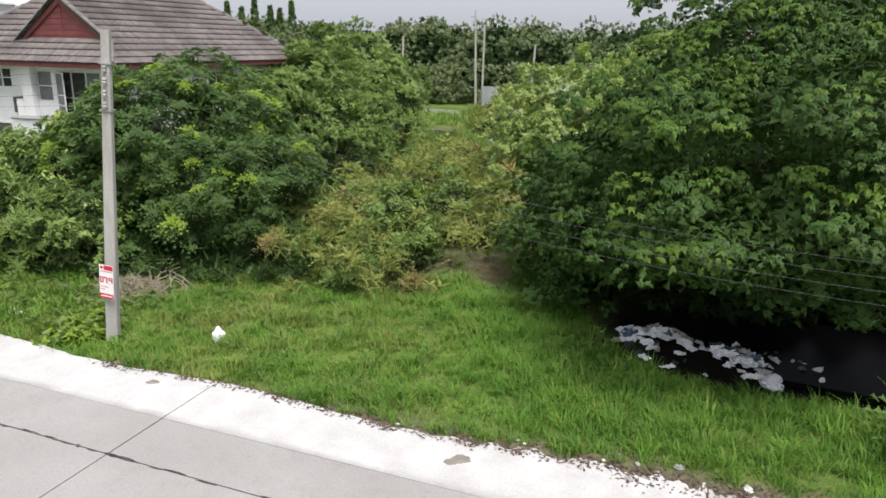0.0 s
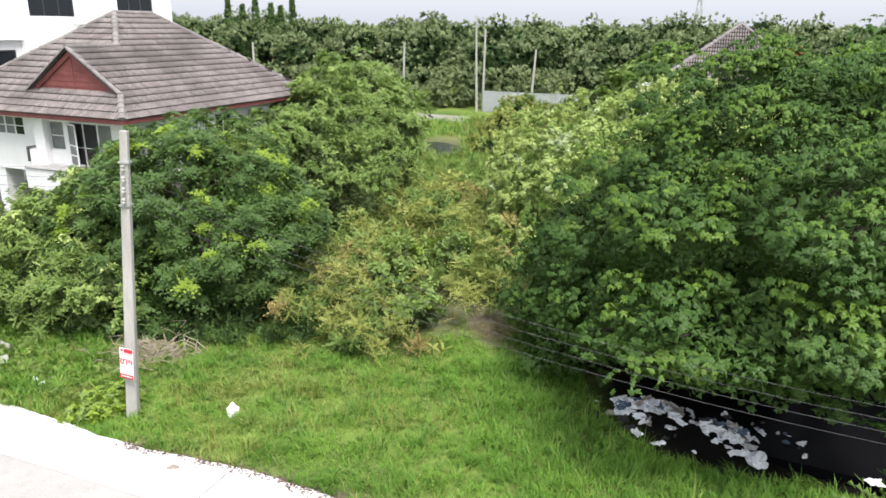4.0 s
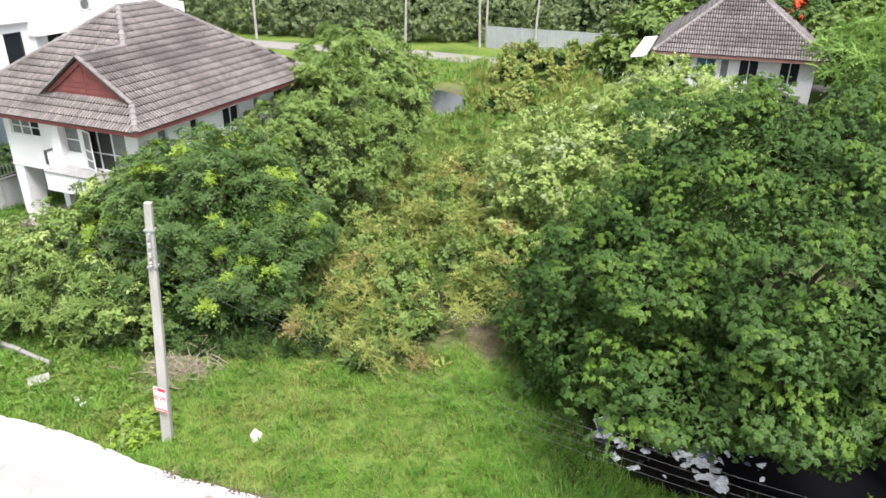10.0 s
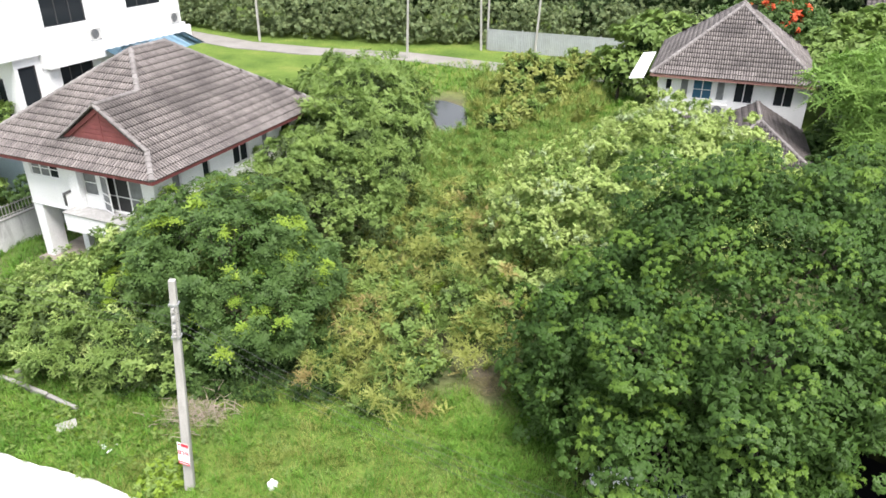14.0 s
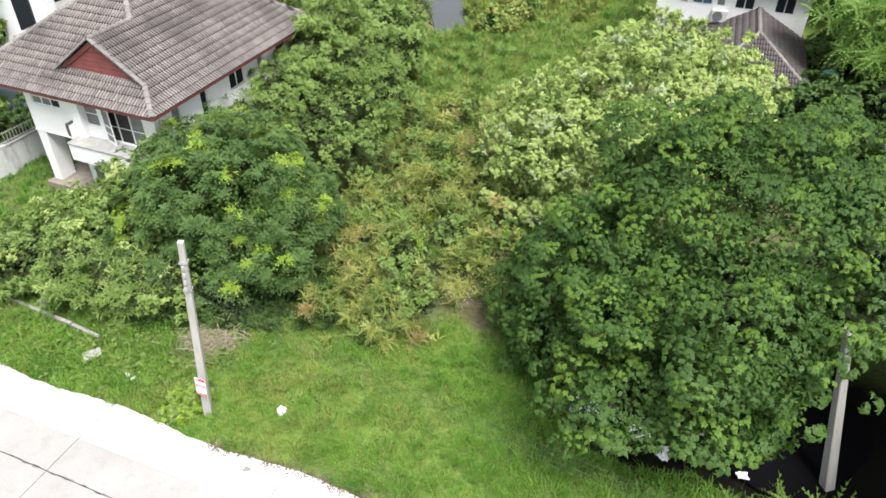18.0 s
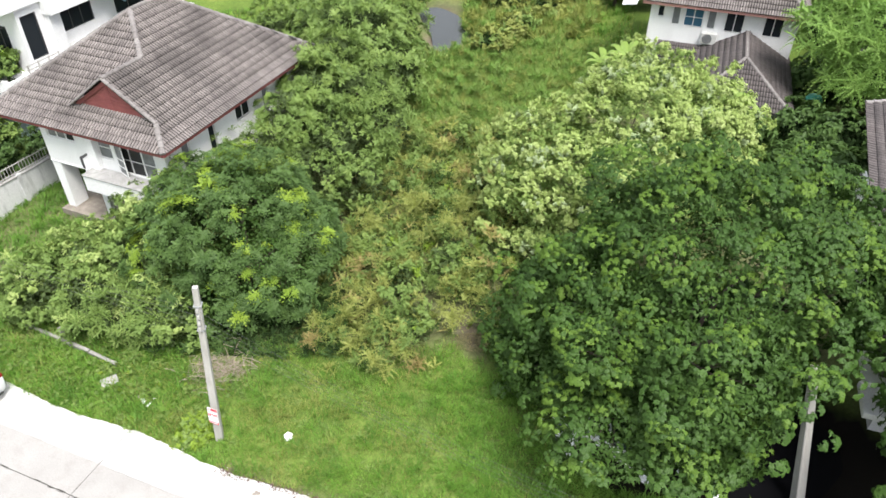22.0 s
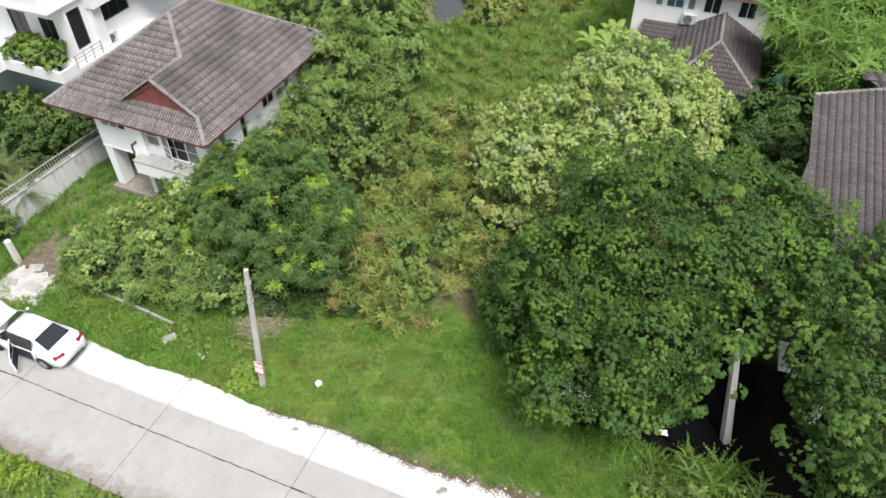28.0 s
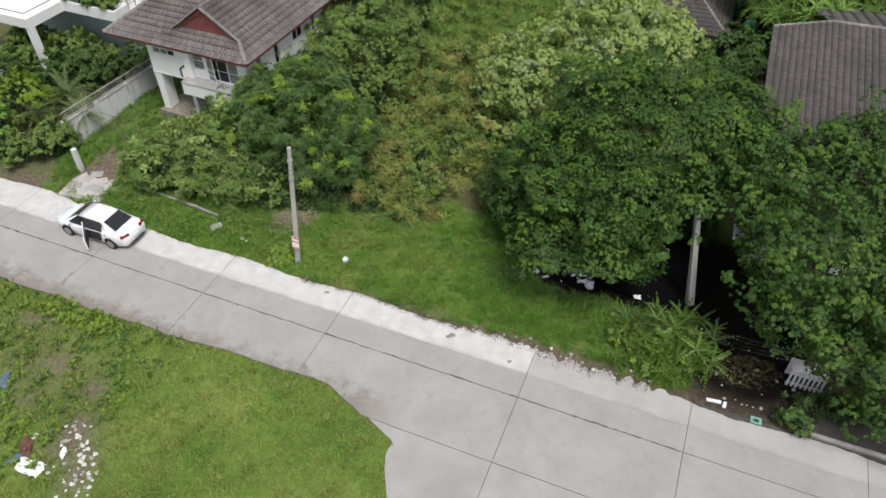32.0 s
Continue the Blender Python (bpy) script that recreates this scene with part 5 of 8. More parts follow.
d /= np.linalg.norm(d, axis=2, keepdims=True)
p = (c[:, None] + d * skirt.uniform(0.2, 0.8, (len(c), 1, 1))).reshape(-1, 3)
p[:, 2] = np.maximum(p[:, 2], 0.2)
v, f, tn = plant_out(T_FAR, p, d.reshape(-1, 3) + np.repeat(cd, 2, 0) * 0.5 + [0, 0, 0.4], skirt.uniform(0.5, 0.95, len(p)), skirt, 0.4)
# hearts of the far crowns, in the shade-dark leaf tone
q, qd = over_lobes(FAR, 0.9, np.random.RandomState(8), 0.6, -0.9)
q[:, 2] = np.maximum(q[:, 2], 0.3)
v2, f2, _t = plant_out(T_FAR, q, qd, skirt.uniform(1.2, 1.7, len(q)), skirt, 0.3)
woods = thing("far_woods", Matrix.Identity(4), "dense green woodland beyond the back lane", "woods", kind="stuff")
mesh_part("crowns", fast_mesh("crowns", v, f), LEAF_FAR, woods)
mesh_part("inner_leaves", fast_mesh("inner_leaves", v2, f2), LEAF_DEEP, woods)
bm = bmesh.new()
for n, (x, y, z, *_r) in enumerate(FAR[:90]):
    tube(bm, [(x, y + 1.2, -0.2), (x + 0.3, y + 1.2, z * 0.4), (x, y + 1.2, z)], [0.16, 0.12, 0.05], 5)
part("trunks", bm, BARK, woods)
# a lighter belt farther off, and hills
rng = np.random.RandomState(15)
BELT = [(rng.uniform(-330, 330), yy, rng.uniform(3.0, 5.5), rng.uniform(5, 9), rng.uniform(5, 8), rng.uniform(3.5, 5.5)) for yy in np.geomspace(150, 520, 330)]
c, cd = over_lobes(BELT, 0.08, rng, 1.0, -0.2)
c[:, 2] = np.maximum(c[:, 2], 0.3)
v, f, tn = plant_out(T_FAR, c, cd + [0, -0.2, 0.6], rng.uniform(1.8, 2.8, len(c)), rng, 0.5)
tagged(mesh_part("distant_woods", fast_mesh("distant_woods", v, f), LEAF_FAR, None), "belt of distant trees on the plain", "woods", kind="stuff")
for x, y, h in [(-38, 118, 12.5), (-36, 119, 11.8), (-33.6, 118, 13.2), (-31.4, 119, 12.0), (-29.6, 118, 11.6), (-28.2, 120, 12.8)]:
    ob = thing("cypress_tree", Matrix.Translation((x, y, 0)), "tall narrow dark conical tree", "tree", "row of conical trees")
    part("trunk", tube(bmesh.new(), [(0, 0, -0.2), (0, 0, h * 0.9)], [0.14, 0.04]), BARK, ob)
    rr = np.random.RandomState(int(h * 10))
    zz = rr.uniform(0.12, 1, 500) ** 0.8 * h
    rad = 0.95 * (1 - zz / h) ** 0.7 + 0.08
    aa = rr.uniform(0, math.tau, 500)
    pp = np.stack([np.cos(aa) * rad, np.sin(aa) * rad, zz], -1)
    v, f, tn = plant_out(T_FAR, pp, np.stack([np.cos(aa), np.sin(aa), 0.8 + 0 * aa], -1), rr.uniform(0.4, 0.7, 500), rr, 0.2)
    mesh_part("crown", fast_mesh("crown", v, f, tone=tn), LEAF_DARK, ob)
tree("flame_tree", (24.0, 62.0, 0), [(24.0, 62.0, 5.6, 3.6, 3.2, 2.2), (27.0, 64.0, 5.4, 3.0, 3.0, 2.0), (21.8, 60.6, 4.8, 2.4, 2.2, 1.8)], T_BROAD, [LEAF_DARK, FLOWER_ORANGE],
     "spreading tree with orange-red blossom behind the far house", radius=0.2, seed=16, density=3.2, size=1.5, clump=0.45, each=6, up=0.6, shares=[0.86, 0.14])
for n, (x, y, h, r) in enumerate([(15.5, 62, 4.2, 2.6), (18.6, 60, 4.6, 2.6), (30.5, 52, 4.4, 3.4), (34, 46, 4.6, 3.6), (12.6, 61, 2.4, 1.8), (28, 40, 4.2, 3.0), (33, 36, 4.0, 3.0), (26.5, 31, 3.6, 2.4), (37, 58, 5.0, 3.8), (44, 50, 5.0, 4.0), (-34, 74, 3.0, 2.6), (-40, 66, 3.4, 3.0), (27.5, 56, 3.6, 3.2), (31.5, 62, 3.8, 3.4), (36, 68, 3.6, 3.4), (29, 48, 3.2, 2.8)]):
    tree("garden_tree", (x, y, 0), [(x, y, h, r, r, r * 0.8), (x + r * 0.5, y - r * 0.4, h * 0.8, r * 0.7, r * 0.7, r * 0.6)], T_BROAD, [LEAF_MID, LEAF_SHRUB], "leafy green tree behind the far houses",
         radius=0.14, seed=120 + n, group="garden trees", density=1.0, size=2.5, clump=0.6, each=4, up=0.6, shares=[0.7, 0.3])
# low scrub before the metal fence
for n, (x, y, r) in enumerate([(2.2, 50.0, 1.0), (4.2, 53.0, 1.1), (-4.6, 60.0, 1.0), (6.4, 56.4, 1.2), (5.0, 62.0, 1.9), (7.6, 63.6, 1.5), (10.4, 66.6, 1.6), (3.4, 58.0, 1.4)]):
    tree("scrub_bush", (x, y, 0), [(x, y, r * 0.8, r, r, r * 0.8)], T_SPRIG, [LEAF_WEED, LEAF_SHRUB], "yellow-green scrub bush in the meadow", "shrub", radius=0.05, seed=140 + n,
         group="scrub bushes", density=2.8, size=1.9, clump=0.4, each=5, up=0.8, shares=[0.6, 0.4])

# ---- roofs: tiles laid in courses over sloping faces ----
def tile_mesh(name, w, l, mat):
    """One wavy cement tile: x across, y up the slope, z out of it."""
    bm = bmesh.new()
    xs = [-0.5, -0.4, -0.2, 0.02, 0.12, 0.5]
    hs = [0.004, 0.032, 0.042, 0.032, 0.0, 0.004]
    low = [bm.verts.new((x * w, -0.5 * l, h + 0.055)) for x, h in zip(xs, hs)]
    high = [bm.verts.new((x * w, 0.5 * l, h + 0.006)) for x, h in zip(xs, hs)]
    lip = [bm.verts.new((x * w, -0.5 * l, h)) for x, h in zip(xs, hs)]
    # channel and lip faces get the darker tone as painted shadow
    for i in range(5):
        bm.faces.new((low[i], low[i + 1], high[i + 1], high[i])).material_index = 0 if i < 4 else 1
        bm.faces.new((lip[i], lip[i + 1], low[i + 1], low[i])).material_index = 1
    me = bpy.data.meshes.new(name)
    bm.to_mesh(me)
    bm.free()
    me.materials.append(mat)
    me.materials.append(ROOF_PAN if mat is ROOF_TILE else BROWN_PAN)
    return me


def face_frame(pts):
    """Frame of a roof face whose first two points are its eave, left to right seen from outside."""
    a, b, c = (Vector(p) for p in pts[:3])
    e = (b - a).normalized()
    n = e.cross(c - a).normalized()
    if n.z < 0:
        n = -n
    s = n.cross(e)
    return a, e, s, n


def inside(poly, x, y):
    hit = False
    for (x0, y0), (x1, y1) in zip(poly, poly[1:] + poly[:1]):
        if (y0 > y) != (y1 > y) and x < (x1 - x0) * (y - y0) / (y1 - y0) + x0:
            hit = not hit
    return hit


def tiled_face(roof, pts, mat, w=0.15, l=0.37, singles=0, cut=None):
    """Cover a face with tiles: the lowest courses as single pieces, the others joined."""
    a, e, s, n = face_frame(pts)
    flat = [((Vector(p) - a).dot(e), (Vector(p) - a).dot(s)) for p in pts]
    me = tile_mesh("tile", w * 1.02, l * 1.1, mat)
    co = np.array([v.co for v in me.vertices])
    fc = np.array([list(p.vertices) for p in me.polygons])
    fm = np.array([p.material_index for p in me.polygons])
    vs, fs, made = [], [], 0
    rot = Matrix((e, s, n)).transposed().to_4x4()
    top, left, right = max(p[1] for p in flat), min(p[0] for p in flat), max(p[0] for p in flat)
    row = 0
    while row * l < top:
        y = (row + 0.5) * l - 0.04
        col = 0
        while left + col * w < right:
            x = left + (col + 0.5) * w
            col += 1
            if not inside(flat, x, max(y, 0.01)) or (cut and cut(a + e * x + s * y)):
                continue
            at = a + e * x + s * y + n * (0.012 + random.uniform(-0.004, 0.004))
            m = Matrix.Translation(at) @ rot @ Matrix.Rotation(random.uniform(-0.012, 0.012), 4, "Z")
            if made < singles:
                ob = new("tile", me)
                ob.parent = roof
                ob.matrix_basis = m
                made += 1
            else:
                mm = np.array(m)
                vs.append(co @ mm[:3, :3].T + mm[:3, 3])
                fs.append(fc + len(co) * len(fs))
        row += 1
    if vs:
        rest = mesh_part("tiling", fast_mesh("tiling", np.concatenate(vs), np.concatenate(fs), np.tile(fm, len(fs))), list(me.materials), roof)
        rest["kind"] = "stuff"
    # the boarding under the tiles
    bm = bmesh.new()
    up = [bm.verts.new(Vector(p) - n * 0.004) for p in pts]
    dn = [bm.verts.new(Vector(p) - n * 0.07) for p in pts]
    bm.faces.new(up)
    bm.faces.new(list(reversed(dn)))
    for i in range(len(pts)):
        bm.faces.new((up[i], dn[i], dn[(i + 1) % len(pts)], up[(i + 1) % len(pts)]))
    bmesh.ops.recalc_face_normals(bm, faces=bm.faces)
    part("roof_boarding", bm, BROWN_TILE, roof)


def ridge_caps(roof, a, b, mat, r=0.115, l=0.36):
    """Half-round caps along a ridge or hip, each lapping the next."""
    a, b = Vector(a), Vector(b)
    count = max(1, round((b - a).length / l))
    bm = bmesh.new()
    rows = []
    for i, (y, rr) in enumerate(((-0.54 * l, r * 1.16), (-0.5 * l, r * 1.16), (0.5 * l, r * 0.92))):
        rows.append([bm.verts.new((math.cos(t) * rr, y, math.sin(t) * rr * 0.8)) for t in np.linspace(-0.25, math.pi + 0.25, 8)])
    for p, q in zip(rows, rows[1:]):
        for k in range(7):
            bm.faces.new((p[k], q[k], q[k + 1], p[k + 1]))
    bm.faces.new(rows[0])
    bmesh.ops.recalc_face_normals(bm, faces=bm.faces)
    me = bpy.data.meshes.new("ridge_tile")
    bm.to_mesh(me)
    bm.free()
    me.materials.append(mat)
    d = (b - a).normalized()
    side = d.cross(Vector((0, 0, 1))).normalized()
    rot = Matrix((side, d, side.cross(d))).transposed().to_4x4()
    for i in range(count):
        ob = new("ridge_tile", me)
        ob.parent = roof
        ob.matrix_basis = Matrix.Translation(a.lerp(b, (i + 0.5) / count) + Vector((0, 0, 0.03))) @ rot @ Matrix.Rotation(random.uniform(-0.02, 0.02), 4, "Z")


def window(parent, name, m, w, h, panes=2, glass=None, frame=0.05, transom=0.0, depth=0.1, frame_mat=None, slide=None):
    """A framed window lying in the x-z plane of m, facing -y: casing, panes and bars."""
    glass, frame_mat = glass or DARK_GLASS, frame_mat or WHITE_FRAME
    bm = boxes(((-w / 2 - frame, -0.03, -frame), (-w / 2, depth, h + frame)), ((w / 2, -0.03, -frame), (w / 2 + frame, depth, h + frame)),
               ((-w / 2, -0.03, h), (w / 2, depth, h + frame)), ((-w / 2, -0.045, -frame), (w / 2, depth, 0.0)))
    ob = part(name, bm, frame_mat, parent, "", m)
    for i in range(panes):
        x0, x1 = -w / 2 + w * i / panes, -w / 2 + w * (i + 1) / panes
        part("pane", boxes(((x0 + 0.03, 0.03, 0.03), (x1 - 0.03, 0.045, h - 0.03))), glass[i] if isinstance(glass, list) else glass, ob)
        bm = boxes(((x0, 0.005, 0), (x0 + 0.03, 0.05, h)), ((x1 - 0.03, 0.005, 0), (x1, 0.05, h)), ((x0 + 0.03, 0.008, 0), (x1 - 0.03, 0.05, 0.035)), ((x0 + 0.03, 0.008, h - 0.035), (x1 - 0.03, 0.05, h)))
        if transom:
            box(bm, (x0 + 0.03, 0.01, h * transom - 0.02), (x1 - 0.03, 0.05, h * transom + 0.02))
        part("sash", bm, frame_mat, ob)
    return ob


def cut_wall(bm, length, z0, z1, thick, holes):
    """A wall along x from 0 to length, its outer face at y = 0, with rectangular holes (x0, x1, z0, z1) through it."""
    xs = sorted({0.0, length, *(h[0] for h in holes), *(h[1] for h in holes)})
    zs = sorted({z0, z1, *(h[2] for h in holes), *(h[3] for h in holes)})
    solid = lambda x, z: not any(h[0] < x < h[1] and h[2] < z < h[3] for h in holes)  # noqa: E731
    nx, nz = len(xs) - 1, len(zs) - 1
    ok = [[solid((xs[i] + xs[i + 1]) / 2, (zs[k] + zs[k + 1]) / 2) for k in range(nz)] for i in range(nx)]
    vert = {}

    def at(x, y, z):
        key = (round(x, 4), round(y, 4), round(z, 4))
        if key not in vert:
            vert[key] = bm.verts.new((x, y, z))
        return vert[key]

    for i in range(nx):
        for k in range(nz):
            if not ok[i][k]:
                continue
            x0, x1, a, b = xs[i], xs[i + 1], zs[k], zs[k + 1]
            bm.faces.new((at(x0, 0, a), at(x1, 0, a), at(x1, 0, b), at(x0, 0, b)))
            bm.faces.new((at(x1, thick, a), at(x0, thick, a), at(x0, thick, b), at(x1, thick, b)))
            for dx, dz, q in ((-1, 0, ((x0, thick, a), (x0, 0, a), (x0, 0, b), (x0, thick, b))), (1, 0, ((x1, 0, a), (x1, thick, a), (x1, thick, b), (x1, 0, b))),
                              (0, -1, ((x0, thick, a), (x1, thick, a), (x1, 0, a), (x0, 0, a))), (0, 1, ((x0, 0, b), (x1, 0, b), (x1, thick, b), (x0, thick, b)))):
                j, l = i + dx, k + dz
                if not (0 <= j < nx and 0 <= l < nz and ok[j][l]):
                    bm.faces.new([at(*p) for p in q])
    return bm


def wall(name, parent, m, length, z0, z1, holes=(), mat=None, thick=0.15):
    return part(name, cut_wall(bmesh.new(), length, z0, z1, thick, list(holes)), mat or WHITE_WALL, parent, "", m)


FACE_RIGHT = Matrix.Rotation(radians(90), 4, "Z")
FACE_LEFT = Matrix.Rotation(radians(-90), 4, "Z")

# ---- the white two-storey house with the red gable ----
W, D, E, SL = 10.2, 12.3, 5.86, 0.71
G0 = 0.62
house = thing("house", pose(-11.955, 25.127, 0, 0, 0, -20.5), "white two-storey house with grey-brown tiled hip roof and a red gable", "house")
roof = part("roof", boxes(((-W + 0.5, 0.5, E - 0.16), (-0.5, D - 0.5, E - 0.1))), WHITE_WALL, house, "grey-brown cement-tiled hip roof")
P1, P2 = (-W / 2, W / 2, E + SL * W / 2), (-W / 2, D - W / 2, E + SL * W / 2)
FL, FR, BR, BL = (-W, 0, E), (0, 0, E), (0, D, E), (-W, D, E)
GX, GY = 3.3, 1.06
GA, GB = (-GX, GY - 0.12, E + SL * GX), (-GX, GX, E + SL * GX)
# the gable grows out of the front slope; its right slope runs on from the main right slope
tiled_face(roof, [FL, FR, P1], ROOF_TILE, singles=150, cut=lambda p: p.y > GY and p.x > -2 * GX + p.y - 0.05)
tiled_face(roof, [FR, BR, P2, P1, GB, (-GX, GY - 0.15, E + SL * GX), (-GY + 0.15, GY - 0.15, E + SL * (GY - 0.15))], ROOF_TILE, singles=150)
tiled_face(roof, [BR, BL, P2], ROOF_TILE, 0.66, 0.72)
tiled_face(roof, [BL, FL, P1, P2], ROOF_TILE)
left_foot = (-2 * GX + GY - 0.15, GY - 0.15, E + SL * (GY - 0.15))
bm = bmesh.new()
q = [bm.verts.new(Vector(p) + Vector((0, 0, 0.05))) for p in (GA, GB, left_foot)]
bm.faces.new(q)
part("gable_slope", bm, ROOF_TILE, roof)
for a, b in ((FR, P1), (FL, P1), (P1, P2), (P2, BR), (P2, BL), (GA, GB)):
    if a is FR:
        ridge_caps(roof, a, (-GY, GY, E + SL * GY), RIDGE_TILE)
        ridge_caps(roof, GB, b, RIDGE_TILE)
    else:
        ridge_caps(roof, a, b, RIDGE_TILE)
ridge_caps(roof, (-GY + 0.1, GY - 0.1, E + SL * GY), GA, RIDGE_TILE, 0.09)
ridge_caps(roof, left_foot, GA, RIDGE_TILE, 0.09)
bm = bmesh.new()
zb = E + SL * (GY + 0.08)
tri = [(-GY - 0.2, GY + 0.02, zb), (-2 * GX + GY + 0.2, GY + 0.02, zb), (-GX, GY + 0.02, E + SL * GX - 0.2)]
fr = [bm.verts.new(p) for p in tri]
bk = [bm.verts.new((p[0], p[1] + 0.1, p[2])) for p in tri]
bm.faces.new(fr), bm.faces.new(bk[::-1])
for i in range(3):
    bm.faces.new((fr[i], bk[i], bk[(i + 1) % 3], fr[(i + 1) % 3]))
bmesh.ops.recalc_face_normals(bm, faces=bm.faces)
gable = part("gable", bm, RED_TRIM, house, "red-painted boarded gable")
for side in (1, -1):
    bm = bmesh.new()
    foot = Vector((-GX + side * (GX - GY - 0.1), GY - 0.06, zb - 0.02))
    head = Vector((-GX, GY - 0.06, E + SL * GX - 0.1))
    vs = [bm.verts.new(p + Vector((0, y, 0))) for y in (0.0, 0.07) for p in (foot, head, head - Vector((0, 0, 0.2)), foot + Vector((-side * 0.28, 0, 0)))]
    bm.faces.new(vs[:4]), bm.faces.new(vs[7:3:-1])
    for i in range(4):
        bm.faces.new((vs[i], vs[4 + i], vs[4 + (i + 1) % 4], vs[(i + 1) % 4]))
    bmesh.ops.recalc_face_normals(bm, faces=bm.faces)
    part("bargeboard", bm, RED_TRIM, gable)
part("batten", boxes(((-GX - 0.025, GY - 0.01, zb), (-GX + 0.025, GY + 0.02, E + SL * GX - 0.25))), RED_TRIM, gable)
for k in range(1, 6):
    z = zb + 0.2 * k
    half = (E + SL * GX - 0.25 - z) / SL
    part("board", boxes(((-GX - half + 0.05, GY + 0.004, z - 0.085), (-GX - 0.03, GY + 0.018, z + 0.085)), ((-GX + 0.03, GY + 0.004, z - 0.085), (-GX + half - 0.05, GY + 0.018, z + 0.085))), RED_TRIM, gable)
# red fascia under the eaves
for lo, hi in (((-W, -0.02, E - 0.17), (0, 0.03, E + 0.005)), ((-0.03, 0.03, E - 0.17), (0.02, D - 0.03, E + 0.005)), ((-W - 0.02, 0.03, E - 0.17), (-W + 0.03, D - 0.03, E + 0.005)), ((-W, D - 0.03, E - 0.17), (0, D + 0.02, E + 0.005))):
    part("fascia", boxes((lo, hi), bevel=0.006), RED_TRIM, house, "dull red fascia board")
part("soffit", boxes(((-W + 0.03, 0.03, E - 0.1), (-0.03, D - 0.03, E - 0.075))), WHITE_WALL, house)
# walls: upper storey on a slab, open carport below at one corner
FX0, FX1, FY, FZ = -7.7, -0.55, 0.55, 3.85
wall("wall", house, pose(FX0, FY, 0), FX1 - FX0, FZ - 0.34, E - 0.1,
     [(0.35, 2.0, 4.85, 5.6), (3.3, 4.1, 4.42, 5.55), (4.3, 6.5, 3.9, 5.55)])
wall("wall", house, pose(FX1, FY + 0.15, 0) @ FACE_RIGHT, D - 1.2, G0 - 0.6, E - 0.1,
     [(0.9, 1.4, 3.7, 5.45), (2.75, 3.2, 3.6, 5.45), (4.8, 5.9, 4.6, 5.45), (7.0, 7.5, 3.8, 5.45), (8.6, 9.4, 4.4, 5.45)])
wall("wall", house, pose(FX0, D - 0.65, 0) @ FACE_LEFT, D - 1.35, FZ, E - 0.1, [(2.0, 3.4, 4.2, 5.5), (6.0, 7.4, 4.2, 5.5)])
wall("wall", house, pose(FX1, D - 0.5, 0, 0, 0, 180), FX1 - FX0, G0 - 0.6, E - 0.1)
part("upper_floor", boxes(((FX0 - 0.02, FY + 0.15, FZ - 0.28), (FX1, D - 0.66, FZ))), WHITE_WALL, house)
part("lower_beam", boxes(((FX0 - 0.03, FY - 0.03, FZ - 0.35), (FX1 - 0.1, FY - 0.004, FZ - 0.29))), WHITE_WALL, house)
wall("wall", house, pose(-4.9, FY + 1.1, 0), 4.3, G0 - 0.6, FZ - 0.29, [(0.5, 2.3, 2.0, 3.1), (2.9, 3.8, 2.0, 3.1)])
wall("wall", house, pose(-7.0, FY + 3.2, 0), 2.1, G0 - 0.6, FZ - 0.29, [(0.5, 1.5, G0 + 0.35, 3.0)], GREY_WALL)
# the tapered corner pier and posts
bm = bmesh.new()
lowp = [(-7.66, 0.56), (-7.22, 0.56), (-7.22, 1.35), (-7.66, 1.35)]
highp = [(-7.69, 0.555), (-7.16, 0.555), (-7.16, 1.35), (-7.69, 1.35)]
a = [bm.verts.new((x, y, G0 - 0.6)) for x, y in lowp]
b = [bm.verts.new((x, y, FZ - 0.345)) for x, y in highp]
bm.faces.new(a[::-1]), bm.faces.new(b)
for i in range(4):
    bm.faces.new((a[i], a[(i + 1) % 4], b[(i + 1) % 4], b[i]))
part("corner_pier", bm, WHITE_WALL, house)
for x, y in ((-5.2, 0.6), (-7.5, 5.6), (-7.5, 9.6), (-0.95, 0.6)):
    part("post", boxes(((x, y, G0 - 0.6), (x + 0.32, y + 0.32, FZ - 0.345)), bevel=0.01), WHITE_WALL, house)
part("carport_floor", boxes(((-7.8, 0.2, G0 - 0.5), (-0.6, D - 0.6, G0 + 0.33))), MUD, house)
# column between the windows, and the balcony
part("column", boxes(((-4.88, 0.3, FZ - 0.4), (-4.36, FY, E - 0.11)), bevel=0.01), WHITE_WALL, house)
balcony = part("balcony", boxes(((-4.85, -0.3, 3.05), (-0.75, FY - 0.03, FZ - 0.03))), WHITE_WALL, house, "white balcony slab with a stained flat top")
part("slab_top", boxes(((-4.87, -0.34, FZ - 0.026), (-0.72, FY - 0.03, FZ + 0.03)), bevel=0.012), BALCONY_TOP, balcony, "grimy grey concrete top")
part("parapet_side", boxes(((-5.0, 0.06, 3.1), (-4.9, FY - 0.01, 4.52))), WHITE_WALL, balcony)
part("coping", boxes(((-5.03, 0.0, 4.524), (-4.87, FY - 0.01, 4.57)), ((-5.03, 0.0, 4.0), (-4.92, 0.055, 4.52)), bevel=0.008), DARK_METAL, balcony)
# windows
window(house, "window", pose(FX0 + 1.175, FY + 0.05, 4.86), 1.6, 0.72, 3, [SCREEN, SCREEN, DARK_GLASS], 0.05, 0.5)
window(house, "window", pose(FX0 + 3.7, FY + 0.05, 4.43), 0.76, 1.1, 1, SCREEN, 0.05, 0.5)
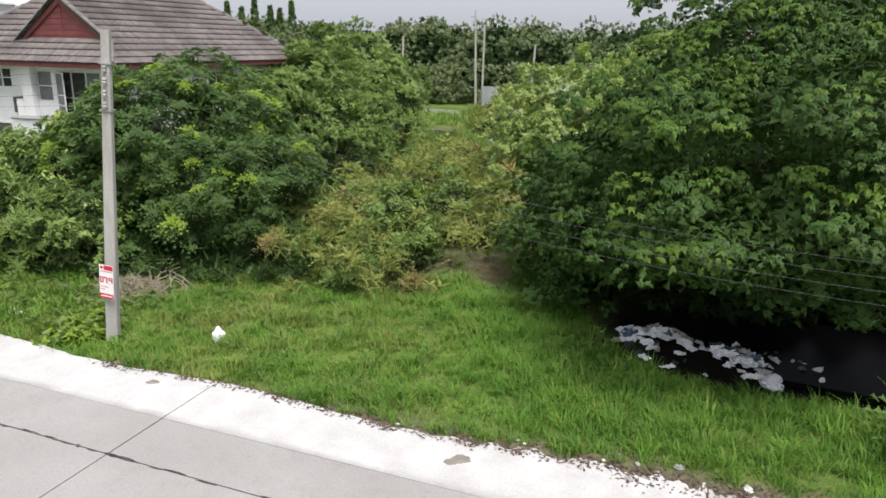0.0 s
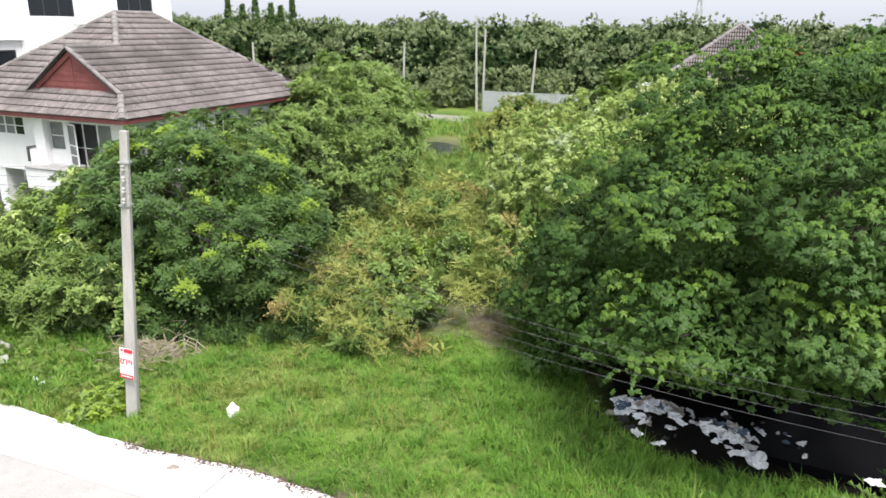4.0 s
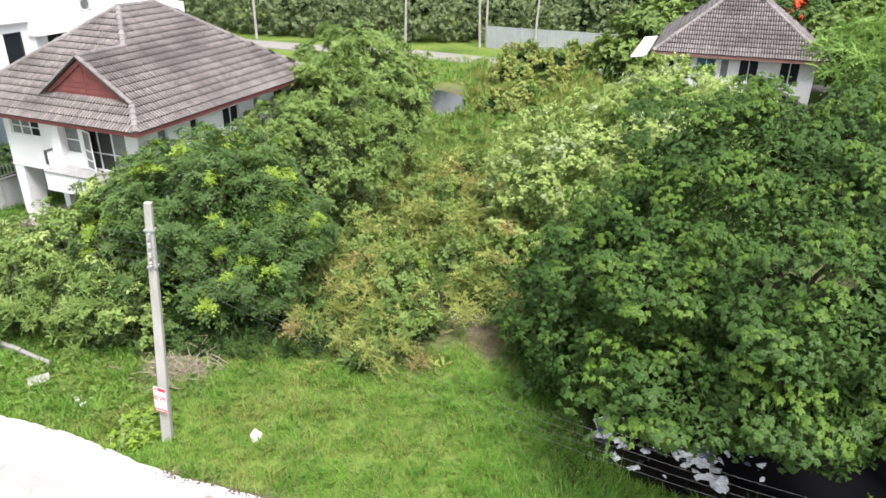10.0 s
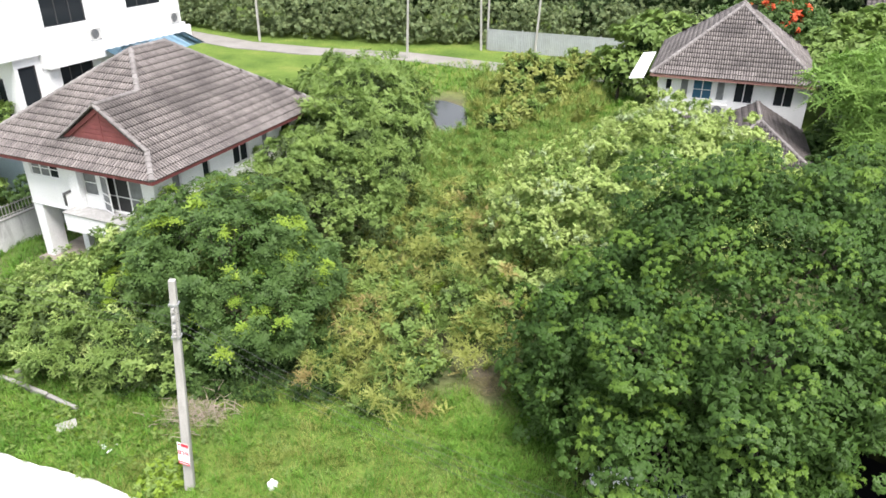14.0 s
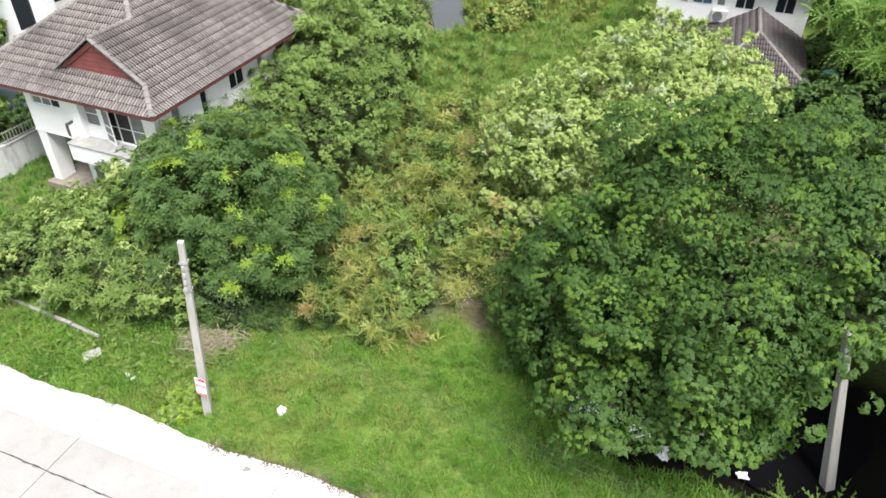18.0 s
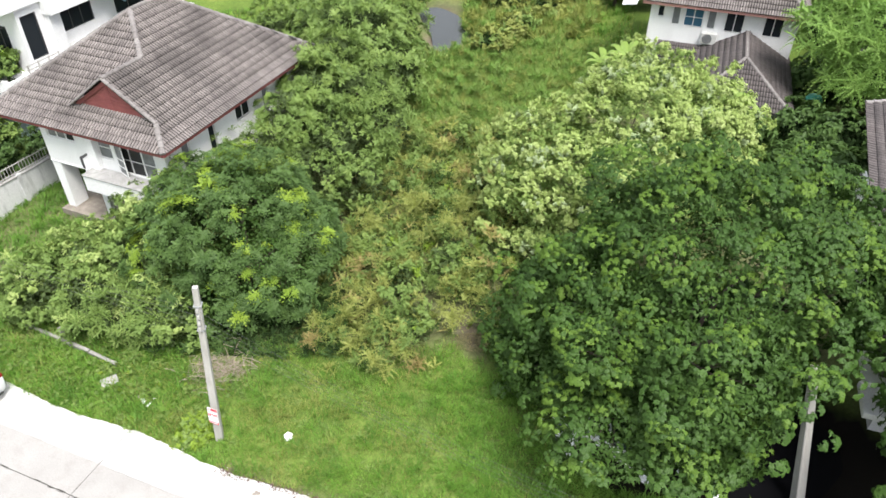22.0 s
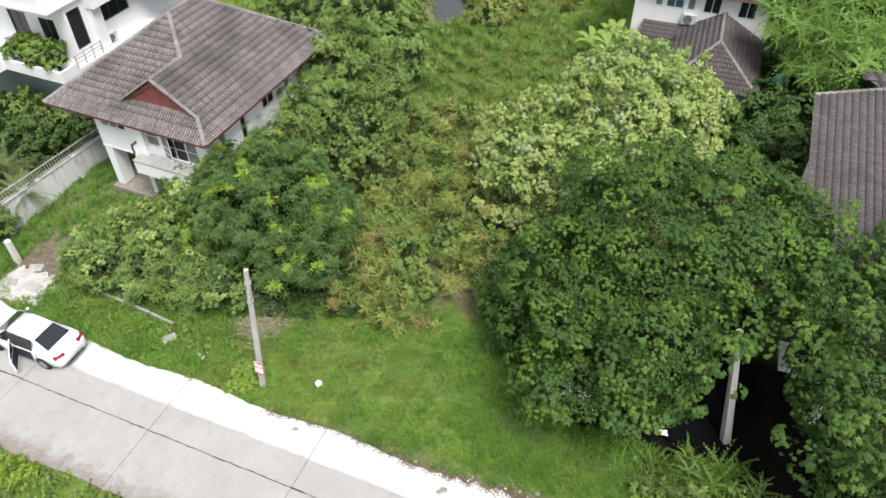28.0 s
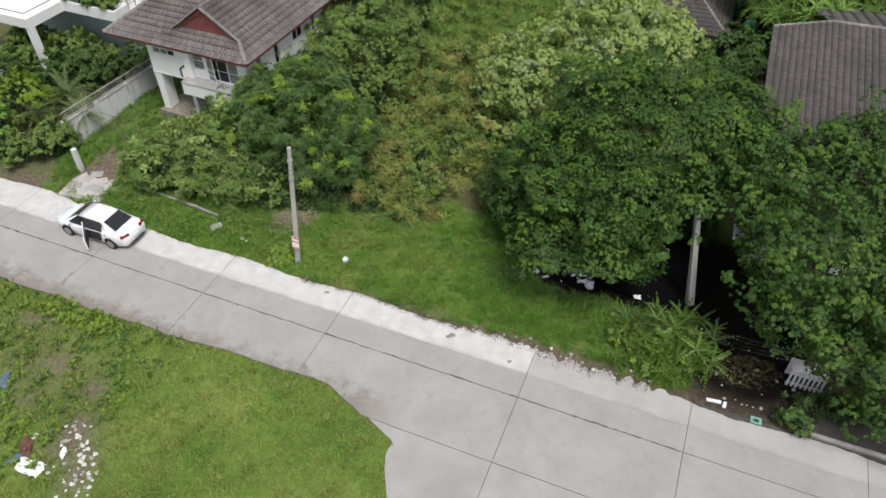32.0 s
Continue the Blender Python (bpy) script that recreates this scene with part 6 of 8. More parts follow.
# two black panes paint the room's shade behind the open doors
window(house, "window", pose(FX0 + 5.4, FY + 0.05, 3.91), 2.16, 1.62, 3, [DARK_VOID, DARK_VOID, SCREEN], 0.05, 0.42)
# one leaf of the balcony doors stands open
bm = boxes(((0, 0, 0), (0.06, 0.04, 2.05)), ((0.66, 0, 0), (0.72, 0.04, 2.05)), ((0.06, 0, 0), (0.66, 0.04, 0.08)), ((0.06, 0, 0.5), (0.66, 0.04, 0.56)), ((0.06, 0, 0.98), (0.66, 0.04, 1.04)), ((0.06, 0, 1.98), (0.66, 0.04, 2.05)))
leaf = part("door_leaf", bm, WHITE_FRAME, house, "open white glazed door leaf", pose(-3.35, FY - 0.05, FZ + 0.05, 0, 0, -20) @ Matrix.Diagonal((1, 1, 0.78, 1)))
for z0, z1 in ((0.09, 0.49), (0.57, 0.97), (1.05, 1.97)):
    part("pane", boxes(((0.07, 0.015, z0), (0.65, 0.025, z1))), SCREEN, leaf)
for y0, w, z, h, g in ((1.15, 0.5, 3.7, 1.75, SCREEN), (2.975, 0.45, 3.6, 1.85, DARK_GLASS), (5.35, 1.1, 4.6, 0.85, DARK_GLASS), (7.25, 0.5, 3.8, 1.65, SCREEN), (9.0, 0.8, 4.4, 1.05, DARK_GLASS)):
    window(house, "window", pose(FX1 - 0.05, FY + 0.15 + y0, z) @ FACE_RIGHT, w - 0.02, h, 1 if w < 1 else 2, g, 0.03)
window(house, "window", pose(-3.5, FY + 1.15, 2.0), 1.75, 1.1, 3, SCREEN, 0.04, 0.5)
window(house, "window", pose(-1.55, FY + 1.15, 2.0), 0.85, 1.1, 2, SCREEN, 0.04, 0.5)
part("inner_wall", boxes(((FX0 + 0.2, FY + 2.4, FZ), (FX1 - 0.2, FY + 2.5, E - 0.12))), GREY_WALL, house)

# ---- the second house, its tiled annex and sheet awning ----
W2, D2, E2, S2 = 9.7, 11.0, 5.8, 0.76
house2 = thing("house", pose(11.3, 45.3, 0, 0, 0, -18.0), "white two-storey house with dark tiled pyramid roof and pink trim", "house")
roof2 = part("roof", boxes(((0.5, 0.5, E2 - 0.14), (W2 - 0.5, D2 - 0.5, E2 - 0.09))), WHITE_WALL, house2, "dark brown tiled hip roof")
p1, p2 = (W2 / 2, W2 / 2, E2 + S2 * W2 / 2), (W2 / 2, D2 - W2 / 2, E2 + S2 * W2 / 2)
fl, fr_, br, bl = (0, 0, E2), (W2, 0, E2), (W2, D2, E2), (0, D2, E2)
tiled_face(roof2, [fl, fr_, p1], ROOF_TILE, singles=100)
tiled_face(roof2, [fr_, br, p2, p1], ROOF_TILE, 0.5, 0.5)
tiled_face(roof2, [br, bl, p2], ROOF_TILE, 0.66, 0.72)
tiled_face(roof2, [bl, fl, p1, p2], ROOF_TILE)
for a, b in ((fl, p1), (fr_, p1), (p1, p2), (br, p2), (bl, p2)):
    ridge_caps(roof2, a, b, RIDGE_TILE, 0.12)
for lo, hi in (((0, -0.02, E2 - 0.2), (W2, 0.03, E2 + 0.004)), ((-0.02, 0.03, E2 - 0.2), (0.03, D2, E2 + 0.004)), ((W2 - 0.03, 0.03, E2 - 0.2), (W2 + 0.02, D2, E2 + 0.004))):
    part("fascia", boxes((lo, hi), bevel=0.006), PINK_TRIM, house2, "faded pink fascia board")
part("soffit", boxes(((0.03, 0.03, E2 - 0.09), (W2 - 0.03, D2 - 0.03, E2 - 0.06))), WHITE_WALL, house2)
wins = [(0.95, 1.35, 4.75, 5.45), (1.85, 2.35, 4.35, 5.5), (2.6, 3.75, 4.35, 5.5), (4.0, 4.5, 4.35, 5.5), (5.05, 6.15, 4.3, 5.55), (7.3, 8.4, 4.3, 5.55)]
wall("wall", house2, pose(0.5, 0.5, 0), W2 - 1.0, -0.3, E2 - 0.08, [(a - 0.5, b - 0.5, c, d) for a, b, c, d in wins])
wall("wall", house2, pose(W2 - 0.5, 0.65, 0) @ FACE_RIGHT, D2 - 1.3, -0.3, E2 - 0.08)
wall("wall", house2, pose(0.5, D2 - 0.65, 0) @ FACE_LEFT, D2 - 1.3, -0.3, E2 - 0.08, [(4, 5.2, 4.2, 5.4)])
wall("wall", house2, pose(W2 - 0.5, D2 - 0.5, 0, 0, 0, 180), W2 - 1.0, -0.3, E2 - 0.08)
for i, (a, b, c, d) in enumerate(wins):
    window(house2, "window", pose((a + b) / 2, 0.55, c), b - a - 0.04, d - c - 0.02, 2 if b - a > 0.8 else 1,
           BLUE_GLASS if i == 2 else (SCREEN if i in (1, 3) else DARK_GLASS), 0.05, 0.5 if i == 2 else 0)


AC_CASE = plain("aged_unit_case", (0.5, 0.5, 0.48), 0.5, 0, 0.1)


def air_conditioner(parent, m):
    """An outdoor unit: case, round grille, feet."""
    ob = part("air_conditioner", boxes(((-0.4, -0.3, 0.06), (0.4, 0.0, 0.66)), bevel=0.02), AC_CASE, parent, "pale grey outdoor air-conditioning unit", m)
    bm = bmesh.new()
    for r in (0.08, 0.14, 0.2, 0.25):
        for k in range(24):
            t0, t1 = k * math.tau / 24, (k + 1) * math.tau / 24
            rod(bm, (-0.08 + math.cos(t0) * r, -0.31, 0.36 + math.sin(t0) * r), (-0.08 + math.cos(t1) * r, -0.31, 0.36 + math.sin(t1) * r), 0.007, n=4)
    part("grille", bm, DARK_METAL, ob)
    part("fan_opening", rod(bmesh.new(), (-0.08, -0.306, 0.36), (-0.08, -0.301, 0.36), 0.25, n=24), SCREEN, ob)
    part("bracket", boxes(((-0.35, -0.32, 0.0), (-0.29, 0.02, 0.055)), ((0.29, -0.32, 0.0), (0.35, 0.02, 0.055))), METAL, ob)
    return ob


# tiled lean-to along the foot of the front wall
lean_to = part("lean_to_roof", boxes(((1.4, -0.85, 2.55), (5.0, 0.48, 2.62))), WHITE_WALL, house2, "low tiled lean-to roof")
tiled_face(lean_to, [(1.3, -0.9, 2.7), (5.1, -0.9, 2.7), (5.1, 0.49, 3.25), (1.3, 0.49, 3.25)], BROWN_TILE)
for x in (1.5, 3.2):
    part("post", boxes(((x, -0.75, -0.2), (x + 0.14, -0.61, 2.55)), bevel=0.008), WHITE_WALL, house2)
air_conditioner(house2, pose(4.3, 0.48, 3.4) @ Matrix.Scale(1.15, 4))
awning = part("awning", boxes(((-0.55, 0.15, 5.36), (0.35, 8.6, 5.43))), PLASTIC_WHITE, house2, "white sheet awning")
awning.matrix_basis = pose(0, 0, 0.05, 0, -8, 0)
annex = thing("annex", pose(17.0, 41.7, 0, 0, 0, -17.0), "single-storey annex with dark brown tiled hip roof", "annex")
aroof = part("roof", boxes(((-2.4, -5.2, 2.86), (2.4, 2.2, 2.9))), BROWN_TILE, annex)
ae, ah = 2.95, 4.45
aFL, aFR, aBR, aBL, aR, aB = (-2.75, -5.6, ae), (2.75, -5.6, ae), (2.75, 2.6, ae), (-2.75, 2.6, ae), (0, -2.0, ah), (0, 2.6, ah)
tiled_face(aroof, [aFL, aFR, aR], BROWN_TILE)
tiled_face(aroof, [aFR, aBR, aB, aR], BROWN_TILE)
tiled_face(aroof, [aBL, aFL, aR, aB], BROWN_TILE)
for a, b in ((aFL, aR), (aFR, aR), (aR, aB)):
    ridge_caps(aroof, a, b, RIDGE_TILE, 0.1)
wall("wall", annex, pose(-2.3, -5.0, 0), 4.6, -0.3, ae - 0.1, [(0.8, 1.9, 1.0, 2.3), (2.6, 4.0, 1.0, 2.3)])
wall("wall", annex, pose(2.3, -4.85, 0) @ FACE_RIGHT, 7.0, -0.3, ae - 0.1)
wall("wall", annex, pose(-2.3, 2.2, 0) @ FACE_LEFT, 7.0, -0.3, ae - 0.1, [(3.0, 4.0, 1.0, 2.3)])
window(annex, "window", pose(-0.95, -4.95, 1.0), 1.06, 1.26, 2, DARK_GLASS)
window(annex, "window", pose(1.0, -4.95, 1.0), 1.36, 1.26, 2, DARK_GLASS)
bin_ = thing("water_tank", pose(20.4, 38.6, 0), "green plastic water tank beside the annex", "water tank")
part("tank", tube(bmesh.new(), [(0, 0, 1.4), (0, 0, 1.6), (0, 0, 2.5), (0, 0, 2.75), (0, 0, 2.85)], [0.45, 0.5, 0.5, 0.35, 0.12], 20), plain("green_plastic", (0.05, 0.3, 0.2), 0.4), bin_)
part("stand", boxes(((-0.4, -0.4, -0.1), (0.4, 0.4, 1.4))), OLD_CONCRETE, bin_)

# ---- the house with the long plain roof on the far side of the ditch ----
house4 = thing("house", pose(14.3, 16.6, 0, 0, 0, -17.0), "house with a long dark brown tiled roof among the trees", "house")
r4 = part("roof", boxes(((0.8, 0.8, 3.0), (12.4, 14, 3.05))), BROWN_TILE, house4)
h4 = [(0, 0, 3.3), (13, 0, 3.3), (13, 15.6, 6.6), (3.2, 15.6, 6.6), (0, 14.4, 6.35)]
# courses start from the left verge, not the eave, to suit the camera's view
tiled_face(r4, h4[-1:] + h4[:-1], BROWN_TILE, 0.16, 0.36, singles=60)
tiled_face(r4, [(13, 30, 3.3), (0, 30, 3.3), (3.2, 15.6, 6.6), (13, 15.6, 6.6)], BROWN_TILE, 0.7, 0.7)
ridge_caps(r4, (3.2, 15.6, 6.6), (13, 15.6, 6.6), RIDGE_TILE, 0.12)
ridge_caps(r4, (0, 14.4, 6.35), (3.2, 15.6, 6.6), RIDGE_TILE, 0.1)
ridge_caps(r4, (8.4, 1.0, 3.55), (8.4, 15.4, 6.55), RIDGE_TILE, 0.1)
wall("wall", house4, pose(0.9, 0.9, 0), 11.6, -0.4, 3.2, [(1.5, 3.0, 1.2, 2.6), (5, 6.5, 1.2, 2.6)])
wall("wall", house4, pose(0.9, 14, 0) @ FACE_LEFT, 13.0, -0.4, 3.2)
part("porch_roof", boxes(((-0.5, -1.5, 2.7), (3.0, -0.05, 2.95)), bevel=0.02), WHITE_WALL, house4, "white porch slab")
for x in (1.6, 2.6):
    part("post", boxes(((x, -1.4, -0.4), (x + 0.25, -1.15, 2.69)), bevel=0.01), WHITE_WALL, house4)

# ---- a farther house beyond the flame tree ----
house5 = thing("house", pose(41.5, 80.0, 0, 0, 0, -20), "distant white house with a dark tiled gable roof", "house")
r5 = part("roof", boxes(((0.3, 0.3, 5.0), (9.7, 8.7, 5.05))), BROWN_TILE, house5)
tiled_face(r5, [(0, 0, 5.0), (10, 0, 5.0), (10, 4.5, 7.6), (0, 4.5, 7.6)], BROWN_TILE, 0.5, 0.5)
tiled_face(r5, [(10, 9, 5.0), (0, 9, 5.0), (0, 4.5, 7.6), (10, 4.5, 7.6)], BROWN_TILE, 0.7, 0.7)
ridge_caps(r5, (0, 4.5, 7.6), (10, 4.5, 7.6), RIDGE_TILE, 0.14, 0.5)
wall("wall", house5, pose(0.5, 0.5, 0), 9.0, -0.3, 5.0, [(1.2, 2.6, 3.2, 4.4), (4.5, 6.0, 3.2, 4.4)])
wall("wall", house5, pose(0.5, 8.5, 0) @ FACE_LEFT, 7.85, -0.3, 5.0)
wall("wall", house5, pose(9.5, 0.65, 0) @ FACE_RIGHT, 7.85, -0.3, 5.0)
window(house5, "window", pose(2.4, 0.55, 3.2), 1.36, 1.16, 2, DARK_GLASS)
window(house5, "window", pose(5.75, 0.55, 3.2), 1.46, 1.16, 2, DARK_GLASS)

# ---- the white modern building behind the house ----
block = thing("apartment_block", Matrix.Translation((-22.5, 35.0, 0)) @ Matrix.Rotation(radians(-20.5), 4, "Z"), "white modern three-storey building with dark windows and a planted balcony", "building")
# local x runs away from its right-hand face, y along it; the face is at x = 0
holes = [(0.15, 1.15, 5.45, 7.75), (2.45, 4.75, 6.15, 7.4), (6.4, 9.6, 5.9, 7.3)]
wall("wall", block, pose(0, -0.15, 0) @ FACE_RIGHT, 12.15, -0.4, 8.196, [(a + 0.05, b + 0.05, c, d) for a, b, c, d in holes])
wall("wall", block, pose(-0.35, -1.2, 0) @ FACE_RIGHT, 13.0, 8.304, 12.2, [(3.6, 6.3, 9.35, 11.2), (9.3, 12.0, 9.6, 11.2)])
wall("wall", block, pose(-12.0, -0.15, 0), 11.85, -0.4, 8.196, [(7.4, 8.8, 4.9, 7.3), (9.8, 11.0, 5.0, 7.2), (2.0, 5.0, 5.2, 7.2)])
wall("wall", block, pose(-12.0, -1.2, 0), 11.5, 8.304, 12.2, [(5.0, 7.5, 9.2, 11.0)])
wall("wall", block, pose(0, 12.0, 0, 0, 0, 180), 12.0, -0.4, 12.2)
part("ledge", boxes(((-12.1, -1.35, 8.2), (0.2, 12.1, 8.3))), WHITE_WALL, block)
part("flat_roof", boxes(((-12.1, -1.4, 12.2), (0.1, 12.2, 12.4))), WHITE_WALL, block)
part("fascia_band", boxes(((0.005, 1.4, 7.5), (0.7, 12.0, 8.19))), WHITE_WALL, block, "deep white band over the windows")
part("pier", boxes(((0.005, 1.5, 4.9), (0.35, 2.2, 7.49))), WHITE_WALL, block)
for a, b, c, d in holes:
    window(block, "window", pose(-0.05, (a + b) / 2 - 0.1, c) @ FACE_RIGHT, b - a - 0.04, d - c - 0.04, 1 if b - a < 1.5 else 3, DARK_GLASS, 0.04, frame_mat=DARK_METAL)
for a, b, c, d in ((2.4, 5.1, 9.35, 11.2), (8.1, 10.8, 9.6, 11.2)):
    window(block, "window", pose(-0.4, (a + b) / 2, c) @ FACE_RIGHT, b - a - 0.04, d - c - 0.04, 3, DARK_GLASS, 0.04, frame_mat=DARK_METAL)
for x0, x1, y, c, d in ((7.4, 8.8, -0.1, 4.9, 7.3), (9.8, 11.0, -0.1, 5.0, 7.2), (2.0, 5.0, -0.1, 5.2, 7.2), (5.0, 7.5, -1.15, 9.2, 11.0)):
    window(block, "window", pose(-12.0 + (x0 + x1) / 2, y, c), x1 - x0 - 0.04, d - c - 0.04, 2, DARK_GLASS, 0.04, frame_mat=DARK_METAL)
for y, z in ((5.0, 8.34), (11.2, 8.34)):
    air_conditioner(block, pose(0.3, y, z, 0, 0, 90) @ Matrix.Translation((0, 0.3, 0)))
air_conditioner(block, pose(0.02, 2.4, 4.85, 0, 0, 90))
part("lower_ledge", boxes(((0.005, 1.3, 4.7), (0.8, 12.0, 4.84))), WHITE_WALL, block)
# planted balcony, and the wing that comes forward beside it
bal = part("balcony", boxes(((-3.9, -2.2, 4.5), (0.6, -0.155, 4.8)), ((0.005, -0.155, 4.5), (0.6, 1.3, 4.8))), WHITE_WALL, block, "white balcony slab with a low parapet and railing")
part("parapet", boxes(((-3.88, -2.2, 4.804), (0.6, -2.06, 5.2)), ((0.46, -2.06, 4.804), (0.6, -0.9, 5.2))), WHITE_WALL, bal)
for k in range(3):
    part("rail", boxes(((0.5, -0.9, 5.1 + 0.22 * k), (0.54, 1.25, 5.14 + 0.22 * k))), RAIL_GREY, bal)
for k in range(4):
    part("baluster", boxes(((0.49, -0.85 + k * 0.68, 4.8), (0.55, -0.79 + k * 0.68, 5.62))), RAIL_GREY, bal)
wing = part("wing_slab", boxes(((-12.0, -5.2, 4.5), (-3.9, -0.155, 4.8))), WHITE_WALL, block, "white slab of the forward wing")
part("parapet", boxes(((-12.0, -5.2, 4.804), (-3.9, -5.06, 5.15)), ((-4.04, -5.06, 4.804), (-3.9, -2.25, 5.15))), WHITE_WALL, wing)
part("rail", boxes(((-12.0, -5.14, 5.5), (-4.0, -5.1, 5.54)), ((-4.0, -5.14, 5.5), (-3.96, -2.25, 5.54))), DARK_METAL, wing)
for x, y in ((-4.3, -5.15), (-9.5, -5.15)):
    part("post", boxes(((x, y, -0.4), (x + 0.4, y + 0.4, 4.496))), WHITE_WALL, block)
part("lower_wall", boxes(((-11.9, -0.4, 0.0), (0.5, -0.26, 4.4))), BLUE_WALL, block, "pale blue lower wall")
# blue sheet awning, ribbed sheet by sheet
awning = part("awning", boxes(((0.72, 4.95, 7.72), (0.78, 11.45, 7.82))), METAL, block, "weathered blue metal sheet awning")
bm = bmesh.new()
top, low = [], []
for k in range(5):
    y, h = k * 0.26, 0.04 * (k % 2)
    top.append(bm.verts.new((0, y, h)))
    low.append(bm.verts.new((1.5, y, h - 0.52)))
for k in range(4):
    bm.faces.new((top[k], low[k], low[k + 1], top[k + 1]))
bmesh.ops.solidify(bm, geom=bm.faces[:], thickness=0.02)
me = bpy.data.meshes.new("sheet")
bm.to_mesh(me)
bm.free()
me.materials.append(BLUE_SHEET)
for k in range(6):
    mesh_part("sheet", me, None, awning, "", pose(0.74, 5.0 + k * 1.06, 7.84))

# ---- the roadside pole with its sale sign ----
POLE_A, POLE_B = Vector((-7.96, 15.63, -0.15)), Vector((-7.46, 15.9, 6.88))
pole = thing("utility_pole", Matrix.Translation(POLE_A), "slightly leaning square grey concrete utility pole with a sale sign", "utility pole")
axis = POLE_B - POLE_A
lean = axis.to_track_quat("Z", "Y").to_matrix().to_4x4()


def square_pole(height, w0, w1):
    bm = bmesh.new()
    rows = []
    for z, w in ((0, w0), (height, w1)):
        rows.append([bm.verts.new((x * w / 2, y * w / 2, z)) for x, y in ((-0.8, -1), (0.8, -1), (1, -0.8), (1, 0.8), (0.8, 1), (-0.8, 1), (-1, 0.8), (-1, -0.8))])
    for k in range(8):
        bm.faces.new((rows[0][k], rows[0][(k + 1) % 8], rows[1][(k + 1) % 8], rows[1][k]))
    bm.faces.new(rows[0][::-1]), bm.faces.new(rows[1])
    return bm


TWIST = lean @ Matrix.Rotation(radians(-20), 4, "Z")
shaft = part("shaft", square_pole(axis.length, 0.27, 0.17), POLE_CONCRETE, pole, "", TWIST)
for k, z in enumerate((5.45, 5.7, 5.95, 6.2)):
    b = part("bracket", boxes(((-0.14, -0.03, z - 0.02), (-0.08, 0.03, z + 0.12))), METAL, shaft)
    bm = bmesh.new()
    tube(bm, [(-0.18, 0, z - 0.02), (-0.18, 0, z + 0.02), (-0.18, 0, z + 0.05), (-0.18, 0, z + 0.08), (-0.18, 0, z + 0.12)], [0.035, 0.045, 0.025, 0.045, 0.035], 10)
    part("insulator", bm, RAIL_GREY, shaft, "grey spool insulator")
for z in (5.36, 6.34):
    part("band", boxes(((-0.125, -0.125, z), (0.125, 0.125, z + 0.04))), METAL, shaft)
# the sign: white sheet with red bands, red Thai lettering for sale
SIGN_RED = plain("sign_red", (0.55, 0.02, 0.045), 0.5, 0, 0.05)
SIGN_WHITE = plain("sign_white", (0.82, 0.81, 0.8), 0.5, 0, 0.03)
SIGN_PINK = plain("sign_faint_print", (0.62, 0.4, 0.42), 0.6, 0, 0.05)
sign = part("sign", boxes(((-0.19, -0.006, 0), (0.19, 0.006, 0.78)), bevel=0.003), SIGN_WHITE, pole, "white and red sale sign", pose(0.085, -0.205, 1.2, -2, 4, -16))
part("band", boxes(((-0.185, -0.011, 0.005), (0.185, -0.007, 0.11))), SIGN_RED, sign)
part("band", boxes(((-0.06, -0.011, 0.67), (0.185, -0.007, 0.775))), SIGN_RED, sign)
for z, x0, x1 in ((0.62, -0.15, 0.16), (0.26, -0.16, 0.05), (0.2, -0.16, -0.04)):
    part("print_bar", boxes(((x0, -0.01, z), (x1, -0.0075, z + 0.028))), SIGN_PINK, sign)
part("print_bar", boxes(((-0.15, -0.015, 0.045), (0.15, -0.012, 0.07))), SIGN_WHITE, sign)
part("emblem", rod(bmesh.new(), (-0.12, -0.012, 0.72), (-0.12, -0.007, 0.72), 0.035, n=16), SIGN_RED, sign)
text = bpy.data.curves.new("lettering", "FONT")
text.body, text.size, text.align_x, text.extrude, text.offset = "ขาย", 0.24, "CENTER", 0.002, 0.006
letters = new("lettering", text)
letters.parent = sign
letters.matrix_basis = pose(0, -0.009, 0.37, 90, 0, 0)
text.materials.append(SIGN_RED)
letters["label"] = "bold red lettering"

# ---- the second pole, half hidden in the trees, and the wires between ----
P2A, P2B = Vector((11.85, 13.9, -0.7)), Vector((11.38, 15.6, 4.75))
pole2 = thing("utility_pole", Matrix.Translation(P2A), "leaning weathered concrete utility pole among the trees", "utility pole")
ax2 = P2B - P2A
part("shaft", square_pole(ax2.length, 0.36, 0.22), POLE_CONCRETE, pole2, "", ax2.to_track_quat("Z", "Y").to_matrix().to_4x4())
WIRE = plain("weathered_wire", (0.08, 0.08, 0.083), 0.7)
for k, z in enumerate((5.5, 5.75, 6.0, 6.25)):
    a = POLE_A + axis.normalized() * z + Vector((-0.17, -0.03, 0))
    b = Vector((20.0, 4.7, z - 0.63))
    c = Vector((-36.0, 26.0, z - 0.2))
    for n, (s, e) in enumerate(((a, b), (a, c))):
        bm = bmesh.new()
        sag = (1.9 if n == 0 else 0.5) + 0.05 * k
        pts = [s.lerp(e, t) - Vector((0, 0, sag * 4 * t * (1 - t))) for t in np.linspace(0, 1, 22)]
        tube(bm, pts, [0.003] * 22, 5)
        tagged(part("overhead_wire", bm, WIRE, None), "thin weathered overhead wire strung from pole to pole", "wire", "overhead wires")

# ---- the white saloon car, one back door open ----
CAR_PAINT, _nt, _b = material("white_car_paint", 0.25)
_b.inputs["Base Color"].default_value = (0.8, 0.81, 0.82, 1)
_b.inputs["Coat Weight"].default_value = 0.6
RUBBER = plain("tyre_rubber", (0.02, 0.02, 0.02), 0.85)
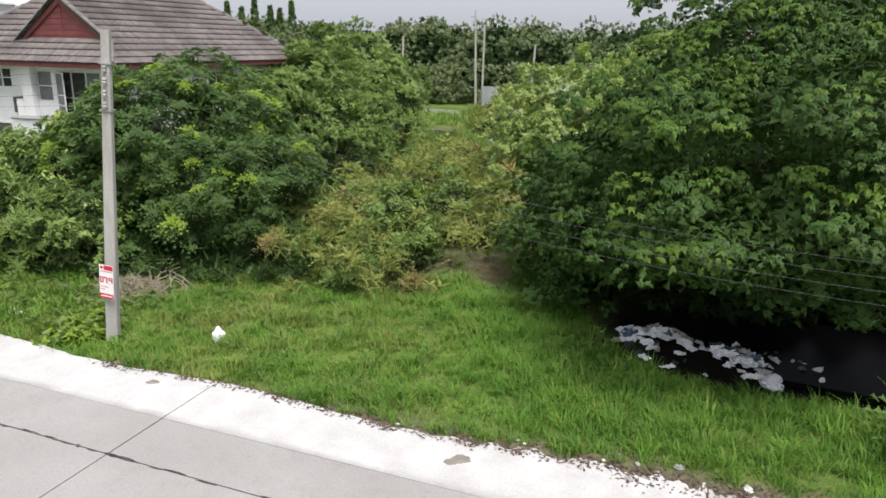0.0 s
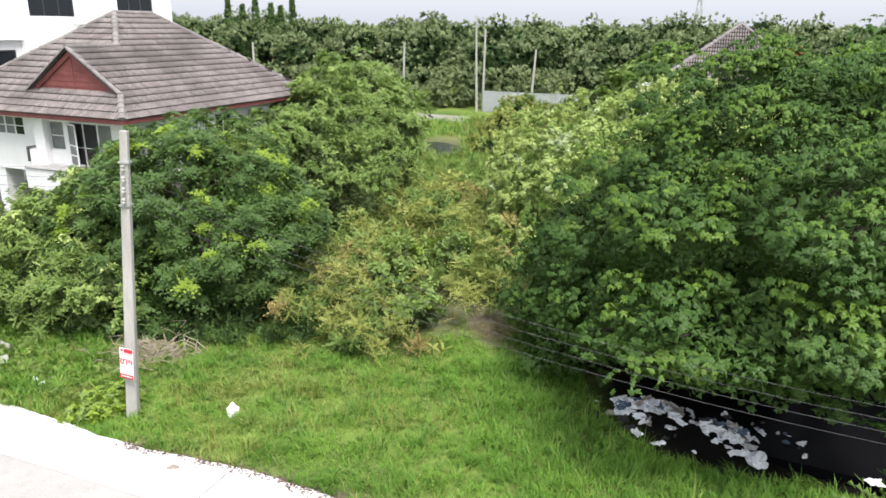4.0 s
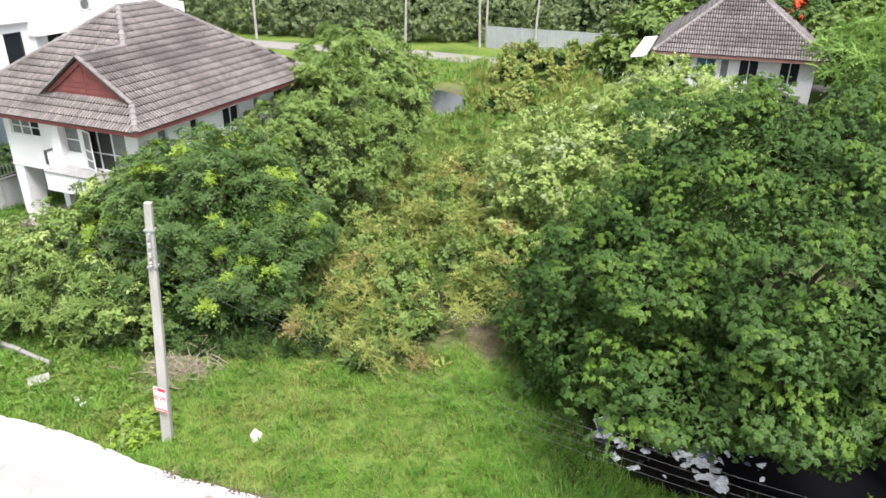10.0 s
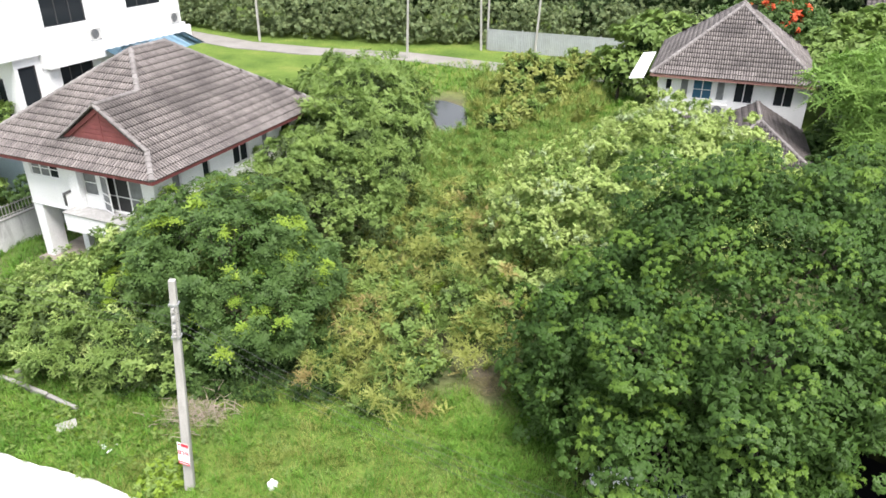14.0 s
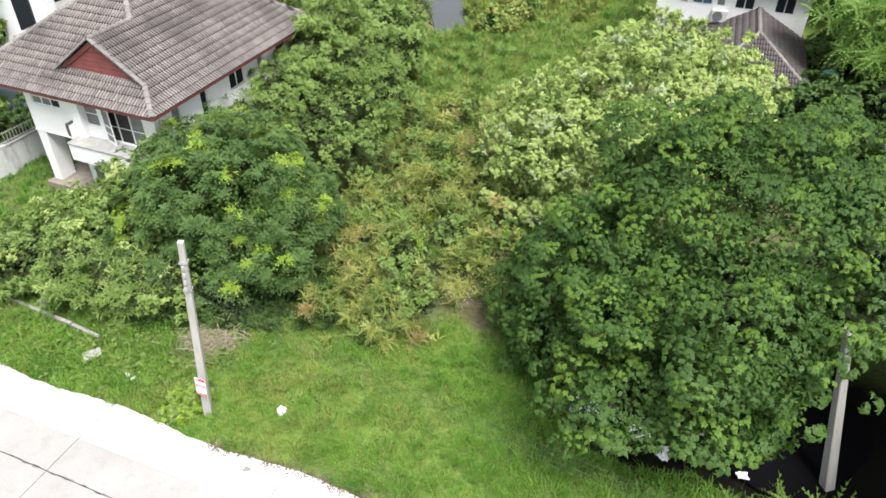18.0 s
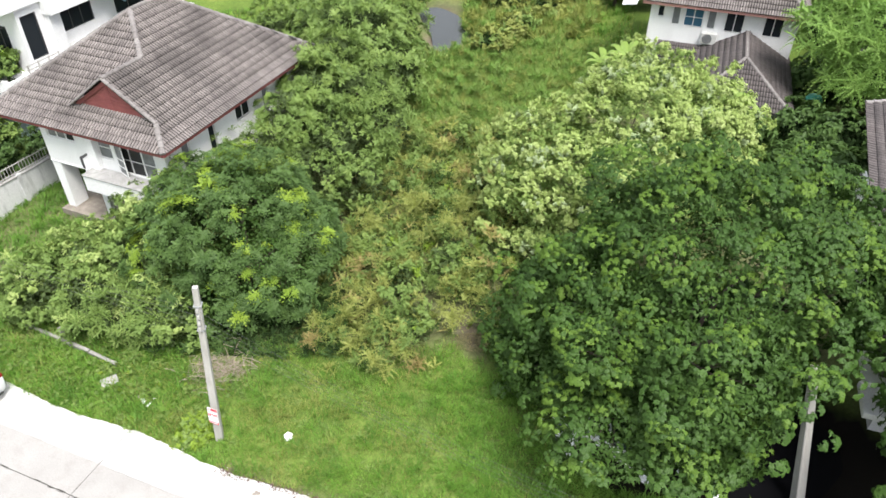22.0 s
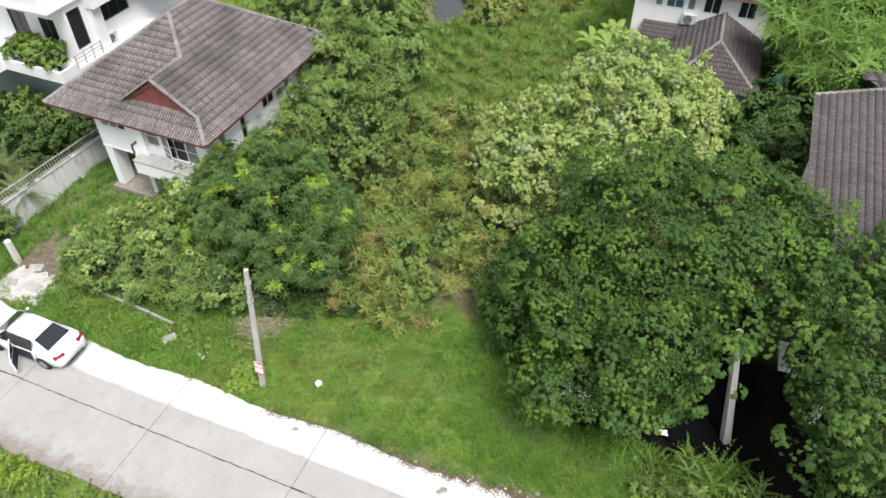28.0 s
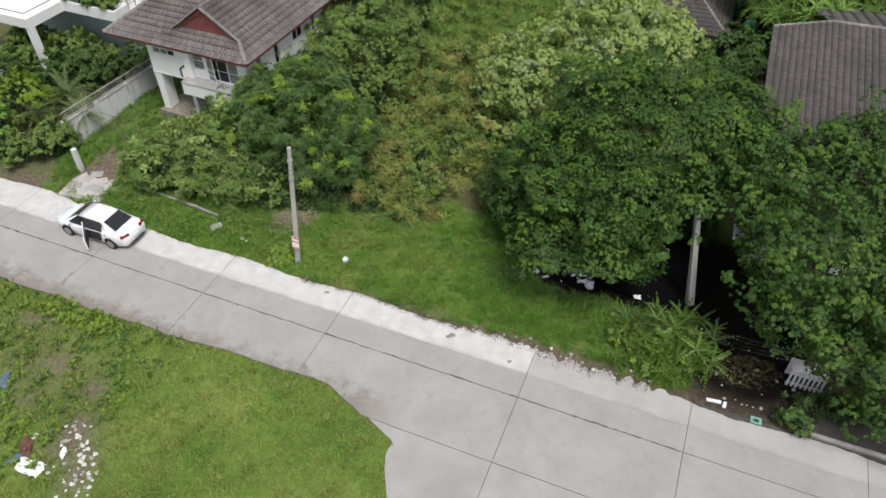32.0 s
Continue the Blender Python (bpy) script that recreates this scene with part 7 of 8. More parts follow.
ALLOY = plain("alloy_wheel", (0.42, 0.43, 0.45), 0.35, 0.8)
CAR_GLASS, _nt, _b = material("tinted_car_glass", 0.05)
_b.inputs["Base Color"].default_value = (0.012, 0.015, 0.018, 1)
TAIL_RED, _nt, _b = material("red_tail_lamp", 0.15)
_b.inputs["Base Color"].default_value = (0.22, 0.012, 0.016, 1)
LAMP_CLEAR, _nt, _b = material("clear_headlamp", 0.1)
_b.inputs["Base Color"].default_value = (0.6, 0.62, 0.64, 1)
# also the black that stands for shade in the open doorway
SEAT = plain("dark_seat_cloth_and_shade", (0.03, 0.03, 0.032), 0.9)


def car_at(m):
    """A saloon that faces +x: x from -2.3 (tail) to 2.4 (nose), y to its left."""
    car = thing("car", m, "white four-door saloon car with one rear door open", "car")
    # stations: x, half width at sill, half width at waist, sill z, waist z, bonnet/boot crown z
    st = [(-2.32, 0.6, 0.66, 0.42, 0.72, 0.8), (-2.24, 0.76, 0.8, 0.3, 0.92, 1.0), (-1.9, 0.83, 0.86, 0.24, 0.95, 1.07), (-1.4, 0.86, 0.895, 0.22, 0.94, 1.06), (-0.7, 0.87, 0.905, 0.2, 0.92, 1.0),
          (0.2, 0.87, 0.905, 0.2, 0.89, 0.98), (0.95, 0.86, 0.895, 0.2, 0.87, 0.97), (1.5, 0.84, 0.875, 0.22, 0.8, 0.92), (1.95, 0.8, 0.83, 0.24, 0.72, 0.82), (2.25, 0.68, 0.7, 0.28, 0.62, 0.7), (2.38, 0.48, 0.5, 0.36, 0.52, 0.56)]
    st = np.array(st)
    along_x = np.unique(np.concatenate([st[:, 0], np.linspace(-2.32, 2.38, 40)]))
    st = np.stack([along_x] + [np.convolve(np.pad(np.interp(along_x, st[:, 0], st[:, k]), 2, mode="edge"), [0.1, 0.22, 0.36, 0.22, 0.1], "valid") for k in range(1, 6)], -1)
    bm = bmesh.new()
    rows = []
    for x, a, b, zs, zw, zc in st:
        prof = [(-a * 0.9, zs - 0.02), (-a, zs + 0.05), (-(a + b) / 2 - 0.015, (zs + zw) / 2), (-b, zw - 0.12), (-b + 0.02, zw - 0.05), (-b + 0.07, zw), (-b * 0.72, zc - 0.03), (-b * 0.4, zc - 0.008), (0, zc)]
        prof = prof + [(-y, z) for y, z in prof[-2::-1]]
        rows.append([bm.verts.new((x, y, z)) for y, z in prof])
    for p, q in zip(rows, rows[1:]):
        for k in range(len(p) - 1):
            bm.faces.new((p[k], p[k + 1], q[k + 1], q[k]))
        bm.faces.new((p[-1], p[0], q[0], q[-1]))
    bm.faces.new(rows[0][::-1]), bm.faces.new(rows[-1])
    # the open door's place
    bmesh.ops.recalc_face_normals(bm, faces=bm.faces)
    for f in bm.faces:
        f.smooth = True
    body = part("body", bm, CAR_PAINT, car)
    # cabin: roof and glass
    cab = [(-1.78, 0.7, 1.04), (-1.02, 0.6, 1.4), (-0.5, 0.61, 1.46), (0.1, 0.61, 1.465), (0.55, 0.59, 1.41), (1.32, 0.7, 0.97)]
    bm = bmesh.new()
    rows = []
    for x, w, z in cab[1:5]:
        rows.append([bm.verts.new((x, y * w, z + dz)) for y, dz in ((-1, -0.07), (-0.8, -0.015), (0, 0.01), (0.8, -0.015), (1, -0.07))])
    for p, q in zip(rows, rows[1:]):
        for k in range(4):
            bm.faces.new((p[k], p[k + 1], q[k + 1], q[k]))
    bmesh.ops.recalc_face_normals(bm, faces=bm.faces)
    bmesh.ops.solidify(bm, geom=bm.faces[:], thickness=0.03)
    for f in bm.faces:
        f.smooth = True
    part("roof", bm, CAR_PAINT, car)

    def sheet(name, pts, mat, label=""):
        bm = bmesh.new()
        bm.faces.new([bm.verts.new(p) for p in pts])
        bmesh.ops.recalc_face_normals(bm, faces=bm.faces)
        bmesh.ops.solidify(bm, geom=bm.faces[:], thickness=0.012)
        return part(name, bm, mat, car, label)

    sheet("windscreen", [(1.36, -0.68, 0.97), (1.36, 0.68, 0.97), (0.6, 0.55, 1.38), (0.6, -0.55, 1.38)], CAR_GLASS, "dark windscreen")
    sheet("rear_window", [(-1.72, -0.62, 1.055), (-1.72, 0.62, 1.055), (-1.03, 0.53, 1.385), (-1.03, -0.53, 1.385)], CAR_GLASS, "dark rear window")
    for s in (1, -1):
        sheet("side_window", [(0.18, s * 0.825, 0.93), (1.2, s * 0.8, 0.93), (0.62, s * 0.6, 1.345), (0.18, s * 0.63, 1.385)], CAR_GLASS)
        if s < 0:
            sheet("side_window", [(-1.3, s * 0.82, 0.96), (0.1, s * 0.83, 0.93), (0.1, s * 0.63, 1.385), (-0.92, s * 0.6, 1.345)], CAR_GLASS)
        else:
            # a dark sheet on the flank paints the shade inside the cabin
            sheet("door_opening", [(-0.86, 0.905, 0.36), (0.1, 0.918, 0.34), (0.1, 0.912, 0.92), (-0.98, 0.905, 0.95)], SEAT, "dark sheet for the shade in the rear door opening")
            sheet("door_opening", [(-0.98, 0.84, 0.95), (0.1, 0.84, 0.92), (0.1, 0.635, 1.385), (-0.86, 0.608, 1.35)], SEAT)
        sheet("pillar", [(1.2, s * 0.805, 0.93), (1.36, s * 0.7, 0.97), (0.6, s * 0.575, 1.395), (0.62, s * 0.605, 1.345)], CAR_PAINT)
        sheet("pillar", [(-1.3, s * 0.825, 0.96), (-1.74, s * 0.64, 1.06), (-1.03, s * 0.55, 1.395), (-0.92, s * 0.605, 1.345)], CAR_PAINT)
        sheet("pillar", [(0.1, s * 0.835, 0.93), (0.18, s * 0.83, 0.93), (0.18, s * 0.635, 1.385), (0.1, s * 0.635, 1.385)], SEAT)
        part("tail_lamp", boxes(((-0.13, -0.27, -0.08), (0.13, 0.2, 0.08)), ((-0.05, -0.02, -0.06), (0.32, 0.19, 0.05)), bevel=0.04), TAIL_RED, car, "red tail lamp", Matrix.Translation((-2.14, s * 0.61, 0.87)) @ Matrix.Scale(s, 4, (0, 1, 0)) @ Matrix.Rotation(radians(-20), 4, "Z"))
        for x in (1.4, -1.36):
            part("wheel_arch", rod(bmesh.new(), (x, s * 0.6, 0.33), (x, s * 0.9, 0.33), 0.365, n=28), RUBBER, car, "black wheel arch")
        for x0, x1, z0, z1 in ((0.13, 0.145, 0.34, 0.9), (1.12, 1.135, 0.4, 0.88), (-1.2, -1.185, 0.5, 0.92)):
            part("door_seam", boxes(((x0, s * 0.895 - 0.012, z0), (x1, s * 0.895 + 0.012, z1))), SEAT, car)
        for x in (0.32, -0.95):
            part("door_handle", boxes(((x - 0.1, s * 0.905 - 0.015, 0.79), (x + 0.1, s * 0.905 + 0.015, 0.82)), bevel=0.006), ALLOY, car)
        part("headlamp", boxes(((1.86, s * 0.62 - 0.15, 0.6), (2.2, s * 0.62 + 0.13, 0.76)), bevel=0.04), LAMP_CLEAR, car, "", Matrix.Rotation(radians(-s * 3), 4, "Z"))
        part("mirror", boxes(((0.98, s * 0.93 - 0.08, 0.93), (1.08, s * 0.93 + 0.07, 1.04)), bevel=0.03), CAR_PAINT, car)
        for x in (1.4, -1.36):
            y = s * 0.82
            w = part("wheel", rod(bmesh.new(), (x, y - 0.1, 0.31), (x, y + 0.1, 0.31), 0.315, n=28), RUBBER, car)
            rim = bmesh.new()
            rod(rim, (x, y + s * 0.085, 0.31), (x, y + s * 0.112, 0.31), 0.21, n=24)
            part("rim", rim, ALLOY, w)
    # the open door, hinged at its front edge
    door = boxes(((-1.0, -0.05, 0.3), (0, 0.03, 0.93)), bevel=0.02)
    for a, b in (((-0.97, 0, 0.93), (-0.8, -0.1, 1.35)), ((-0.8, -0.1, 1.35), (-0.06, -0.06, 1.38)), ((-0.06, -0.06, 1.38), (-0.02, 0, 0.93))):
        rod(door, a, b, 0.03, n=6)
    d = part("rear_door", door, CAR_PAINT, car, "white rear door standing open", pose(0.1, 0.93, 0, 0, 0, -47))
    part("door_glass", boxes(((-0.82, -0.05, 0.93), (-0.08, -0.04, 1.33))), CAR_GLASS, d)
    part("door_trim", boxes(((-0.94, -0.075, 0.36), (-0.05, -0.055, 0.88))), SEAT, d)
    # black strip painted in as shadow under the tail
    part("bumper_shadow_strip", boxes(((-2.36, -0.5, 0.3), (-2.2, 0.5, 0.36))), RUBBER, car)
    part("number_plate", boxes(((-2.345, -0.17, 0.6), (-2.325, 0.17, 0.72))), SIGN_WHITE, car)
    part("seat", boxes(((-1.1, -0.6, 0.5), (-0.5, 0.6, 0.72)), ((-1.2, -0.6, 0.72), (-1.05, 0.6, 1.15)), bevel=0.04), SEAT, car)
    return car


car_at(ROAD @ pose(-14.57, 1.77, 0.0, 0, 0, 180.0) @ Matrix.Scale(1.03, 4))

# ---- low plinth wall before the shrubs, and boundary wall with railing ----
LOW_WALL = mottled("stained_low_wall", (0.2, 0.19, 0.175), (0.36, 0.345, 0.32), 0.95, 1.6, 22, 0.5, (0.09, 0.09, 0.075), 0.7)
low = thing("low_wall", Matrix.Identity(4), "low broken grey concrete plinth wall at the foot of the shrubs", "wall")
a, b = Vector((-18.5, 21.15, 0)), Vector((-12.65, 18.75, 0))
d = (b - a).normalized()
turn = Matrix.Rotation(math.atan2(d.y, d.x), 4, "Z")
# leaning panels end to end, sunk unevenly, with stub posts between them
for at, l, tilt, sag, low_by in ((0.0, 1.5, 8, 1.0, 0.0), (1.56, 1.45, 5, -0.6, 0.04), (3.08, 1.5, 7, 0.8, 0.02), (4.63, 1.35, 10, 4.0, 0.05)):
    part("panel", boxes(((0, -0.07, -0.3), (l, 0.07, 0.3)), bevel=0.02), LOW_WALL, low, "", Matrix.Translation(a + d * at - Vector((0, 0, low_by))) @ turn @ pose(0, 0, 0, tilt, sag, 0))
for at, h in ((-0.1, 0.8), (3.03, 0.62)):
    part("post", boxes(((-0.08, -0.08, -0.25), (0.08, 0.08, h)), bevel=0.012), LOW_WALL, low, "", Matrix.Translation(a + d * at + Vector((0, 0.2, 0))) @ turn)

bw = thing("boundary_wall", Matrix.Identity(4), "grey streaked garden wall topped with dull metal railings", "wall")
a, b = Vector((-23.6, 24.6, 0.25)), Vector((-17.6, 38.4, 0.25))
d = (b - a).normalized()
turn = Matrix.Translation(a) @ Matrix.Rotation(math.atan2(d.y, d.x), 4, "Z")
length = (b - a).length
part("wall_base", boxes(((0, -0.07, -0.3), (length, 0.07, 1.75))), GREY_WALL, bw, "", turn)
part("coping", boxes(((-0.05, -0.11, 1.754), (length + 0.05, 0.11, 1.82)), bevel=0.01), OLD_CONCRETE, bw, "", turn)
for k in range(7):
    x = k * length / 6
    part("pier", boxes(((x - 0.12, -0.13, -0.3), (x + 0.12, 0.13, 1.86)), bevel=0.01), GREY_WALL, bw, "", turn)
rail = bmesh.new()
for z in (1.92, 2.36):
    box(rail, (0, -0.02, z), (length, 0.02, z + 0.035))
part("rail", rail, RAIL_GREY, bw, "", turn)
bm = boxes(((-0.012, -0.012, 1.82), (0.012, 0.012, 2.46)))
me = bpy.data.meshes.new("railing_bar")
bm.to_mesh(me)
bm.free()
me.materials.append(RAIL_GREY)
for k in range(int(length / 0.17)):
    if (k * 0.17) % (length / 6) > 0.2:
        mesh_part("railing_bar", me, None, bw, "", turn @ Matrix.Translation((k * 0.17, 0, 0)))
# gate post stump by the drive
stump = thing("concrete_post", Matrix.Translation((-22.3, 22.6, -0.1)), "short white-capped leaning concrete post in the grass", "post")
part("shaft", square_pole(1.75, 0.3, 0.26), PALE_CONCRETE, stump, "", pose(0, 0, 0, 2, 4, -20))

# garden behind the wall: palms, bushes
for n, (x, y, h) in enumerate([(-24.8, 28.0, 2.0), (-23.2, 26.2, 1.7), (-26.2, 26.4, 1.6)]):
    ob = thing("garden_palm", Matrix.Translation((x, y, 0)), "feathery garden palm behind the boundary wall", "palm", "garden palms")
    part("trunk", tube(bmesh.new(), [(0, 0, -0.1), (0, 0, h)], [0.12, 0.09]), BARK, ob)
    rr = np.random.RandomState(150 + n)
    for i in range(28):
        v, f = frond(1.45 * rr.uniform(0.8, 1.1), 0.27, 22, rr.uniform(0.35, 0.8), rr, 0.4)
        mesh_part("frond", fast_mesh("frond", v, f), LEAF_PALM, ob, "", Matrix.Translation((0, 0, h)) @ Matrix.Rotation(i * 2.4, 4, "Z") @ Matrix.Rotation(-radians(rr.uniform(0, 70)), 4, "Y"))
for n, (x, y, r, mt) in enumerate([(-26.2, 30.4, 1.5, LEAF_DARK), (-27.6, 27.6, 1.5, LEAF_TIP), (-24.6, 31.6, 1.4, LEAF_DARK), (-24.2, 24.4, 1.0, LEAF_MID), (-28.6, 24.6, 1.4, LEAF_FEATHER), (-30.0, 29.0, 1.8, LEAF_DARK), (-24.6, 23.9, 0.9, LEAF_MID), (-26.4, 23.2, 0.8, LEAF_SHRUB), (-29.6, 32.6, 1.6, LEAF_MID), (-22.6, 33.4, 1.1, LEAF_DARK), (-25.0, 32.5, 1.5, LEAF_MID), (-27.1, 33.4, 1.6, LEAF_SHRUB), (-29.6, 33.9, 1.6, LEAF_MID)]):
    tree("garden_bush", (x, y, 0), [(x, y, r * 1.05, r, r, r)], T_SPRIG, [mt], "leafy garden bush behind the boundary wall", "shrub", radius=0.06, seed=170 + n, group="garden bushes",
         density=3.6, size=1.2, clump=0.28, each=5, up=0.6)
for n, (u, v, r) in enumerate([(-3.3, -1.4, 0.6), (-2.6, -1.2, 0.65), (-1.9, -1.5, 0.6), (-1.2, -1.2, 0.65), (-0.5, -1.5, 0.55), (-3.0, -0.7, 0.55), (-1.5, -0.7, 0.5)]):
    x, y, _z = block.matrix_basis @ Vector((u, v, 0))
    tree("potted_shrub", (x, y, 4.8), [(x, y, 4.8 + r * 1.1, r, r, r)], T_SPRIG, [LEAF_SHRUB, LEAF_TIP], "leafy potted shrub on the balcony", "potted plant", radius=0.04, seed=190 + n,
         group="balcony plants", density=8, size=1.1, clump=0.2, each=5, up=0.7, shares=[0.8, 0.2])

# ---- back lane, metal fence, far poles, pylon, pond ----
LANE = [(-60, 108), (-45, 95), (-34, 87.3), (-26, 82.0), (-17, 79.0), (-7, 77.2), (2.7, 72.6), (9, 69.8), (15, 67.4), (24, 64.4), (40, 60)]
bm = bmesh.new()
rows = []
for i, (x, y) in enumerate(LANE):
    p, q = LANE[max(0, i - 1)], LANE[min(len(LANE) - 1, i + 1)]
    n = Vector((-(q[1] - p[1]), q[0] - p[0])).normalized() * (1.9 if x < 4 else 1.4)
    rows.append([bm.verts.new((x + s * n.x, y + s * n.y, z)) for s, z in ((-1, 0.02), (1, 0.02), (1.05, -0.3), (-1.05, -0.3))])
for p, q in zip(rows, rows[1:]):
    for k in range(4):
        bm.faces.new((p[k], q[k], q[(k + 1) % 4], p[(k + 1) % 4]))
bmesh.ops.recalc_face_normals(bm, faces=bm.faces)
tagged(part("back_lane", bm, mottled("pale_lane", (0.2, 0.185, 0.165), (0.28, 0.262, 0.238), 0.9, 0.4, 8, 0.3), None), "pale concrete back lane through the meadow", "road", kind="structure")
fence = thing("metal_fence", Matrix.Identity(4), "pale grey corrugated metal sheet fence beside the back lane", "fence")
FENCE_METAL = mottled("pale_corrugated_metal", (0.62, 0.64, 0.66), (0.72, 0.74, 0.76), 0.5, 0.5, 8, 0.1, (0.4, 0.4, 0.39), 0.4)
FP = [(1.9, 81.4), (5.6, 79.9), (9.8, 78.6), (13.6, 77.2), (17.6, 75.8)]
for (x0, y0), (x1, y1) in zip(FP, FP[1:]):
    l, ang = math.hypot(x1 - x0, y1 - y0), math.atan2(y1 - y0, x1 - x0)
    bm = bmesh.new()
    n = int(l / 0.1)
    lo = [bm.verts.new((i * l / n, 0.03 * (i % 2), 0.0)) for i in range(n + 1)]
    hi = [bm.verts.new((i * l / n, 0.03 * (i % 2), 2.35)) for i in range(n + 1)]
    for i in range(n):
        bm.faces.new((lo[i], lo[i + 1], hi[i + 1], hi[i]))
    bmesh.ops.solidify(bm, geom=bm.faces[:], thickness=0.01)
    part("sheet", bm, FENCE_METAL, fence, "", pose(x0, y0, -0.1, 0, 0, math.degrees(ang)))
    part("post", boxes(((-0.06, 0.04, -0.2), (0.06, 0.16, 2.4))), METAL, fence, "", pose(x0, y0, 0, 0, 0, math.degrees(ang)))


def far_pole(x, y, h, tilt=0.0, arms=1):
    ob = thing("utility_pole", pose(x, y, 0, 0, tilt, 0), "plain grey concrete utility pole by the back lane", "utility pole", "poles by the lane")
    part("shaft", square_pole(h, 0.26, 0.18), POLE_CONCRETE, ob, "", pose(0, 0, -0.2))
    for k in range(arms):
        part("bracket", boxes(((-0.5, -0.04, h - 0.9 - 0.5 * k), (0.12, 0.04, h - 0.82 - 0.5 * k))), METAL, ob)


far_pole(1.2, 81.2, 10.4, -1.5, 2)
far_pole(1.9, 82.0, 9.0, 0.5, 1)
far_pole(7.0, 79.3, 7.0, 3.0, 0)
far_pole(-6.6, 76.0, 7.6, 1.5, 0)
far_pole(-24.6, 84.6, 7.2, 0, 0)
pylon = thing("power_pylon", Matrix.Translation((170, 560, 0)), "distant steel lattice power pylon", "pylon")
bm = bmesh.new()
lev = [(0, 4.2), (12, 2.8), (24, 1.5), (32, 0.9), (44, 0.5)]
for (z0, w0), (z1, w1) in zip(lev, lev[1:]):
    for sx, sy in ((1, 1), (1, -1), (-1, 1), (-1, -1)):
        rod(bm, (sx * w0, sy * w0, z0), (sx * w1, sy * w1, z1), 0.2, n=4)
        rod(bm, (sx * w0, sy * w0, z0), (-sx * w1, sy * w1, z1), 0.1, n=4)
        rod(bm, (sx * w0, sy * w0, z0), (sx * w1, -sy * w1, z1), 0.1, n=4)
for z in (30, 36, 42):
    rod(bm, (-6, 0, z), (6, 0, z), 0.25, n=4)
part("lattice", bm, METAL, pylon)
pond = tagged(part("pond", prism(bmesh.new(), [(-1.6 + 1.65 * math.cos(t) * (1 + 0.3 * math.sin(3 * t + 1)) - 0.9 * math.sin(t), 55.4 + 5.6 * math.sin(t) * (1 + 0.1 * math.cos(2 * t))) for t in np.linspace(0, math.tau, 28)[:-1]], -0.5, -0.24), WATER, None),
              "still dark pond in the overgrown plot", "water", kind="structure")

# reaches on under the crowns, where it stands for black shade
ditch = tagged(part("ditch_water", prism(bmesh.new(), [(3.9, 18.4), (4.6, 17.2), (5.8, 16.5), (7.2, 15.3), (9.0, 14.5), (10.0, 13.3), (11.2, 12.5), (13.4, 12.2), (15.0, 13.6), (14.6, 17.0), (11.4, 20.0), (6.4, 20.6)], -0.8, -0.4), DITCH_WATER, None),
               "stagnant ditch water, the shade of the trees put into its black", "water", kind="structure")

# ---- rubbish, rubble and small things ----
BAG_WHITE = plain("white_bag_plastic", (0.84, 0.85, 0.86), 0.4, 0, 0.1, 10, 0.3)
BLACK_BAG = plain("black_bag_plastic", (0.02, 0.02, 0.023), 0.35, 0, 0.1, 10, 0.3)
BLUE_CLOTH = plain("blue_grey_cloth", (0.1, 0.14, 0.2), 0.9, 0, 0.3, 5, 0.3)
BROWN_CLOTH = plain("brown_cloth", (0.13, 0.055, 0.04), 0.9, 0, 0.3, 5, 0.3)


def crumpled(name, at, size, mat, label, category, seed, group="", rough=1.0, knot=False):
    """A crumpled lump, such as a bag or rag: a ball pushed in and out, settled on the ground."""
    r = np.random.RandomState(seed)
    bm = bmesh.new()
    bmesh.ops.create_icosphere(bm, subdivisions=3 if max(size) > 0.14 else 2, radius=0.5)
    off = Vector(r.uniform(-50, 50, 3))
    for v in bm.verts:
        n = noise.noise(v.co * 3.1 + off) * 0.6 + noise.noise(v.co * 8 + off) * 0.4
        v.co *= 1 + n * rough
        v.co.z = max(v.co.z, -0.3)
        if knot and v.co.z > 0.35 and math.hypot(v.co.x, v.co.y) < 0.3:
            v.co.x *= 0.45
            v.co.y *= 0.45
            v.co.z += 0.25
    for v in bm.verts:
        v.co = Vector((v.co.x * size[0], v.co.y * size[1], (v.co.z + 0.3) * size[2]))
    ob = part(name, bm, mat, None, "", pose(*at, 0, 0, r.uniform(0, 360)))
    return tagged(ob, label, category, group)


def gz(x, y):
    return float(ground_z(np.float64(x), np.float64(y)))


crumpled("rubbish_bag", (-5.5, 15.73, gz(-5.5, 15.73) + 0.02), (0.3, 0.3, 0.34), BAG_WHITE, "small knotted white plastic bag lying in the grass", "plastic bag", 1, rough=0.4, knot=True)
rng = np.random.RandomState(33)
SCRAP = plain("grey_tan_scrap", (0.34, 0.3, 0.25), 0.8, 0, 0.3, 5)
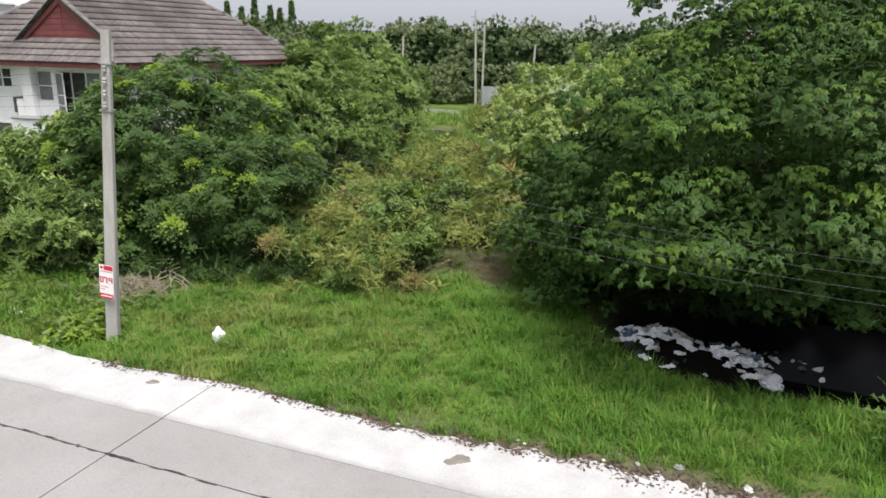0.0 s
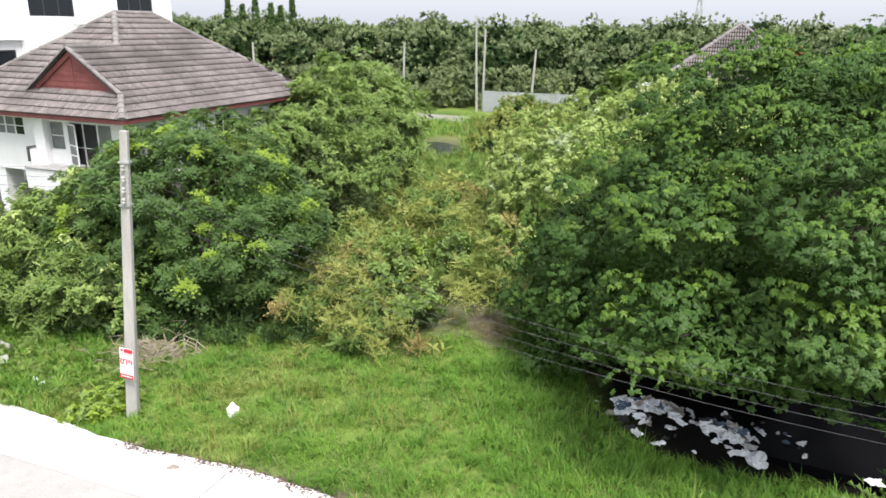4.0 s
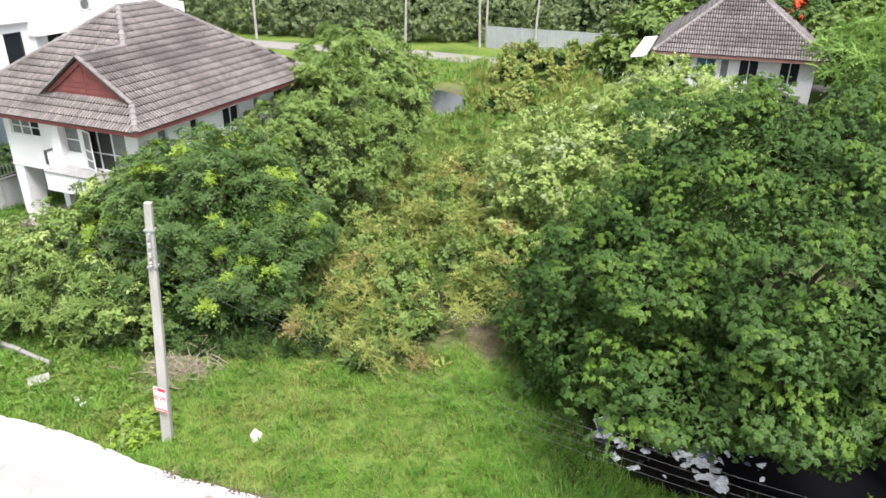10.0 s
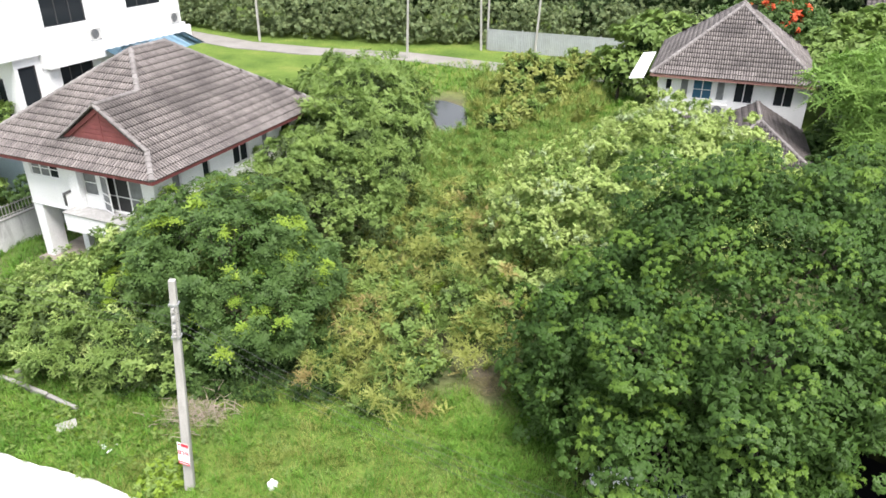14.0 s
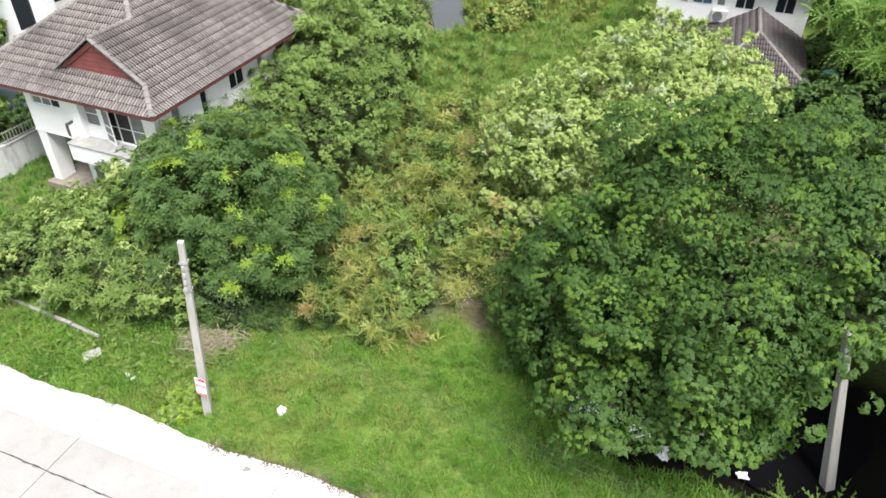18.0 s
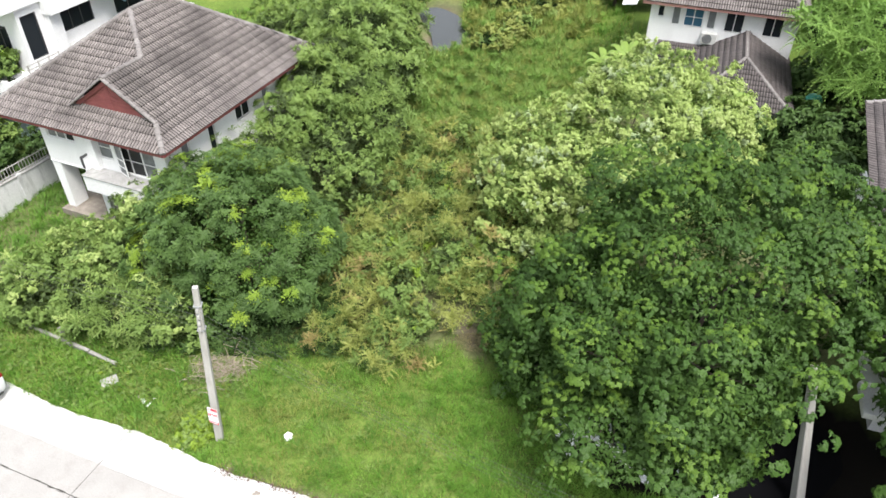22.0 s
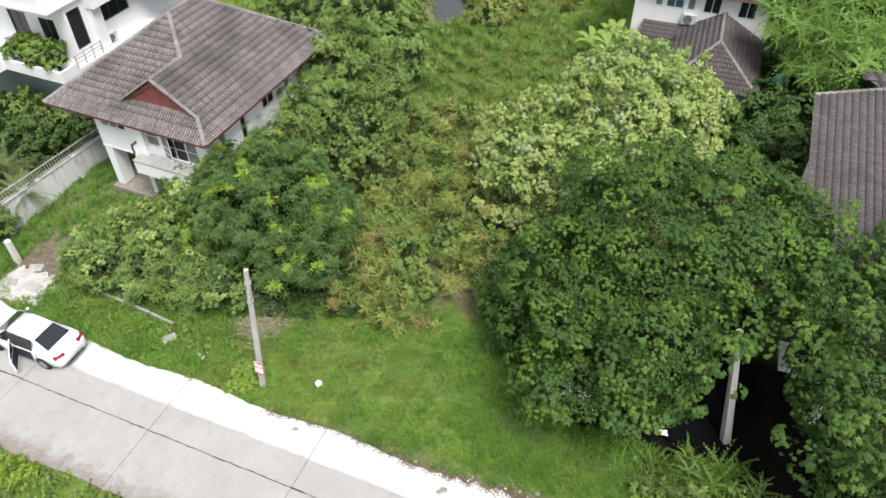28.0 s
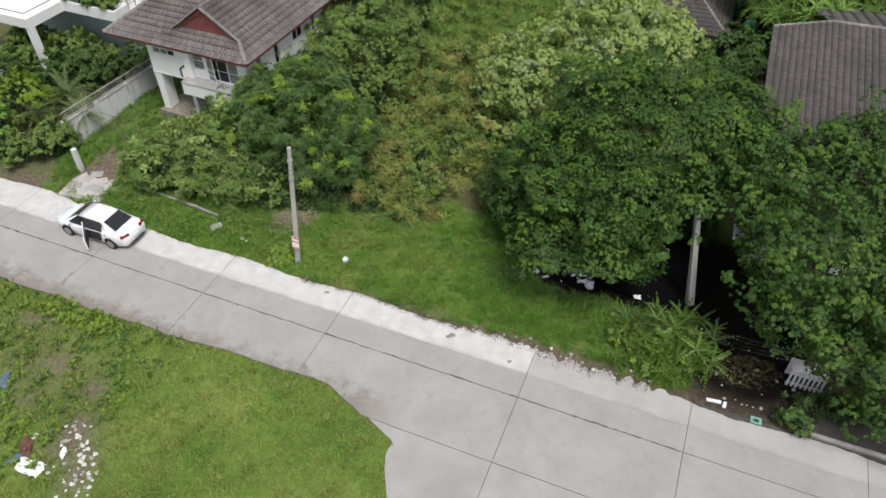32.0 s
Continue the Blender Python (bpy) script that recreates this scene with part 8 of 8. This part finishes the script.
for k in range(170):
    if k < 90:
        x, y, s = 4.75 + rng.normal(0, 0.48), 16.6 + rng.normal(0, 0.3), rng.uniform(0.06, 0.26)
    elif k < 118:
        x, y, s = 6.45 + rng.normal(0, 0.42), 15.75 + rng.normal(0, 0.22), rng.uniform(0.08, 0.34)
    else:
        x, y, s = rng.uniform(3.8, 8.4), 16.2 + rng.normal(0, 0.5), rng.uniform(0.06, 0.22)
    mt = (BAG_WHITE, BAG_WHITE, BAG_WHITE, BAG_WHITE, SCRAP, BLACK_BAG, BLUE_CLOTH, PALE_CONCRETE)[rng.randint(8)]
    crumpled("rubbish", (x, y, max(gz(x, y), -0.4)), (s * 1.2, s * rng.uniform(0.4, 0.9), s * rng.uniform(0.3, 0.8)), mt, "piece of dumped rubbish at the edge of the ditch", "rubbish", 200 + k, "dumped rubbish", 1.7)
for k, (x, y, s) in enumerate([(7.0, 15.0, 0.6), (9.9, 12.2, 0.35), (9.2, 12.5, 0.3), (8.5, 12.6, 0.3), (7.9, 12.9, 0.25), (10.6, 12.7, 0.5), (11.2, 12.6, 0.45)]):
    crumpled("rubbish", (x, y, gz(x, y)), (s, s * 0.7, s * 0.5), BAG_WHITE if k < 5 else BLACK_BAG, "discarded plastic sack at the edge of the ditch", "rubbish", 260 + k, "dumped rubbish")
def plastic_sheet(at, w, l, turn, seed, mat, label="crumpled white plastic sheeting dumped at the ditch", group="dumped rubbish"):
    """A thin crumpled sheet of plastic, thrown down in folds."""
    g, bm = np.random.RandomState(seed), bmesh.new()
    off = Vector(g.uniform(-40, 40, 3))
    rows = []
    for i in range(11):
        row = []
        for j in range(9):
            u, v = i / 10 - 0.5, j / 8 - 0.5
            n = noise.noise(Vector((u * 3.2, v * 3.2, 0)) + off)
            z = 0.5 * abs(n) + 0.22 * noise.noise(Vector((u * 9, v * 9, 3)) + off)
            row.append(bm.verts.new((w * (u + 0.16 * noise.noise(Vector((v * 4, u * 2, 7)) + off)), l * (v + 0.16 * noise.noise(Vector((u * 4, v * 2, 9)) + off)), max(0.0, z * 0.45 * w + 0.03))))
        rows.append(row)
    for p, q in zip(rows, rows[1:]):
        for k in range(8):
            bm.faces.new((p[k], q[k], q[k + 1], p[k + 1]))
    bmesh.ops.recalc_face_normals(bm, faces=bm.faces)
    bmesh.ops.solidify(bm, geom=bm.faces[:], thickness=0.006)
    tagged(part("plastic_sheet", bm, mat, None, "", pose(*at, 0, 0, turn)), label, "rubbish", group)


for k, (x, y, w, l, turn) in enumerate([(4.25, 16.75, 0.7, 0.45, 10), (4.62, 16.3, 0.75, 0.5, -25), (4.95, 16.5, 0.4, 0.35, 60), (6.1, 15.65, 0.55, 0.4, 20), (6.5, 15.5, 0.7, 0.45, -10), (6.62, 15.15, 0.6, 0.3, 5),
                                        (4.8, 15.25, 0.45, 0.2, 15), (5.35, 16.2, 0.4, 0.25, 70), (4.35, 15.6, 0.3, 0.5, 20), (9.3, 14.2, 0.45, 0.35, 0)]):
    plastic_sheet((x, y, max(gz(x, y), -0.4) + 0.02), w * 0.75, l * 0.75, turn, 900 + k, BAG_WHITE)
plastic_sheet((-16.2, 3.4, gz(-16.2, 3.4) + 0.05), 1.15, 0.6, -15, 930, BAG_WHITE, "crumpled white plastic sack lying in the grass", "")
# rubble on the corner plot
for k in range(90):
    t = rng.rand()
    x, y = -15.3 + 1.5 * t + rng.normal(0, 0.4), 5.6 - 3.4 * t + rng.normal(0, 0.4)
    s = rng.uniform(0.05, 0.2)
    crumpled("rubble_stone", (x, y, gz(x, y)), (s, s * 0.8, s * 0.6), PALE_CONCRETE if k % 3 else OLD_CONCRETE, "pale lump of broken concrete in the weeds", "rubble", 2300 + k, "rubble on the plot", 0.9)
for k, (x, y, s, mt, nm, lb) in enumerate([(-15.2, 4.15, 0.45, BAG_WHITE, "white_sack", "white plastic sack lying in the grass"),
                                           (-16.8, 4.3, 0.9, BROWN_CLOTH, "rag", "crumpled brown rag on the weeds"), (-17.0, 3.8, 0.6, BLUE_CLOTH, "rag", "crumpled blue rag on the weeds"),
                                           (-16.7, 4.85, 0.3, BAG_WHITE, "white_sack", "small white sack in the weeds"), (-19.3, 7.5, 0.8, BLUE_CLOTH, "rag", "faded blue-grey rag in the weeds")]):
    crumpled(nm, (x, y, gz(x, y)), (s, s * 0.5, s * 0.3), mt, lb, "rubbish", 350 + k, rough=1.1)
# patches of dried mud on the slabs, with ragged outlines
def mud_patch(u, v, w, l, turn, seed):
    g = np.random.RandomState(seed)
    ph = g.uniform(0, 6.28, 4)
    rim = []
    for t in np.linspace(0, math.tau, 41)[:-1]:
        q = 1 + 0.25 * math.sin(2 * t + ph[0]) + 0.14 * math.sin(3 * t + ph[1]) + 0.07 * math.sin(7 * t + ph[2]) + 0.05 * math.sin(13 * t + ph[3])
        rim.append((math.cos(t) * w * q / 2, math.sin(t) * l * q / 2))
    tagged(part("mud_patch", prism(bmesh.new(), rim, 0.004, 0.01), MUD, None, "", ROAD @ pose(u, v, 0, 0, 0, turn)), "patch of dried brown mud on the concrete", "mud", "mud patches")


for k, (u, v, w, l, turn) in enumerate([(-13.7, -2.2, 0.22, 0.9, 12), (-13.8, -1.5, 0.1, 0.5, 5), (0.1, -2.15, 0.3, 0.45, 10), (5.5, 2.1, 0.4, 0.28, 20), 
                                        (8.5, 1.7, 0.25, 0.12, 40), (-1.2, 2.35, 0.3, 0.15, 5)  ]):
    mud_patch(u, v, w, l, turn, 500 + k)
# stones and litter on the roadside, broken concrete at the crumbled edge
for k in range(64):
    u = rng.uniform(-6, 15) if k < 14 else rng.uniform(3.5, 14)
    v = float(far_edge(np.float64(u))) + rng.normal(0.1, 0.16)
    p = ROAD @ Vector((u, v, 0))
    s = rng.uniform(0.04, 0.13) * (1.4 if u > 8 else 0.8)
    crumpled("rubble_stone", (p.x, p.y, 0.0 if v < float(far_edge(np.float64(u))) else gz(p.x, p.y)), (s, s * 0.8, s * 0.45), PALE_CONCRETE if rng.rand() < 0.35 else OLD_CONCRETE, "broken lump of concrete at the road's edge", "rubble", 400 + k, "rubble at the road edge", 0.9)


def shard(name, at, size, turn, mat, label, category, tilt=0):
    ob = part(name, boxes(((-size[0] / 2, -size[1] / 2, 0), (size[0] / 2, size[1] / 2, size[2])), bevel=min(size) * 0.2), mat, None, "", pose(*at, tilt, 0, turn))
    return tagged(ob, label, category)


shard("concrete_slab", (-12.87, 17.95, gz(-12.87, 17.95) + 0.1), (0.62, 0.4, 0.07), 35, OLD_CONCRETE, "loose grey concrete slab lying on the verge", "slab", 8)
def ragged(points, seed, by=0.08, step=0.12):
    """An outline broken up into an uneven edge."""
    g, out = np.random.RandomState(seed), []
    for (x0, y0), (x1, y1) in zip(points, points[1:] + points[:1]):
        n = max(2, int(math.hypot(x1 - x0, y1 - y0) / step))
        out += [(x0 + (x1 - x0) * k / n + g.uniform(-by, by), y0 + (y1 - y0) * k / n + g.uniform(-by, by)) for k in range(n)]
    return out


DRIVE = mottled("broken_drive_concrete", (0.38, 0.355, 0.33), (0.52, 0.49, 0.46), 0.92, 1.6, 14, 0.5, (0.2, 0.165, 0.135), 0.7)
tagged(part("old_drive", prism(bmesh.new(), ragged([(-22.7, 20.3), (-20.0, 19.7), (-19.3, 21.6), (-18.9, 23.8), (-18.8, 25.6), (-20.0, 25.9), (-20.7, 24.6), (-21.4, 23.2), (-22.4, 21.8)], 61), -0.1, 0.09), DRIVE, None), "broken concrete drive worn down to earth", "drive", kind="structure")
for x, y, w, l, t in ((-22.1, 21.1, 0.8, 0.5, 10), (-20.2, 21.5, 0.6, 0.2, 40), (-21.2, 22.2, 0.7, 0.5, 5), (-20.8, 20.9, 0.9, 0.5, -20), (-20.4, 23.4, 0.5, 0.4, 15)):
    shard("paving_slab", (x, y, 0.085), (w, l, 0.05), t, OLD_CONCRETE, "broken grey paving slab of the old drive", "slab", 2)
shard("broken_chair_frame", (11.55, 7.95, gz(11.55, 7.95) + 0.02), (0.62, 0.16, 0.08), -12, PLASTIC_WHITE, "broken piece of white plastic at the roadside", "rubbish")
shard("plastic_piece", (11.95, 7.75, gz(11.95, 7.75) + 0.02), (0.14, 0.32, 0.07), -25, PLASTIC_WHITE, "white plastic fragment at the roadside", "rubbish")
GREEN_PL = plain("faded_green_plastic", (0.2, 0.42, 0.36), 0.5)
dr = thing("drain_cover", pose(13.1, 7.05, gz(13.1, 7.05) + 0.02, 0, 0, -20), "small faded green square frame on the ground", "drain cover")
part("rim", boxes(((-0.22, -0.17, 0), (0.22, -0.09, 0.03)), ((-0.22, 0.09, 0), (0.22, 0.17, 0.03)), ((-0.22, -0.09, 0), (-0.12, 0.09, 0.03)), ((0.12, -0.09, 0), (0.22, 0.09, 0.03))), GREEN_PL, dr)
# white slatted crate standing by the ditch
crate = thing("slatted_crate", pose(15.6, 8.9, gz(15.6, 8.9) + 0.0, 0, 0, -18), "weathered white slatted wooden crate by the ditch", "crate")
part("lid", boxes(((-0.75, -0.1, 1.0), (0.75, 0.6, 1.05)), bevel=0.01), WHITE_WALL, crate)
for k in range(8):
    x = -0.72 + k * 0.19
    part("slat", boxes(((x, -0.12, 0.0), (x + 0.1, -0.09, 1.0))), WHITE_WALL, crate)
part("back", boxes(((-0.75, 0.55, 0.0), (0.75, 0.6, 1.0))), WHITE_WALL, crate)
part("rail", boxes(((-0.75, -0.088, 0.12), (0.75, -0.05, 0.2)), ((-0.75, -0.088, 0.8), (0.75, -0.05, 0.88))), WHITE_WALL, crate)
# low bushes between the crate and the apron
for n, (u, v, r) in enumerate([(20.2, 3.3, 0.5), (21.2, 3.9, 0.55), (22.3, 4.3, 0.6), (23.4, 4.7, 0.65), (20.6, 2.95, 0.35)]):
    x, y, _z = ROAD @ Vector((u, v, 0))
    tree("ditch_bush", (x, y, gz(x, y)), [(x, y, gz(x, y) + r * 0.8, r, r, r * 0.8)], T_SPRIG, [LEAF_DARK, LEAF_MID], "low leafy bush beside the white crate", "shrub", radius=0.04, seed=210 + n,
         group="bushes by the ditch", density=6, size=1.0, clump=0.22, each=5, up=0.7, shares=[0.8, 0.2])
# kerbed apron at the end of the verge
kerb = thing("drive_apron", ROAD, "dark mottled concrete apron with a pale kerb by the ditch", "apron", kind="structure")
APRON_DARK = mottled("dark_mottled_concrete", (0.04, 0.037, 0.033), (0.095, 0.089, 0.08), 0.7, 0.9, 16, 0.3, (0.04, 0.037, 0.033), 0.6)
part("apron_slab", boxes(((20.6, 2.95, -0.3), (30, 4.6, 0.03))), APRON_DARK, kerb)
part("kerb", boxes(((20.9, 2.74, -0.3), (30, 2.93, 0.08)), bevel=0.02), OLD_CONCRETE, kerb)
part("gutter", boxes(((16.6, 2.42, -0.3), (30, 2.72, -0.07))), APRON_DARK, kerb)


def straw_heap(name, at, r, count, seed, label, mat=None):
    g = np.random.RandomState(seed)
    a, rad = g.uniform(0, math.tau, count), r * np.sqrt(g.rand(count))
    p = np.stack([np.cos(a) * rad, np.sin(a) * rad * 0.6, 0.35 * r * (1 - (rad / r) ** 2) * g.rand(count)], -1)
    t = g.normal(size=(count, 3)) * [1, 1, 0.4]
    t /= np.linalg.norm(t, axis=1, keepdims=True)
    w = np.cross(t, g.normal(size=(count, 3)))
    w /= np.linalg.norm(w, axis=1, keepdims=True) + 1e-9
    l = g.uniform(0.15, 0.45, (count, 1))
    v = np.stack([p - w * 0.006, p + w * 0.006, p + t * l], 1).reshape(-1, 3)
    v[:, 2] = np.maximum(v[:, 2], 0.0)
    ob = mesh_part(name, fast_mesh(name, v, np.arange(len(v)).reshape(-1, 3)), mat or STRAW, None, "", Matrix.Translation(at))
    return tagged(ob, label, "dry brush", kind="stuff")


# bare cut branches thrown on the heap
DRY_TWIG = plain("dry_bare_twig", (0.36, 0.3, 0.23), 0.9, 0, 0.3, 8)
straw_heap("dry_brush", (-9.0, 18.8, gz(-9, 18.8)), 1.2, 2000, 51, "heap of dry straw-coloured cuttings behind the pole", DRY_TWIG)
for k in range(34):
    x, y, a, l = -8.9 + rng.normal(0, 0.75), 18.7 + rng.normal(0, 0.45), rng.uniform(0, 6.28), rng.uniform(0.3, 0.85)
    b0 = Vector((x, y, gz(x, y) + 0.03))
    b1 = b0 + Vector((math.cos(a) * l, math.sin(a) * l * 0.6, rng.uniform(0.05, 0.6)))
    tip = b1 + Vector((rng.normal(0, 0.2), rng.normal(0, 0.2), rng.uniform(-0.1, 0.15)))
    bm = tube(bmesh.new(), [b0, b0.lerp(b1, 0.5) + Vector((0, 0, 0.08)), b1, tip], [0.016, 0.013, 0.009, 0.004], 5)
    tagged(part("dead_branch", bm, DRY_TWIG, None), "bare dry branch lying on a heap of cuttings", "branch", "cut branches")
straw_heap("dry_brush", (8.6, 12.2, gz(8.6, 12.2)), 1.0, 900, 52, "dry twigs at the edge of the ditch")
straw_heap("dry_brush", (13.4, 9.6, gz(13.4, 9.6)), 1.7, 900, 55, "dead twigs and leaf litter on the dark soil by the ditch")
for k in range(26):
    x, y, s = rng.uniform(11.4, 15.6), rng.uniform(7.6, 11.6), rng.uniform(0.06, 0.22)
    crumpled("rubble_stone", (x, y, gz(x, y)), (s, s * 0.8, s * 0.5), OLD_CONCRETE if k % 3 else SCRAP, "dirty lump of rubble on the dark soil", "rubble", 600 + k, "rubble by the ditch", 0.5)
straw_heap("dry_brush", (-2.4, 19.9, gz(-2.4, 19.9)), 1.6, 1500, 53, "dry stalks at the foot of the weeds")
straw_heap("dry_brush", (1.0, 20.6, gz(1, 20.6)), 0.9, 700, 54, "dry stalks on the bare bank")

# white scraps in the wet hollow on the verge
for k, (x, y, l) in enumerate([(-11.25, 17.1, 0.26), (-11.0, 16.95, 0.2), (-11.5, 17.3, 0.16), (-10.9, 17.25, 0.12)]):
    crumpled("rubbish", (x, y, gz(x, y) + 0.03), (l, l * 0.5, l * 0.35), BAG_WHITE if k != 2 else SCRAP, "crumpled plastic scrap in a wet hollow of the verge", "rubbish", 700 + k, "scraps on the verge", 1.3)
# dead leaves and grit swept along the shoulder's edge
g = np.random.RandomState(91)
n = 5200
u = g.uniform(-3, 14.5, n)
v = far_edge(u) + g.normal(0.02, 0.1, n) + 0.25 * bell(u, 0, 11, 0, 3.5, 1) * g.normal(0, 1, n)
c, s_ = math.cos(radians(-19.5)), math.sin(radians(-19.5))
x, y = c * u - s_ * v - 5.74, s_ * u + c * v + 10.85
on = v < far_edge(u)
p = np.stack([x, y, np.where(on, 0.014, ground_z(x, y) + 0.03)], -1)
ok = g.rand(n) < 0.35 + 0.65 * (ripple(u, 0 * u, 41, 0.8) > 0.0)
p = p[ok]
m = len(p)
t = g.normal(size=(m, 3)) * [1, 1, 0.25]
t /= np.linalg.norm(t, axis=1, keepdims=True)
w = np.cross(t, [0, 0, 1.0])
l = g.uniform(0.03, 0.1, (m, 1))
vv = np.stack([p - w * l * 0.3, p + w * l * 0.3, p + t * l], 1).reshape(-1, 3)
LITTER = leafy("brown_dead_leaf", [(0.0, (0.05, 0.033, 0.022)), (0.6, (0.13, 0.09, 0.055)), (1.0, (0.24, 0.18, 0.11))], 0.85, 0.05)
tagged(mesh_part("leaf_litter", fast_mesh("leaf_litter", vv, np.arange(len(vv)).reshape(-1, 3)), LITTER, None), "brown dead leaves and grit along the road edge", "leaf litter", kind="stuff")
